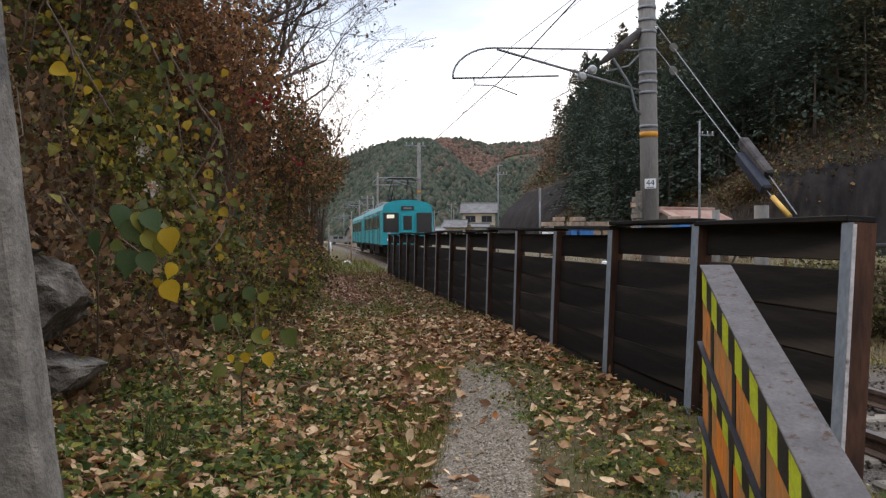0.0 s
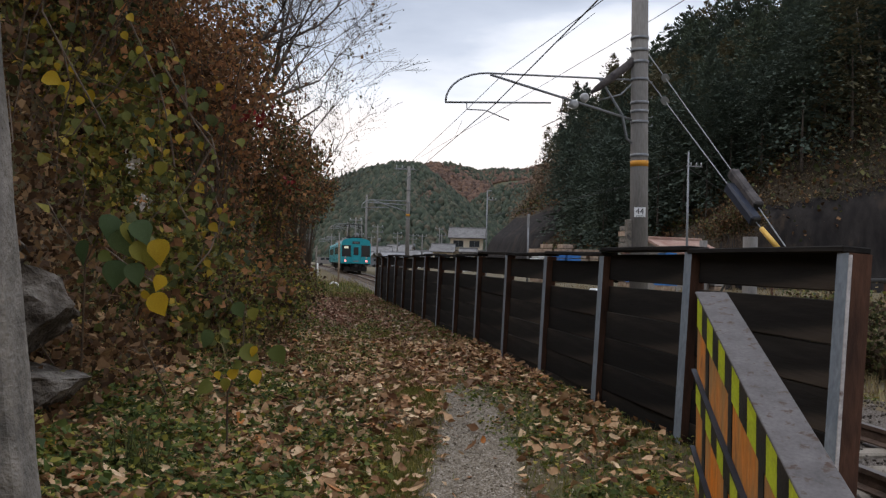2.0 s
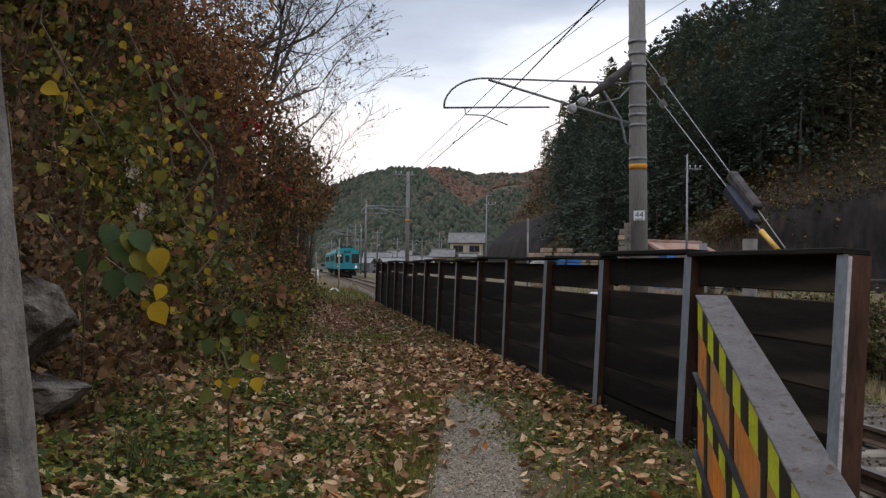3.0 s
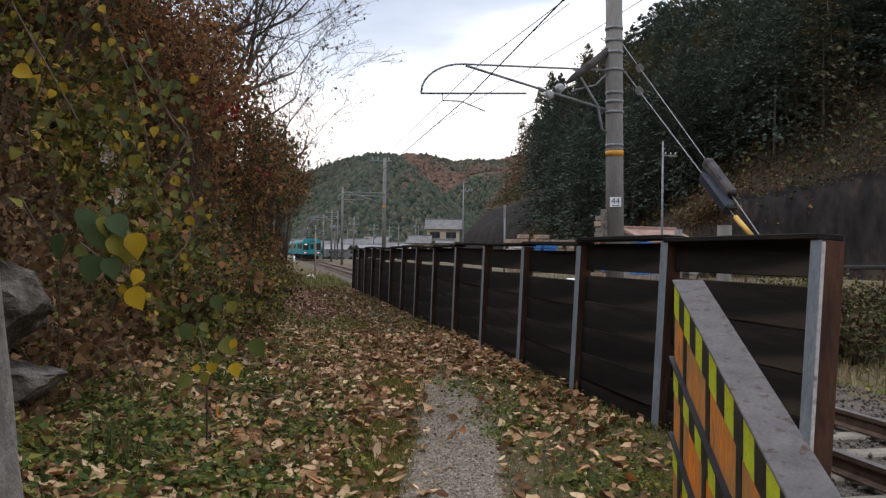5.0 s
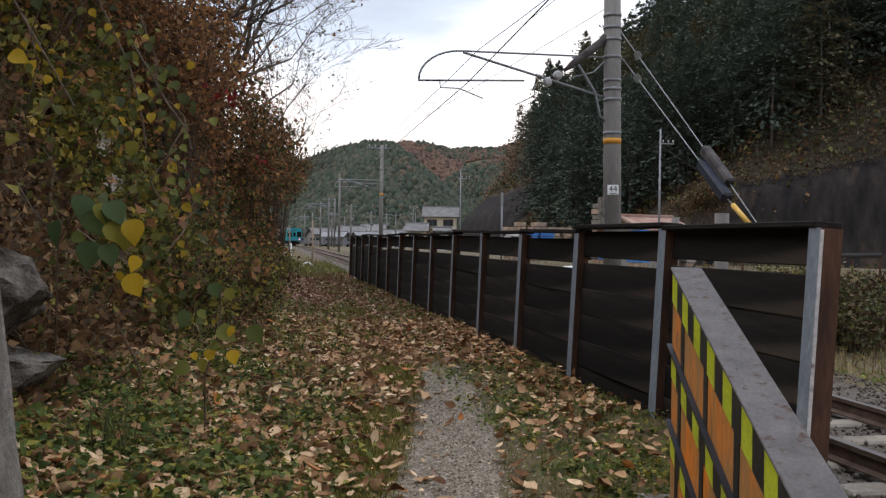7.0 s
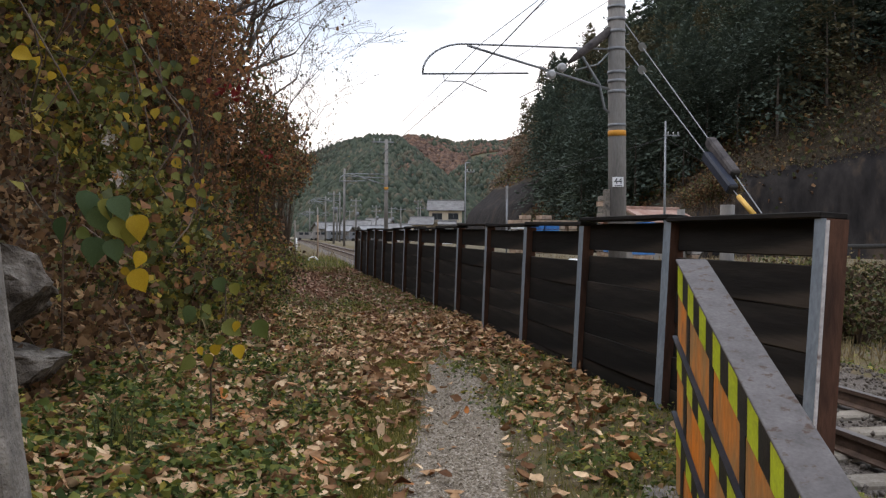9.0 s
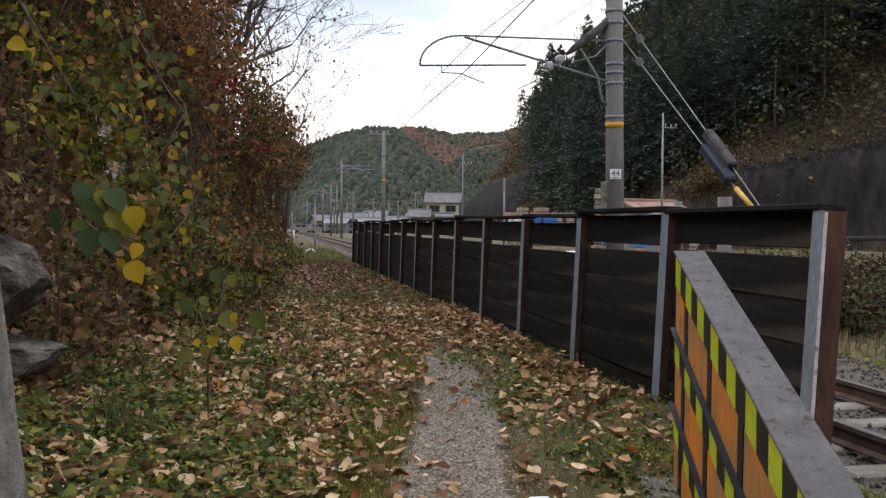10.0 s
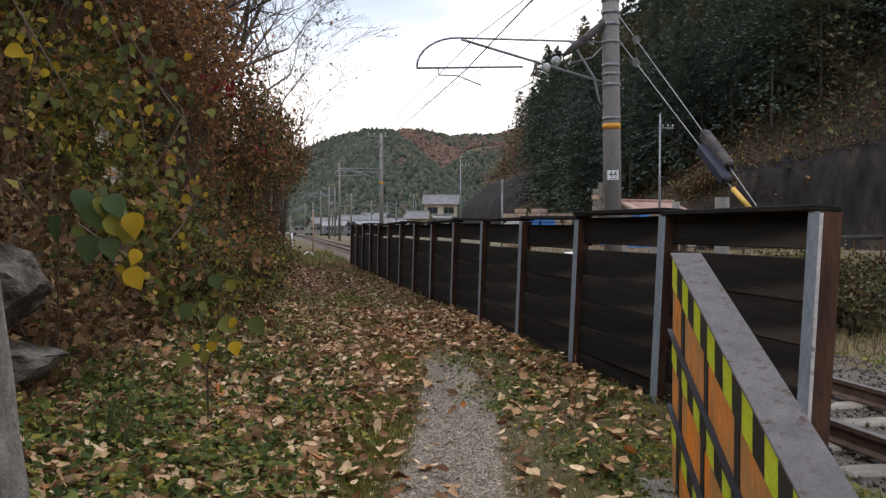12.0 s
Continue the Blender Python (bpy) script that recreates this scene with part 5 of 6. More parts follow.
make_bush(30.9, 58.0, 4.1, (1.3, 1.4, 1.0), (L_SLOPE, L_DARK, L_DRY), 2400, "brown scrub bush beside the concrete wall", 0.16)
make_bush(9.35, 12.2, 0.05, (0.75, 0.9, 0.5), (L_DARK, L_SLOPE), 3000, "dull green and brown bush beyond the track", 0.08)
make_bush(10.5, 12.9, 0.25, (0.9, 0.9, 0.55), (L_DARK, L_SLOPE), 3000, "dull green and brown bush beyond the track", 0.08)
make_bush(9.9, 14.6, 0.15, (0.8, 1.5, 0.5), (L_DARK, L_SLOPE), 2600, "dull green and brown bush beyond the track", 0.08)
make_bush(11.6, 17.0, 0.25, (1.1, 1.8, 0.6), (L_DARK, L_SLOPE), 2600, "dull green and brown bush beyond the track", 0.08)
make_bush(13.6, 20.0, 0.25, (1.4, 2.0, 0.6), (L_GREEN, L_STRAW), 2600, "green leafy bush beyond the track", 0.09)
make_tree(-2.2, 9.5, 5.6, (0.5, 0.1, 0), L_RUSSET, 1500, 3, "slim autumn tree with sparse russet leaves on the bank")
make_tree(-1.5, 13.0, 6.2, (0.55, 0.0, 0), L_DRY, 650, 5, "nearly bare tree with fine twigs leaning over the path")
make_tree(-1.6, 16.5, 6.6, (0.6, 0.1, 0), L_DRY, 700, 8, "nearly bare tree with fine twigs leaning over the path")
make_tree(-1.2, 20.0, 6.0, (0.5, 0.0, 0), L_DARK, 700, 11, "dark leafy tree overhanging the path")
make_tree(-0.7, 24.0, 5.4, (0.45, 0.0, 0), L_DARK, 700, 14, "dark leafy tree overhanging the path")
make_tree(-0.6, 28.0, 4.6, (0.3, 0.0, 0), L_RUSSET, 500, 17, "bushy russet tree at the end of the bank")
make_tree(-3.0, 7.0, 5.0, (0.35, 0.2, 0), L_RUSSET, 2400, 21, "slim autumn tree with sparse russet leaves on the bank")


# ---- leaf litter, weeds and grass on the path ----
def strip_c(y):
    return np.interp(y, [-5, 0, 4.2, 5.6, 7.4, 9.4, 14, 28], [0.1, 0.1, 0.92, 1.27, 1.62, 1.75, 1.9, 2.1])


def litter_spots(n, y0, y1, power=1.6):
    y = y0 + (y1 - y0) * rng.uniform(0, 1, n) ** power
    lo = bank_foot(y) - 0.3
    x = lo + (FENCE_X - 0.06 - lo) * rng.uniform(0, 1, n)
    d = x - strip_c(y)
    f = 0.62 * (d < 0) + 0.22 + 0.45 * (x < 0.3) * (y < 6) + 0.6 * np.exp(-((d + 0.75) / 0.42) ** 2) + 0.50 * np.exp(-((d - 0.95) / 0.38) ** 2) + 0.5 * (y > 9)
    f *= 1 - 0.93 * gravel_mask(x, y)
    f *= 1 - 0.72 * smooth(0.3, 0.7, d) * (1 - smooth(4.6, 6.4, y))
    f *= 0.35 + 0.9 * patch(x * 2, y * 2, 1.7, 23)
    f *= 1 - 0.75 * np.exp(-((d + 0.45) / 0.26) ** 2) * smooth(0.2, 0.45, patch(x * 2, y * 2, 0.9, 41))
    k = rng.uniform(0, 1, n) < f
    x, y = x[k], y[k]
    return np.stack([x, y, ground_z(x, y)], 1)


FALLEN = np.array([(-0.5, 0, 0), (-0.17, 0, -0.02), (0.17, 0, -0.02), (0.58, 0, 0.03), (-0.33, 0.24, 0.02), (0.0, 0.34, 0.04), (0.31, 0.20, 0.02), (-0.33, -0.22, 0.02), (0.0, -0.33, 0.04), (0.31, -0.21, 0.02)])
FALLEN_T = np.array([(0, 1, 4), (4, 1, 5), (1, 2, 5), (5, 2, 6), (2, 3, 6), (0, 7, 1), (7, 8, 1), (1, 8, 2), (8, 9, 2), (2, 9, 3)])


def make_litter():
    litter = thing("leaf_litter", Matrix(), "fallen tan leaves scattered over the path and its verge", "fallen leaves")
    p = litter_spots(15000, 2.3, 13)
    order = np.argsort(p[:, 1] + 0.25 * np.abs(p[:, 0]))
    p = p[order]
    shapes = []
    rim = np.linspace(0, math.tau, 15)[:-1]
    for k in range(8):
        r = 0.40 + 0.16 * np.cos(rim) ** 2 + 0.03 * rng.normal(size=14) + 0.10 * (np.abs(rim - math.pi) < 0.2)
        x, y = r * np.cos(rim) * 1.05, r * np.sin(rim) * rng.uniform(0.62, 0.85)
        z = rng.uniform(0.1, 1.3) * y ** 2 + rng.uniform(-0.3, 0.7) * x ** 2 + 0.035 * rng.normal(size=14)
        sh = np.concatenate([np.stack([x, y, z], 1), np.stack([x * 0.5, y * 0.5, z * 0.25], 1), [(0, 0, -0.01)]])
        tr = []
        for j in range(14):
            n = (j + 1) % 14
            tr += [(j, n, 14 + n), (j, 14 + n, 14 + j), (14 + j, 14 + n, 28)]
        me = array_mesh("leaf", sh, tr, L_LITTER_ONE)
        me.polygons.foreach_set("use_smooth", np.ones(len(me.polygons), bool))
        shapes.append(me)
    for i in range(300):
        s = 0.104 * rng.uniform(0.45, 1.4)
        m = Matrix.Translation(Vector(p[i]) + Vector((0, 0, 0.02 + 0.05 * rng.uniform()))) @ Euler((rng.normal(0, 0.6), rng.normal(0, 0.6), rng.uniform(0, 6.28))).to_matrix().to_4x4() @ Matrix.Diagonal((s, s, s, 1))
        share("leaf", shapes[i % 8], litter, m)
    def carpet(name, q, size, mat, label):
        vs, ts, base = [], [], 0
        for k in range(7):
            sh = FALLEN + rng.normal(size=FALLEN.shape) * (0.04, 0.045, 0.05)
            sh[:, 2] += rng.uniform(-0.6, 2.4) * sh[:, 1] ** 2 + rng.uniform(-0.5, 0.9) * sh[:, 0] ** 2
            part_q = q[k::7]
            me = scatter_mesh("tmp", part_q, size * rng.uniform(0.4, 1.3, len(part_q)), turns(len(part_q), 1, 0.62), mat, sh, FALLEN_T)
            v = np.empty(len(me.vertices) * 3, np.float32)
            me.vertices.foreach_get("co", v)
            bpy.data.meshes.remove(me)
            vs.append(v.reshape(-1, 3))
            ts.append((FALLEN_T[None] + (np.arange(len(part_q)) * len(FALLEN))[:, None, None]).reshape(-1, 3) + base)
            base += len(vs[-1])
        me = array_mesh(name, np.concatenate(vs), np.concatenate(ts), mat)
        me.polygons.foreach_set("use_smooth", np.ones(len(me.polygons), bool))
        ob = new(name, me)
        ob.parent = litter
        tagged(ob, label, kind="stuff")

    carpet("small_leaves", p[300:] + np.stack([0 * p[300:, 0], 0 * p[300:, 0], rng.uniform(0.015, 0.075, len(p) - 300)], 1), 0.086, L_LITTER, "carpet of smaller tan leaves")
    crumbs = litter_spots(26000, 2.2, 15, 1.7)
    crumbs[:, :2] += rng.normal(size=(len(crumbs), 2)) * 0.05
    ob = leaves("leaf_crumbs", crumbs + (0, 0, 0.012), 0.034, L_LITTER, "crumbs of broken brown leaves", "", up=1, spread=0.6, parent=litter, shape=SCALE, tris=SCALE_T)
    tagged(ob, kind="stuff")
    carpet("reddish_leaves", litter_spots(14000, 8.5, 31, 1.2) + (0, 0, 0.02), 0.10, L_LITTER_RED, "reddish-brown leaves further along the path")


make_litter()


def make_gravel():
    n = 15000
    y = 2.6 + 6.4 * rng.uniform(0, 1, n) ** 1.3
    x = strip_c(y) + rng.normal(0, 0.24, n)
    z = ground_z(x, y)
    oct_v = np.array([(1, 0, 0), (-0.9, 0.2, 0), (0, 1, 0.1), (0.1, -0.9, 0), (0, 0.1, 0.7), (0, 0, -0.7)]) * 0.5
    oct_t = np.array([(0, 2, 4), (2, 1, 4), (1, 3, 4), (3, 0, 4)])
    ob = new("path_gravel", scatter_mesh("path_gravel", np.stack([x, y, z + 0.002], 1), 0.016 * rng.uniform(0.4, 1.5, n), turns(n, 1, 0.5), leaf_material("path_gravel_stone", [(0, (0.13, 0.10, 0.07)), (0.7, (0.25, 0.205, 0.152)), (1, (0.40, 0.35, 0.28))], 0.9, 0.0), oct_v, oct_t))
    tagged(ob, "small grey-brown stones of the trodden gravel", "gravel", kind="stuff")


make_gravel()


def make_weeds():
    # low broad-leaved weeds on the verge: rosettes and little stems
    n = 1900
    y = 1.8 + 14 * rng.uniform(0, 1, n) ** 1.4
    x = bank_foot(y) - 0.4 + 2.3 * rng.uniform(0, 1, n) ** 1.25
    k = (rng.uniform(0, 1, n) < (0.25 + 0.9 * patch(x * 2, y * 2, 1.5, 31)) * (1 - gravel_mask(x, y))) & (x < strip_c(y) - 0.45)
    x, y = x[k], y[k]
    c = np.stack([x, y, ground_z(x, y)], 1)
    m = 34
    at = np.repeat(c, m, 0) + np.abs(rng.normal(size=(len(c) * m, 3))) * (0, 0, 0.055) + rng.normal(size=(len(c) * m, 3)) * (0.065, 0.065, 0.0)
    lush = np.stack([rng.uniform(-1.35, 0.1, 520), 2.0 + 3.4 * rng.uniform(0, 1, 520), np.zeros(520)], 1)
    lush[:, 2] = ground_z(lush[:, 0], lush[:, 1])
    lush = lush[rng.uniform(0, 1, 520) < 0.2 + 0.75 * patch(lush[:, 0] * 2, lush[:, 1] * 2, 2.1, 77)]
    more = np.repeat(lush, 20, 0) + rng.normal(size=(len(lush) * 20, 3)) * (0.075, 0.075, 0) + np.abs(rng.normal(size=(len(lush) * 20, 3))) * (0, 0, 0.06)
    leaves("lush_weeds", more, 0.044, L_GREEN, "taller yellow-green weeds at the foot of the bank", "weeds", up=1, spread=0.8)
    leaves("verge_weeds", at, 0.036, L_GREEN, "low green weeds covering the verge", "weeds", up=1, spread=0.75)
    n = 2600
    y = 3.0 + 22 * rng.uniform(0, 1, n) ** 1.5
    x = FENCE_X - 0.1 - 1.25 * rng.uniform(0, 1, n) ** 1.3
    k = rng.uniform(0, 1, n) < 0.15 + 0.8 * patch(x * 2, y * 2, 1.1, 37)
    c = np.stack([x[k], y[k], ground_z(x[k], y[k])], 1)
    at = np.repeat(c, 12, 0) + rng.normal(size=(len(c) * 12, 3)) * (0.06, 0.06, 0.0) + np.abs(rng.normal(size=(len(c) * 12, 3))) * (0, 0, 0.03)
    leaves("fence_weeds", at, 0.036, L_GREEN, "small weeds along the foot of the fence", "weeds", up=1, spread=0.7)
    # short grass
    n = 150000
    y = 2.2 + 30 * rng.uniform(0, 1, n) ** 1.7
    lo = bank_foot(y) - 0.1
    x = lo + (FENCE_X - lo) * rng.uniform(0, 1, n)
    d = x - strip_c(y)
    f = (0.10 + 1.3 * np.exp(-((d + 0.45) / 0.28) ** 2) * smooth(0.2, 0.45, patch(x * 2, y * 2, 0.9, 41)) + 0.5 * (d > 0.3)) * (1 - 0.97 * gravel_mask(x, y))
    k = rng.uniform(0, 1, n) < f
    p = np.stack([x[k], y[k], ground_z(x[k], y[k])], 1)
    leaves("short_grass", p, 0.045, L_GRASS, "short green grass between the fallen leaves", "grass", up=1, spread=0.5, shape=BLADE, tris=BLADE_T)
    n = 70000
    y = 3.0 + 12 * rng.uniform(0, 1, n) ** 1.3
    x = strip_c(y) - 0.50 + rng.normal(0, 0.23, n) + 0.10 * waves(y, 0 * y, 1.7, 3)
    k = (rng.uniform(0, 1, n) < 0.75 * smooth(0.25, 0.55, patch(x * 2, y * 2, 0.9, 41)) * (1 - gravel_mask(x, y)) ** 2)
    p = np.stack([x[k], y[k], ground_z(x[k], y[k])], 1)
    leaves("mossy_grass", p, 0.034, L_MOSS, "low mossy grass along the edge of the gravel", "grass", up=1, spread=0.7, shape=BLADE * (2.2, 1, 1), tris=BLADE_T)
    # tall straw weeds at the foot of the bank and round the fence's end
    n = 3000
    y = 8 + 26 * rng.uniform(0, 1, n)
    x = bank_foot(y) - 0.35 + 1.0 * rng.uniform(0, 1, n) ** 1.3
    p = np.stack([x, y, ground_z(x, y)], 1)
    leaves("straw_weeds", p, 0.34, L_STRAW, "dry straw-coloured weeds at the foot of the bank", "weeds", up=1, spread=0.35, shape=BLADE * (0.35, 1, 1), tris=BLADE_T)
    n = 7000
    y = 26 + 26 * rng.uniform(0, 1, n)
    x = bank_foot(y) + (track_x(y) - 2.0 - bank_foot(y)) * rng.uniform(0, 1, n)
    k = (y > FENCE_END + 0.5) | (x < 2.6)
    p = np.stack([x[k], y[k], ground_z(x[k], y[k])], 1)
    leaves("rough_grass", p, 0.16, L_GREEN, "rough green grass past the end of the fence", "grass", up=1, spread=0.4, shape=BLADE * (0.8, 1, 1), tris=BLADE_T)
    p = p[rng.uniform(0, 1, len(p)) < 0.06 + 0.12 * (p[:, 1] > 40)]
    leaves("tall_straw", p + rng.normal(size=p.shape) * (0.1, 0.1, 0), 0.38, L_STRAW, "tall pale dead grass beside the track", "grass", up=1, spread=0.3, shape=BLADE * (0.4, 1, 1), tris=BLADE_T)


make_weeds()


# ---- things on the bank ----
def make_rock(c, s, seed, label):
    """A boulder cut by fracture planes, with a rough skin."""
    g = random.Random(seed)
    b = bmesh.new()
    bmesh.ops.create_icosphere(b, subdivisions=4, radius=1.0)
    planes = [(Vector((g.gauss(0, 1), g.gauss(0, 1), g.gauss(0, 0.9))).normalized(), g.uniform(0.45, 0.8)) for _ in range(16)]
    for v in b.verts:
        for n, d in planes:
            k = v.co.dot(n) - d
            if k > 0:
                v.co -= n * k
        v.co *= 1 + 0.10 * noise.noise(v.co * 4.0 + Vector((seed, 0, 0))) + 0.06 * noise.noise(v.co * 11) + 0.03 * noise.noise(v.co * 27)
        v.co = Vector((v.co.x * s[0], v.co.y * s[1], v.co.z * s[2])) * 1.45
    ob = link_mesh("rock", b, M_ROCK)
    ob.location = c
    return tagged(ob, label, "rock")


make_rock((-1.46, 4.85, 0.99), (0.37, 0.34, 0.17), 3.0, "grey fractured rock ledge jutting from the bank")
make_rock((-1.32, 4.72, 0.58), (0.27, 0.29, 0.16), 8.0, "pale grey boulder under the rock ledge")
make_rock((-1.80, 5.30, 1.35), (0.30, 0.36, 0.18), 5.0, "dark rock half hidden by withered vines")


def make_concrete_post():
    p = thing("concrete_post", pose(-0.424, 1.84, 0, 0, -6.4, 0), "leaning weathered grey concrete post", "post")
    b = bmesh.new()
    box(b, (-0.05, 0, 1.2), (0.16, 0.15, 3.4), 0.012)
    bmesh.ops.subdivide_edges(b, edges=[e for e in b.edges if e.calc_length() > 1], cuts=24)
    for v in b.verts:
        v.co += Vector((noise.noise(v.co * 7), noise.noise(v.co * 7 + Vector((9, 0, 0))), 0)) * 0.006
    part("shaft", b, M_CONC, p)


make_concrete_post()


M_BIG = [leaf_material("big_green_leaf", [(0, (0.050, 0.078, 0.030)), (1, (0.085, 0.115, 0.042))], 0.5, 0.35, True),
         leaf_material("big_yellow_leaf", [(0, (0.34, 0.22, 0.02)), (1, (0.50, 0.32, 0.02))], 0.5, 0.35, True),
         leaf_material("big_turning_leaf", [(0, (0.095, 0.115, 0.030)), (1, (0.21, 0.185, 0.030))], 0.5, 0.35, True)]
def big_leaf(mat):
    """A broad leaf with a pointed tip, bent along its midrib."""
    t = np.array([0, 0.07, 0.18, 0.32, 0.46, 0.60, 0.75, 0.89, 1.0])
    half = np.array([0.02, 0.27, 0.38, 0.42, 0.42, 0.33, 0.20, 0.08, 0.0])
    v, f = [], []
    for k, (a, w) in enumerate(zip(t, half)):
        bend = -0.22 * a * a
        v += [(a, w, bend + 0.30 * w * w), (a, w * 0.5, bend + 0.04 * w), (a, 0, bend - 0.02), (a, -w * 0.5, bend + 0.05 * w), (a, -w * 0.92, bend + 0.42 * w * w)]
        if k:
            for j in range(4):
                i0 = (k - 1) * 5 + j
                f += [(i0, i0 + 1, i0 + 6), (i0, i0 + 6, i0 + 5)]
    me = array_mesh("leaf", np.array(v), f, mat)
    me.polygons.foreach_set("use_smooth", np.ones(len(me.polygons), bool))
    return me


BIG = [big_leaf(m) for m in M_BIG]


def leafy_shoot(name, label, base, stem, rows, seed):
    """A shoot with large single leaves: rows of place, size, kind (green, yellow, turning) and the way the tip points."""
    g = random.Random(seed)
    t = thing(name, Matrix.Translation(base), label, "plant")
    b = Vector(base)
    part("stem", one_tube([Vector(p) - b for p in stem], [0.006] + [0.0045] * (len(stem) - 2) + [0.002], 5), M_TWIG, t)
    for x, y, z, s, kind, ang in rows:
        a = radians(ang)
        tip = Vector((math.cos(a), g.uniform(-0.45, 0.1), math.sin(a))).normalized()
        nor = Vector((g.gauss(0, 0.7), -1, g.uniform(-0.1, 1.2)))
        nor = (nor - tip * nor.dot(tip)).normalized()
        m = Matrix((tip, nor.cross(tip), nor)).transposed().to_4x4()
        s *= 0.85 if name != "leafy_shoot" else 1.0
        share("leaf", BIG[kind], t, Matrix.Translation(Vector((x, y, z)) - b - tip * s * 0.35) @ m @ Matrix.Diagonal((s, s, s, 1)))


leafy_shoot("leafy_shoot", "drooping shoot with large green and yellow leaves", (-0.95, 4.3, 0.75), [(-0.95, 4.3, 0.75), (-0.90, 4.1, 1.25), (-0.76, 3.9, 1.46), (-0.62, 3.84, 1.36), (-0.53, 3.82, 1.14)], [
    (-0.75, 3.84, 1.42, 0.124, 0, -80), (-0.86, 3.86, 1.31, 0.114, 0, -100), (-0.77, 3.84, 1.28, 0.067, 2, -30), (-0.70, 3.83, 1.35, 0.131, 0, -65),
    (-0.67, 3.82, 1.39, 0.107, 2, -60), (-0.62, 3.81, 1.40, 0.124, 0, -55), (-0.62, 3.81, 1.31, 0.119, 2, -50), (-0.57, 3.80, 1.28, 0.100, 2, -100),
    (-0.54, 3.79, 1.32, 0.119, 1, -85), (-0.72, 3.83, 1.22, 0.131, 0, -95), (-0.64, 3.81, 1.22, 0.107, 0, -70), (-0.53, 3.79, 1.18, 0.076, 1, -100),
    (-0.59, 3.80, 1.12, 0.057, 1, -60), (-0.54, 3.79, 1.09, 0.114, 1, -60)], 1)
leafy_shoot("sapling", "low sapling with large yellow-green leaves", (-0.27, 4.32, 0.36), [(-0.27, 4.32, 0.36), (-0.27, 4.28, 0.62), (-0.2, 4.25, 0.85), (-0.2, 4.25, 1.04)], [
    (-0.23, 4.24, 1.04, 0.103, 0, -60), (-0.16, 4.22, 1.02, 0.081, 2, -70), (-0.37, 4.27, 0.90, 0.114, 0, -120), (-0.29, 4.25, 0.92, 0.070, 2, -40),
    (-0.18, 4.23, 0.83, 0.130, 2, -30), (-0.15, 4.22, 0.84, 0.070, 1, -90), (-0.04, 4.20, 0.83, 0.125, 2, -60), (-0.14, 4.22, 0.72, 0.092, 1, -70),
    (-0.25, 4.24, 0.72, 0.076, 1, 40), (-0.28, 4.24, 0.68, 0.081, 2, -100), (-0.37, 4.27, 0.66, 0.108, 2, -150), (-0.32, 4.25, 0.72, 0.054, 1, -60),
    (-0.22, 4.23, 0.77, 0.070, 2, -150)], 2)
leafy_shoot("creeper", "creeper with scattered yellow leaves over the bank", (-1.75, 6.9, 2.9), [(-1.75, 6.9, 2.9), (-1.6, 6.55, 2.6), (-1.3, 6.5, 2.5), (-0.95, 6.4, 2.4), (-0.9, 6.35, 1.95)], [
    (-1.71, 6.49, 2.53, 0.179, 1, -20), (-1.61, 6.47, 2.46, 0.119, 1, 60), (-1.49, 6.45, 2.38, 0.087, 1, -110), (-1.42, 6.43, 2.42, 0.111, 1, -80),
    (-1.56, 6.46, 2.60, 0.079, 1, -70), (-0.97, 6.34, 2.52, 0.103, 2, -80), (-0.90, 6.33, 2.54, 0.087, 2, -60), (-1.13, 6.37, 2.70, 0.119, 2, -70),
    (-0.98, 6.34, 2.10, 0.087, 1, -60), (-0.91, 6.32, 1.91, 0.135, 2, -95), (-0.51, 6.24, 2.49, 0.079, 1, -120), (-0.56, 6.25, 1.91, 0.079, 2, -40)], 3)
PALE = [big_leaf(leaf_material("pale_creeper_leaf", [(0, (0.095, 0.105, 0.030)), (1, (0.185, 0.180, 0.046))], 0.6, 0.3, True)),
        big_leaf(leaf_material("olive_creeper_leaf", [(0, (0.050, 0.062, 0.024)), (1, (0.105, 0.110, 0.034))], 0.6, 0.3, True)),
        big_leaf(leaf_material("gold_creeper_leaf", [(0, (0.28, 0.19, 0.025)), (1, (0.42, 0.28, 0.03))], 0.6, 0.3, True))]


def hanging_strand(pts, count, seed):
    """A creeper stem that hangs over the bank, with drooping leaves on both sides of it."""
    g = random.Random(seed)
    pts = [Vector(p) for p in pts]
    t = thing("hanging_creeper", Matrix.Translation(pts[0]), "hanging creeper with drooping pale olive and gold leaves", "creeper", "creepers on the bank")
    part("stem", one_tube([p - pts[0] for p in pts], 0.006, 5), M_TWIG, t)
    for k in range(count):
        u = g.uniform(0, len(pts) - 1.001)
        i = int(u)
        p = pts[i].lerp(pts[i + 1], u - i) + Vector((g.gauss(0, 0.10), g.gauss(-0.05, 0.08), g.gauss(0, 0.08)))
        a = radians(g.gauss(-85, 32))
        tip = Vector((math.cos(a), g.uniform(-0.5, 0.1), math.sin(a))).normalized()
        nor = Vector((g.gauss(0.1, 0.6), -1, g.uniform(0.0, 1.3)))
        nor = (nor - tip * nor.dot(tip)).normalized()
        m = Matrix((tip, nor.cross(tip), nor)).transposed().to_4x4()
        sz = g.uniform(0.045, 0.088)
        share("leaf", PALE[g.choice((0, 0, 0, 1, 1, 2))], t, Matrix.Translation(p - pts[0]) @ m @ Matrix.Diagonal((sz, sz, sz, 1)))


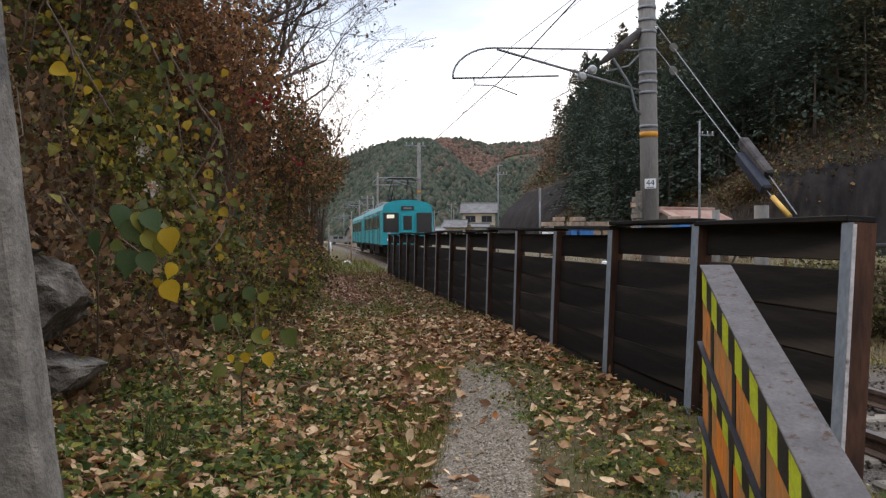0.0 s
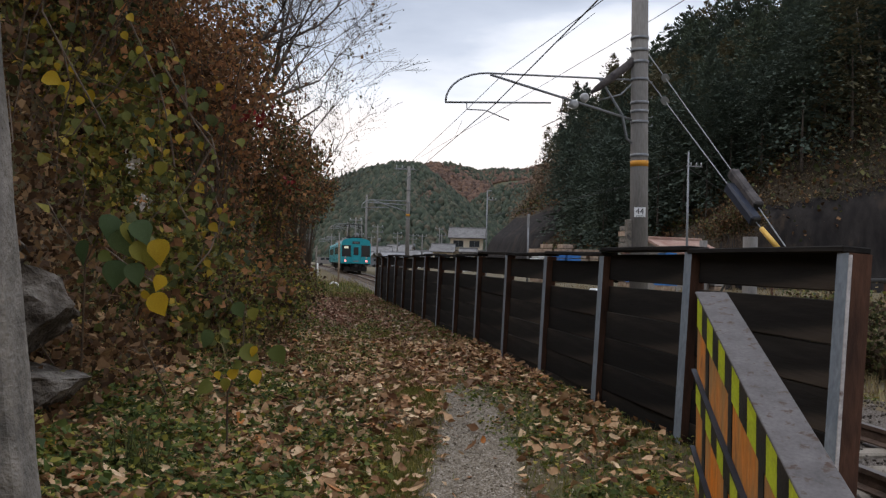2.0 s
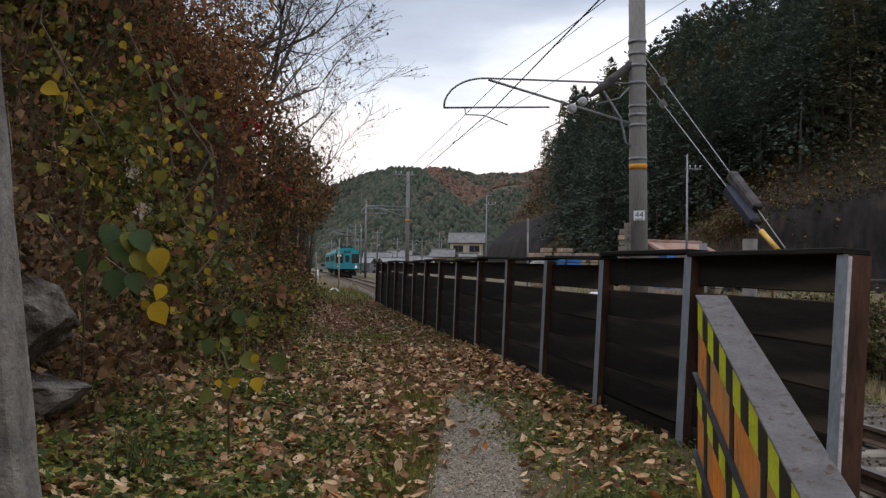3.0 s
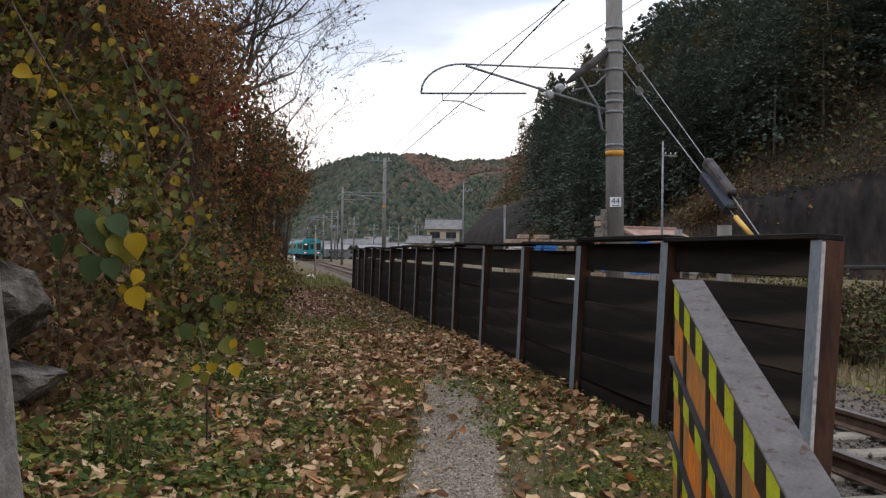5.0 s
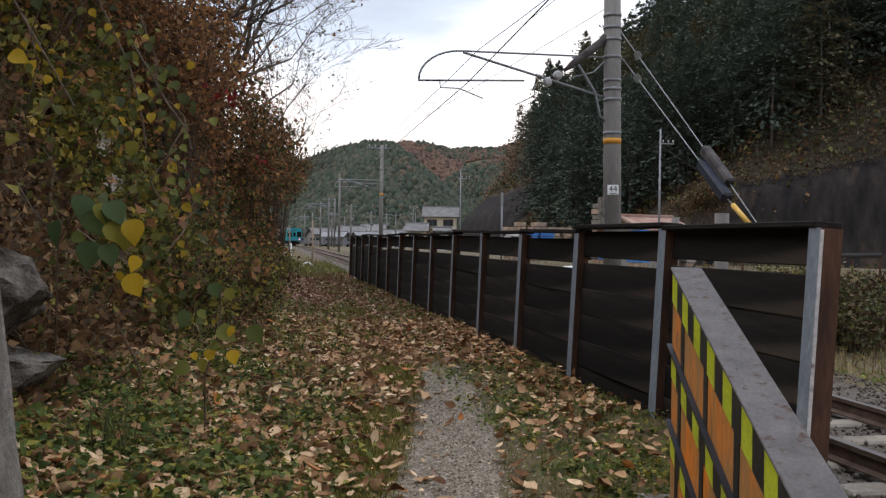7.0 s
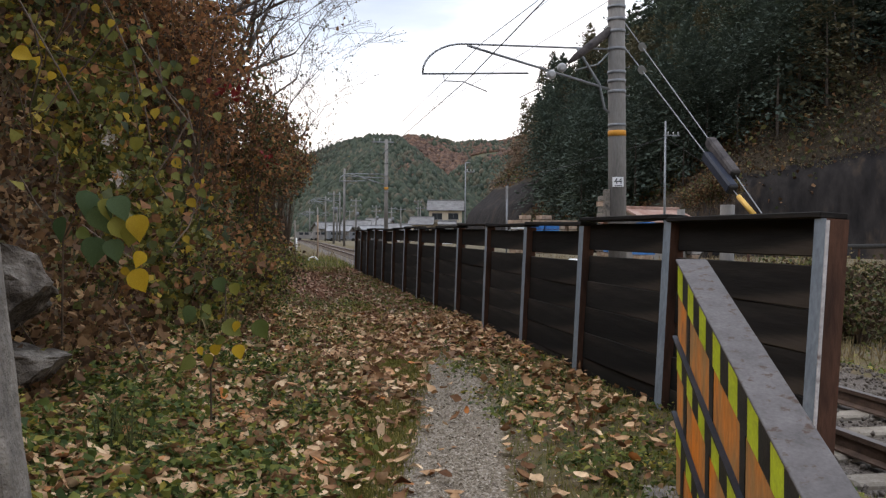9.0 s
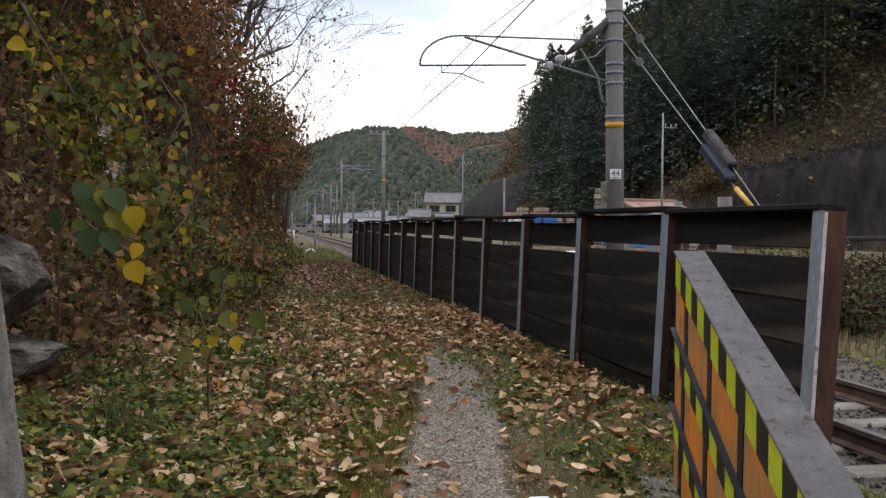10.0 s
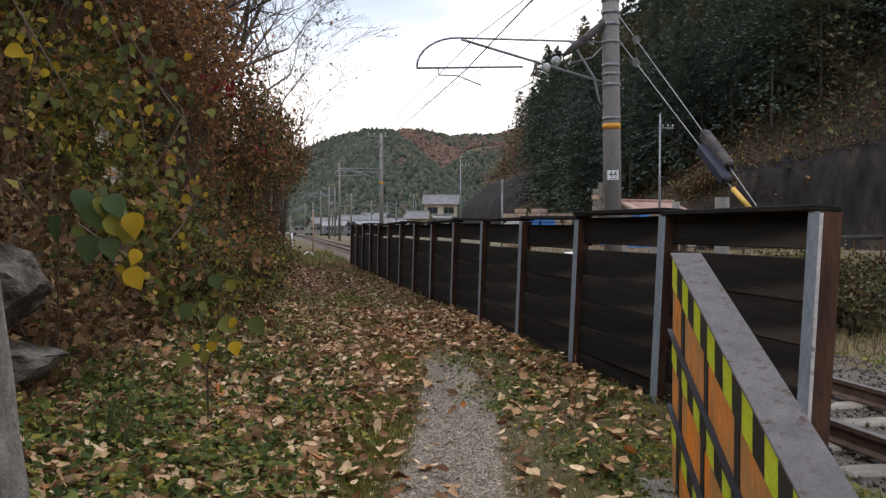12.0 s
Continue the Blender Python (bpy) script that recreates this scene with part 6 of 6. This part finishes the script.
for k, strand in enumerate([[(-1.21, 6.5, 3.05), (-1.07, 6.45, 2.76), (-0.94, 6.4, 2.48), (-0.86, 6.35, 2.19), (-0.81, 6.3, 1.91)], [(-1.03, 6.7, 2.82), (-0.87, 6.6, 2.56), (-0.7, 6.5, 2.26), (-0.56, 6.4, 2.07)], [(-0.57, 6.4, 2.07), (-0.68, 6.33, 1.84), (-0.78, 6.27, 1.67), (-0.66, 6.2, 1.47)], [(-0.94, 6.9, 2.96), (-0.82, 6.8, 2.65), (-0.78, 6.7, 2.37), (-0.59, 6.6, 2.18), (-0.52, 6.5, 1.92)], [(-1.61, 5.9, 2.85), (-1.46, 5.83, 2.59), (-1.29, 5.77, 2.3), (-1.16, 5.7, 2.08)], [(-0.64, 7.2, 1.87), (-0.53, 7.0, 1.59), (-0.6, 6.8, 1.32), (-0.7, 6.6, 1.17)]]):
    hanging_strand(strand, (26, 24, 18, 26, 10, 16)[k], 60 + k)
# two pale seed heads caught in the vines
for c in ((-1.24, 7.2, 2.0), (-1.15, 7.15, 1.7)):
    q = np.array(c) + rng.normal(size=(40, 3)) * 0.035
    leaves("seed_head", q, 0.042, leaf_material("pale_seed_head", [(0, (0.36, 0.31, 0.26)), (1, (0.54, 0.48, 0.41))], 0.8, 0.1), "pale withered seed head caught in the vines", "seed head")
# a tuft of long dark leaves
q = np.array((-0.68, 4.25, float(ground_z(-0.68, 4.25)))) + rng.normal(size=(70, 3)) * (0.06, 0.06, 0)
leaves("grass_tuft", q, 0.24, L_DARK, "tuft of long dark green strap leaves", "grass", up=1, spread=0.35, shape=BLADE * (0.32, 1.6, 1), tris=BLADE_T)
# withered creeper trailing over the rocks
q = bank_points(3200, 3.6, 6.4, -0.15, 0.9, 0.28)
leaves("rock_creeper", q, 0.062, L_DRY, "withered brown creeper trailing over the rocks", "vine")


# ---- wires ----
def wire(name, pts, r, label, sag=0.0):
    out = []
    for a, b in zip(pts, pts[1:]):
        for k in range(12):
            u = k / 12
            p = Vector(a).lerp(Vector(b), u)
            p.z -= sag * 4 * u * (1 - u)
            out.append(p)
    out.append(Vector(pts[-1]))
    ob = link_mesh(name, one_tube(out, r, 5), M_WIRE)
    return tagged(ob, label, "wire")


wire("contact_wire", [(2.9, -6, 4.75), (4.36, 18.4, 4.74), (6.1, 74.6, 4.9), (6.6, 104.5, 4.9), (6.9, 150, 4.9)], 0.011, "thin dark contact wire over the track")
wire("messenger_wire", [(5.3, -20, 5.75), (4.62, 18.4, 5.50), (6.1, 74.6, 6.35), (6.7, 104.5, 6.9), (6.9, 150, 6.6)], 0.008, "thin dark messenger wire over the track", 0.25)
wire("feeder_wire", [(12.6, 0, 9.6), (11.4, 29, 9.3), (9.6, 74.6, 9.35)], 0.012, "thin dark feeder wire between the poles")
wire("feeder_wire", [(9.2, 74.6, 9.3), (7.3, 150, 7.6)], 0.012, "thin dark feeder wire between the poles", 0.4)
for y in (8.0, 13.0, 24.0, 30.0, 37.0):
    xa = float(np.interp(y, [-6, 18.4, 74.6], [2.9, 4.36, 6.1]))
    xb = float(np.interp(y, [-20, 18.4, 74.6], [5.3, 4.62, 6.1]))
    wire("dropper_wire", [(xa, y, 4.75), (xb, y, 5.3)], 0.005, "short dropper wire between the overhead lines")
wire("telephone_line", [(60, 95, 7.6), (20.5, 41.9, 6.4)], 0.015, "thin dark line across the hillside", 0.8)
wire("telephone_line", [(20.5, 41.9, 6.4), (12.0, 57.0, 4.2)], 0.012, "thin dark line across the hillside", 0.3)


# ---- the pole's backstay with its tension springs ----
def make_backstay():
    t = thing("wire_tensioner", Matrix.Translation((7.9, 18.2, 0)), "two black spring tensioners on the pole's backstays", "tensioner")
    o = Vector((7.9, 18.2, 0))
    for k, (top, a, b, end) in enumerate((((8.2, 18.94, 6.25), (8.2, 14.92, 3.07), (8.2, 14.0, 2.36), (8.2, 13.13, 1.65)), ((8.05, 18.57, 5.58), (8.05, 14.76, 2.78), (8.05, 13.81, 2.08), (8.05, 12.97, 1.53)))):
        top, a, b, end = (Vector(p) - o for p in (top, a, b, end))
        part("stay_wire", one_tube([top, a], 0.012, 5), M_GALV, t)
        part("stay_wire", one_tube([b, end], 0.012, 5), M_GALV, t)
        d = (a - b).normalized()
        bm = bmesh.new()
        q = d.to_track_quat("Z", "X").to_matrix().to_4x4()
        box(bm, (0, 0, 0), (0.20, 0.20, (a - b).length), 0.035, Matrix.Translation((a + b) / 2) @ q)
        case = part("spring_case", bm, M_CASE if k else M_CASEWORN, t, "dark blue tensioner case" if k else "weathered grey-brown tensioner case")
        for s in (0.04, 0.96):
            bm = bmesh.new()
            box(bm, (0, 0, 0), (0.17, 0.17, 0.12), 0.02, Matrix.Translation(b.lerp(a, s)) @ q)
            part("case_band", bm, M_UNDER, case)
        u = top.lerp(a, 0.235)
        bm = bmesh.new()
        for j in range(3):
            c = u + d * 0.05 * (j - 1)
            tube(bm, [c - d * 0.02, c + d * 0.02], [0.085, 0.05], 12)
        part("insulator", bm, M_GLASSINS, t)
        if k:
            part("guard_tube", one_tube([b.lerp(end, 0.22), b.lerp(end, 0.85)], 0.045, 10), M_YELLOWTUBE, t, "yellow plastic guard tube")
    a = thing("anchor_post", pose(8.4, 14.6, -0.45), "short grey concrete anchor post", "post")
    part("shaft", one_tube([(0, 0, -0.3), (0, 0, 2.3)], 0.13, 14), M_POLE, a)
    part("stay_rod", one_tube([(0.0, 0.05, 2.2), (-0.28, 0.6, 1.2)], 0.025, 6), M_GALV, a)
    a = thing("anchor_post", pose(13.8, 27.0, -0.45), "short grey concrete anchor post", "post")
    part("shaft", one_tube([(0, 0, -0.3), (0, 0, 2.6)], 0.13, 14), M_POLE, a)


make_backstay()


# ---- poles, lamps and stakes ----
def lamp_pole(x, y, top, label, hooded=True):
    z = float(ground_z(x, y))
    p = thing("lamp_pole", pose(x, y, z), label, "lamp pole")
    part("shaft", one_tube([(0, 0, -0.3), (0, 0, top - z)], [0.075, 0.045], 10), M_GALV, p)
    part("arm", one_box((0.35, 0, top - z - 0.75), (0.9, 0.06, 0.06), 0.005), M_GALV, p)
    for k in (0.15, 0.45, 0.72):
        part("lug", one_tube([(k, 0, top - z - 0.72), (k, 0, top - z - 0.55)], 0.035, 6), M_GLASSINS, p)
    if not hooded:
        return
    part("head", one_box((0.18, 0, top - z - 0.02), (0.45, 0.14, 0.07), 0.02), M_GALV, p)


lamp_pole(20.45, 41.85, 7.25, "slim grey steel pole with a short arm", False)
lamp_pole(15.8, 68.4, 7.05, "slim grey steel lamp pole with a short arm")
m = thing("marker_post", pose(16.4, 58, float(ground_z(16.4, 58))), "slim grey post with a white box at its top", "post")
part("shaft", one_tube([(0, 0, -0.2), (0, 0, 4.6)], 0.07, 8), M_GALV, m)
part("head", one_box((0, 0, 4.50), (0.15, 0.15, 0.95), 0.03), M_PALETIN, m)


def stake(x, y, h, r, mat, label):
    ob = link_mesh("stake", one_tube([(0, 0, -0.2), (0.01, 0, h * 0.5), (0, 0.01, h)], r, 7), mat)
    ob.location = (x, y, float(ground_z(x, y)))
    tagged(ob, label, "stake", "stakes by the track")


stake(2.45, 44.0, 2.3, 0.045, M_WOODPILE, "slim pale wooden stake beside the track")
stake(1.39, 47.0, 2.1, 0.05, M_CONC, "slim grey concrete stake beside the track")
stake(0.9, 62.0, 1.0, 0.06, M_WHITE, "short white marker stake beside the track")
stake(2.2, 70.0, 1.0, 0.06, M_WHITE, "short white marker stake beside the track")
bm = bmesh.new()
tube(bm, [(0.22 * math.cos(a), 0, 0.20 * math.sin(a) - 0.02) for a in np.linspace(0, math.pi, 9)], 0.04, 7)
ob = link_mesh("pipe_hoop", bm, M_WHITE)
ob.location = (2.1, 41.5, float(ground_z(2.1, 41.5)))
tagged(ob, "small white pipe bent into a hoop", "pipe")


def utility_pole(x, y, h, arms):
    z = float(ground_z(x, y))
    p = thing("utility_pole", pose(x, y, z), "distant grey utility pole with cross-arms", "utility pole", "utility poles of the village")
    part("shaft", one_tube([(0, 0, -0.3), (0, 0, h)], [0.17, 0.1], 8), M_POLE, p)
    for k in range(arms):
        part("cross_arm", one_box((0, 0, h - 0.4 - 0.9 * k), (1.9, 0.12, 0.12)), M_GALV, p)
        for s in (-0.8, 0.0, 0.8):
            part("insulator", one_tube([(s, 0.02, h - 0.36 - 0.9 * k), (s, 0.02, h - 0.12 - 0.9 * k)], 0.07, 6), M_GLASSINS, p)
    if arms > 1:
        part("transformer", one_tube([(0.3, 0, h - 3.1), (0.3, 0, h - 2.3)], 0.24, 10), M_GALV, p)


for x, y, h, a in ((14.5, 145, 7.5, 2), (9.5, 128, 7.8, 2), (22.5, 182, 7.5, 2), (19.0, 205, 7.0, 1), (27.0, 190, 7.5, 2), (30.0, 170, 7.0, 1), (12.5, 160, 6.5, 1), (24.5, 160, 6.5, 1), (5.0, 235, 8.0, 2), (10.0, 215, 7.0, 1), (-1.5, 150, 6.5, 1), (33, 190, 9, 1)):
    utility_pole(x, y, h, a)


# ---- houses ----
def gable_roof(bm, w, d, z, rise, over=0.5, thick=0.16):
    for s in (-1, 1):
        a, b = Vector((0, 0, z + rise)), Vector((0, s * (d / 2 + over), z - over * rise / (d / 2)))
        n = Vector((0, s * rise, d / 2)).normalized() * thick
        vs = [bm.verts.new(v) for x in (-w / 2 - over, w / 2 + over) for v in (a + Vector((x, 0, 0)), b + Vector((x, 0, 0)), b + n + Vector((x, 0, 0)), a + n + Vector((x, 0, 0)))]
        for f in ((0, 1, 2, 3), (7, 6, 5, 4), (0, 4, 5, 1), (1, 5, 6, 2), (2, 6, 7, 3), (3, 7, 4, 0)):
            bm.faces.new([vs[i] for i in f])
    bmesh.ops.recalc_face_normals(bm, faces=bm.faces[:])
    return bm


def house(x, y, w, d, h, rise, wall, roof, yaw, label, windows=3, storeys=1, name="house", cat="house"):
    z = min(float(ground_z(x, y)), 0.2)
    t = thing(name, pose(x, y, z, 0, 0, yaw), label, cat, "buildings of the village")
    bm = bmesh.new()
    box(bm, (0, 0, h / 2 - 0.2), (w, d, h + 0.4))
    for s in (-1, 1):
        vs = [bm.verts.new((s * w / 2, -d / 2, h)), bm.verts.new((s * w / 2, d / 2, h)), bm.verts.new((s * w / 2, 0, h + rise))]
        bm.faces.new(vs)
    part("wall", bm, wall, t)
    part("roof", gable_roof(bmesh.new(), w, d, h + 0.02, rise), roof, t)
    part("ridge_cap", one_box((0, 0, h + rise + 0.2), (w + 1.0, 0.35, 0.22), 0.04), roof, t)
    for fl in range(storeys):
        zz = h - 1.25 - 2.7 * fl
        for k in range(windows):
            xx = (k + 0.5) / windows * w - w / 2
            win = part("window", one_box((xx, -d / 2 - 0.02, zz), (w / windows * 0.62, 0.08, 1.15)), M_WINDOW, t)
            part("frame", one_box((xx, -d / 2 - 0.075, zz), (0.07, 0.05, 1.15)), M_GALV, win)
            part("sill", one_box((xx, -d / 2 - 0.08, zz - 0.62), (w / windows * 0.68, 0.14, 0.08)), M_GALV, win)
        if fl:
            part("lower_eave", one_box((0, -d / 2 - 0.45, h - 2.55), (w + 0.8, 1.1, 0.14), 0.02, Matrix.Rotation(0.0, 4, "X")), roof, t)


house(33.9, 163.5, 6.2, 6.0, 6.1, 1.7, M_PLASTER, M_TILE, -14, "two-storey cream house with a grey tiled roof", 2, 2)
house(28.7, 160.5, 3.6, 4.5, 3.3, 1.2, M_PLASTER, M_TILE, -14, "low annexe with a grey tiled roof", 2)
house(26.4, 126.5, 1.7, 2.2, 2.9, 0.3, M_WALLWHITE, M_TILE, -14, "small white shed with a shallow roof", 1, name="shed", cat="shed")
house(28.1, 134.0, 1.9, 2.4, 3.0, 0.5, M_PLASTER, M_TILE, -14, "small cream shed beside the house", 1, name="shed", cat="shed")
house(12.95, 196, 5.0, 5, 2.5, 1.2, M_WALLGREY, M_TILE, 16, "low grey building with a tiled roof", 3)
house(14.67, 178, 4.2, 5, 2.0, 0.9, M_WALLGREY, M_PALETIN, -20, "low shed under a pale tin roof", 2)
house(20.68, 205, 6.0, 6, 3.0, 1.4, M_WALLWHITE, M_TILE, -9, "low pale house with a grey tiled roof", 3)
house(20.43, 172, 4.6, 5, 2.1, 0.8, M_WALLGREY, M_PALETIN, 10, "low shed under a pale tin roof", 2)
house(27.4, 215, 6.0, 6, 3.6, 1.5, M_PLASTER, M_TILE, -26, "cream house with a grey tiled roof", 3)
house(27.99, 188, 5.2, 5, 2.5, 1.0, M_WALLGREY, M_TILE, -12, "low brown-grey building with a tiled roof", 3)
house(27.19, 166, 3.6, 4, 2.2, 0.8, M_WALLWHITE, M_PALETIN, -30, "small white building with a tin roof", 2)
house(32.69, 185, 4.4, 5, 3.0, 1.2, M_WALLGREY, M_TILE, -14, "low grey house beside the yard", 2)
house(25.2, 53.5, 4.0, 3.4, 2.65, 0.7, M_WALLGREY, M_REDROOF, 20, "small shed under a rusting red tin roof", 1, name="shed", cat="shed")


def vehicle(x, y, yaw, mat, label):
    z = float(ground_z(x, y))
    t = thing("van", pose(x, y, z, 0, 0, yaw), label, "van", "parked vehicles")
    prof = [(-2.0, 0.35), (2.0, 0.35), (2.05, 0.9), (1.35, 1.05), (0.95, 1.75), (-1.95, 1.8), (-2.0, 0.9)]
    bm = prism(bmesh.new(), prof, -0.78, 0.78)
    bmesh.ops.bevel(bm, geom=bm.edges[:], offset=0.06, segments=2, affect="EDGES")
    part("body", bm, mat, t)
    for s in (-1, 1):
        for k in (-1.0, 0.1):
            part("side_window", one_box((k, s * 0.775, 1.42), (0.85, 0.03, 0.5), 0.01), M_WINDOW, t)
        for k in (-1.25, 1.2):
            part("wheel", one_tube([(k, s * 0.62, 0.3), (k, s * 0.82, 0.3)], 0.3, 14), M_UNDER, t)
    part("windscreen", one_box((1.19, 0, 1.42), (0.03, 1.3, 0.6), 0.01, None), M_WINDOW, t)


vehicle(27.6, 71.5, 190, M_WHITE, "white van parked in the timber yard")
for x, y, a in ((10.5, 172, 5), (13.0, 165, 8), (17.5, 168, 0), (20.5, 158, 10), (7.5, 178, 3)):
    vehicle(x, y, a, M_GALV if x > 12 else M_WALLGREY, "small pale van parked by the village road")


# ---- the timber yard ----
def crate_stack(x, y, w, n, mat, label, name="pallet_stack"):
    z = float(ground_z(x, y))
    t = thing(name, pose(x, y, z, 0, 0, float(rng.uniform(-12, 12))), label, "stack", "stacks in the timber yard")
    for k in range(n + 1):
        part("layer", one_box((float(rng.normal(0, 0.05)), 0, 0.22 + 0.42 * k), (w * float(rng.uniform(0.42, 0.7)), 1.2, 0.36), 0.02), mat if k % 3 else M_WOODPILE, t)


for x, y, w, n, m_, lb in ((21.6, 72.5, 2.4, 6, M_WALLWHITE, "stack of white sheeted pallets"), (23.2, 72.0, 1.3, 6, M_BLUE, "stack of blue plastic crates"), (24.3, 71.8, 1.8, 5, M_BLUE, "stack of blue plastic crates"),
                           (24.2, 73.4, 1.6, 7, M_WOODPILE, "stack of weathered wooden pallets"), (25.4, 73.0, 1.8, 6, M_WOODPILE, "stack of weathered wooden pallets"), (26.6, 73.2, 1.6, 6, M_WOODPILE, "stack of weathered wooden pallets"),
                           (22.7, 74.0, 1.4, 7, M_WOODPILE, "stack of weathered wooden pallets"), (24.8, 59.0, 1.7, 6, M_BLUE, "stack of blue plastic crates"), (24.9, 60.8, 1.4, 10, M_CONC, "stack of pale concrete blocks"), (23.3, 50.5, 1.5, 6, M_BLUE, "stack of blue plastic crates"),
                           (27.5, 52.0, 1.5, 3, M_WALLGREY, "stack of grey blocks")):
    crate_stack(x, y, w, n, m_, lb)
c = thing("equipment_cabinet", pose(8.6, 22.2, -0.45), "white lineside equipment cabinet", "cabinet")
part("body", one_box((0, 0, 0.55), (0.95, 0.5, 1.0), 0.02), M_WHITE, c)
part("plinth", one_box((0, 0, 0.0), (1.05, 0.6, 0.2), 0.01), M_CONC, c)
part("door_gap", one_box((0, -0.252, 0.55), (0.015, 0.008, 0.9)), M_INK, c)
c = thing("guard_beam", pose(0, 0, 0), "long dark steel beam along the yard's edge", "barrier")
part("beam", one_tube([(20, 33, 0.72), (34, 42, 0.72)], 0.13, 8), M_UNDER, c)
for k in range(5):
    part("post", one_tube([(20 + 3.5 * k, 33 + 2.25 * k, -0.6), (20 + 3.5 * k, 33 + 2.25 * k, 0.75)], 0.06, 6), M_RUST, c)
# a scrap of white litter on the verge
bm = one_box((0, 0, 0.012), (0.11, 0.05, 0.02), 0.006)
ob = link_mesh("paper_scrap", bm, M_WHITE)
ob.matrix_world = pose(1.26, 3.80, float(ground_z(1.26, 3.80)) + 0.01, 4, 6, 15)
tagged(ob, "crumpled scrap of white paper on the grass", "litter")


ob = link_mesh("dead_trunk", one_tube([(45.72, 62, 12.67), (45.72, 62, 15.17), (45.06, 62, 18.82), (44.56, 62, 22.47)], [0.11, 0.09, 0.07, 0.04], 7), M_POLE)
tagged(ob, "pale bare dead trunk standing on the slope", "tree")
# ---- scrub on the right-hand slope, along its wall and by the valley road ----
def slope_scrub():
    n = 120000
    u = rng.uniform(0, 1, n)
    fx, fy = np.array([f[0] for f in FOOT], float), np.array([f[1] for f in FOOT], float)
    seg = np.concatenate([[0], np.cumsum(np.hypot(np.diff(fx), np.diff(fy)))])
    s = seg[1] + (seg[-1] - seg[1]) * u
    x = np.interp(s, seg, fx) + rng.uniform(-2, 24, n)
    y = np.interp(s, seg, fy) + rng.uniform(-4, 24, n)
    d = foot_distance(x, y)
    k = ((d > 3.0 - 2.6 * (waves(x, y, 0.5, 61) > 0.25)) & (d < 22) & (y < 66)) | ((d > 0.2) & (d < 12) & (y >= 62) & ~((d < 6.8) & (y > 109) & (y < 154)))
    x, y, d = x[k], y[k], d[k]
    p = np.stack([x, y, hill_z(x, y) + np.abs(rng.normal(0, 0.55, len(x)))], 1)
    pick = rng.uniform(0, 1, len(p))
    green = patch(x, y, 0.35, 51)
    leaves("slope_grass", p[pick > 0.45 + 0.2 * green], 0.26, L_SLOPE, "dry brown grass on the slope", "grass", shape=SCALE, tris=SCALE_T)
    leaves("slope_bracken", p[(pick <= 0.45 + 0.2 * green) & (pick > 0.22)], 0.36, L_DRY, "brown bracken on the slope", "bracken", shape=SCALE, tris=SCALE_T)
    leaves("slope_bushes", p[pick <= 0.22] + (0, 0, 0.3), 0.4, L_DARK, "low green bushes on the slope", "bushes", shape=SCALE, tris=SCALE_T)
    # the near slope above the wall, thick with dead grass and brambles
    n = 150000
    x, y = rng.uniform(30, 84, n), rng.uniform(24, 72, n)
    d = foot_distance(x, y)
    hang = waves(x, y, 0.55, 61) > 0.15
    k = (d > np.where(hang, 0.8, 2.9)) & (d < 32)
    x, y = x[k], y[k]
    p = np.stack([x, y, hill_z(x, y) + np.abs(rng.normal(0, 0.4, len(x))) * (1 + waves(x, y, 0.7, 5))], 1)
    tone = patch(x, y, 0.28, 67) + 0.25 * rng.normal(size=len(x))
    leaves("bank_bracken", p[tone < 0.55], 0.17, L_SLOPE, "rust-brown bracken above the wall", "bracken", up=1, spread=0.9, shape=SCALE, tris=SCALE_T)
    leaves("bank_straw", p[(tone >= 0.55) & (tone < 0.66)], 0.17, L_STRAW, "dead straw grass above the wall", "grass", up=1, spread=0.9, shape=SCALE, tris=SCALE_T)
    leaves("bank_brambles", p[tone >= 0.66], 0.18, L_CEDAR_DULL, "dark green brambles above the wall", "brambles", shape=SCALE, tris=SCALE_T)
    # bare autumn trees at the foot, in soft masses
    n = 130
    yy = rng.uniform(98, 200, n)
    xx = np.interp(yy, [80, 122, 150, 200], [29.5, 31, 34, 46]) + rng.uniform(7.5, 17, n)
    q = np.stack([xx, yy, hill_z(xx, yy) + 2.2], 1)
    q = np.repeat(q, 200, 0) + rng.normal(size=(n * 200, 3)) * (1.2, 1.2, 1.7)
    leaves("autumn_thicket", q, 0.36, L_THICKET, "pale brown autumn thicket on the slope", "thicket", shape=SCALE, tris=SCALE_T)


slope_scrub()


def slope_streaks():
    n = 9000
    y = rng.uniform(14, 60, n)
    x = track_x(y) + 4 + rng.uniform(0, 1, n) ** 0.7 * 26
    k = foot_distance(x, y) < -1
    p = np.stack([x[k], y[k], ground_z(x[k], y[k])], 1)
    leaves("field_grass", p, 0.30, L_STRAW, "short dry grass on the open field", "grass", up=1, spread=0.5, shape=BLADE, tris=BLADE_T)


slope_streaks()


def lineside_growth():
    n = 9000
    y = rng.uniform(5, 19, n)
    x = track_x(y) + 2.5 + rng.uniform(0, 1, n) ** 1.2 * 6
    p = np.stack([x, y, ground_z(x, y)], 1)
    tone = patch(x, y, 1.1, 71) + 0.2 * rng.normal(size=n)
    leaves("lineside_straw", p[tone > 0.45], 0.20, L_STRAW, "dead brown grass beside the ballast", "grass", up=1, spread=0.5, shape=BLADE, tris=BLADE_T)
    q = p[tone <= 0.45]
    leaves("lineside_weeds", q + (0, 0, 0.05), 0.07, L_GREEN, "green weeds beside the ballast", "weeds", up=1, spread=0.8)


lineside_growth()
motions()
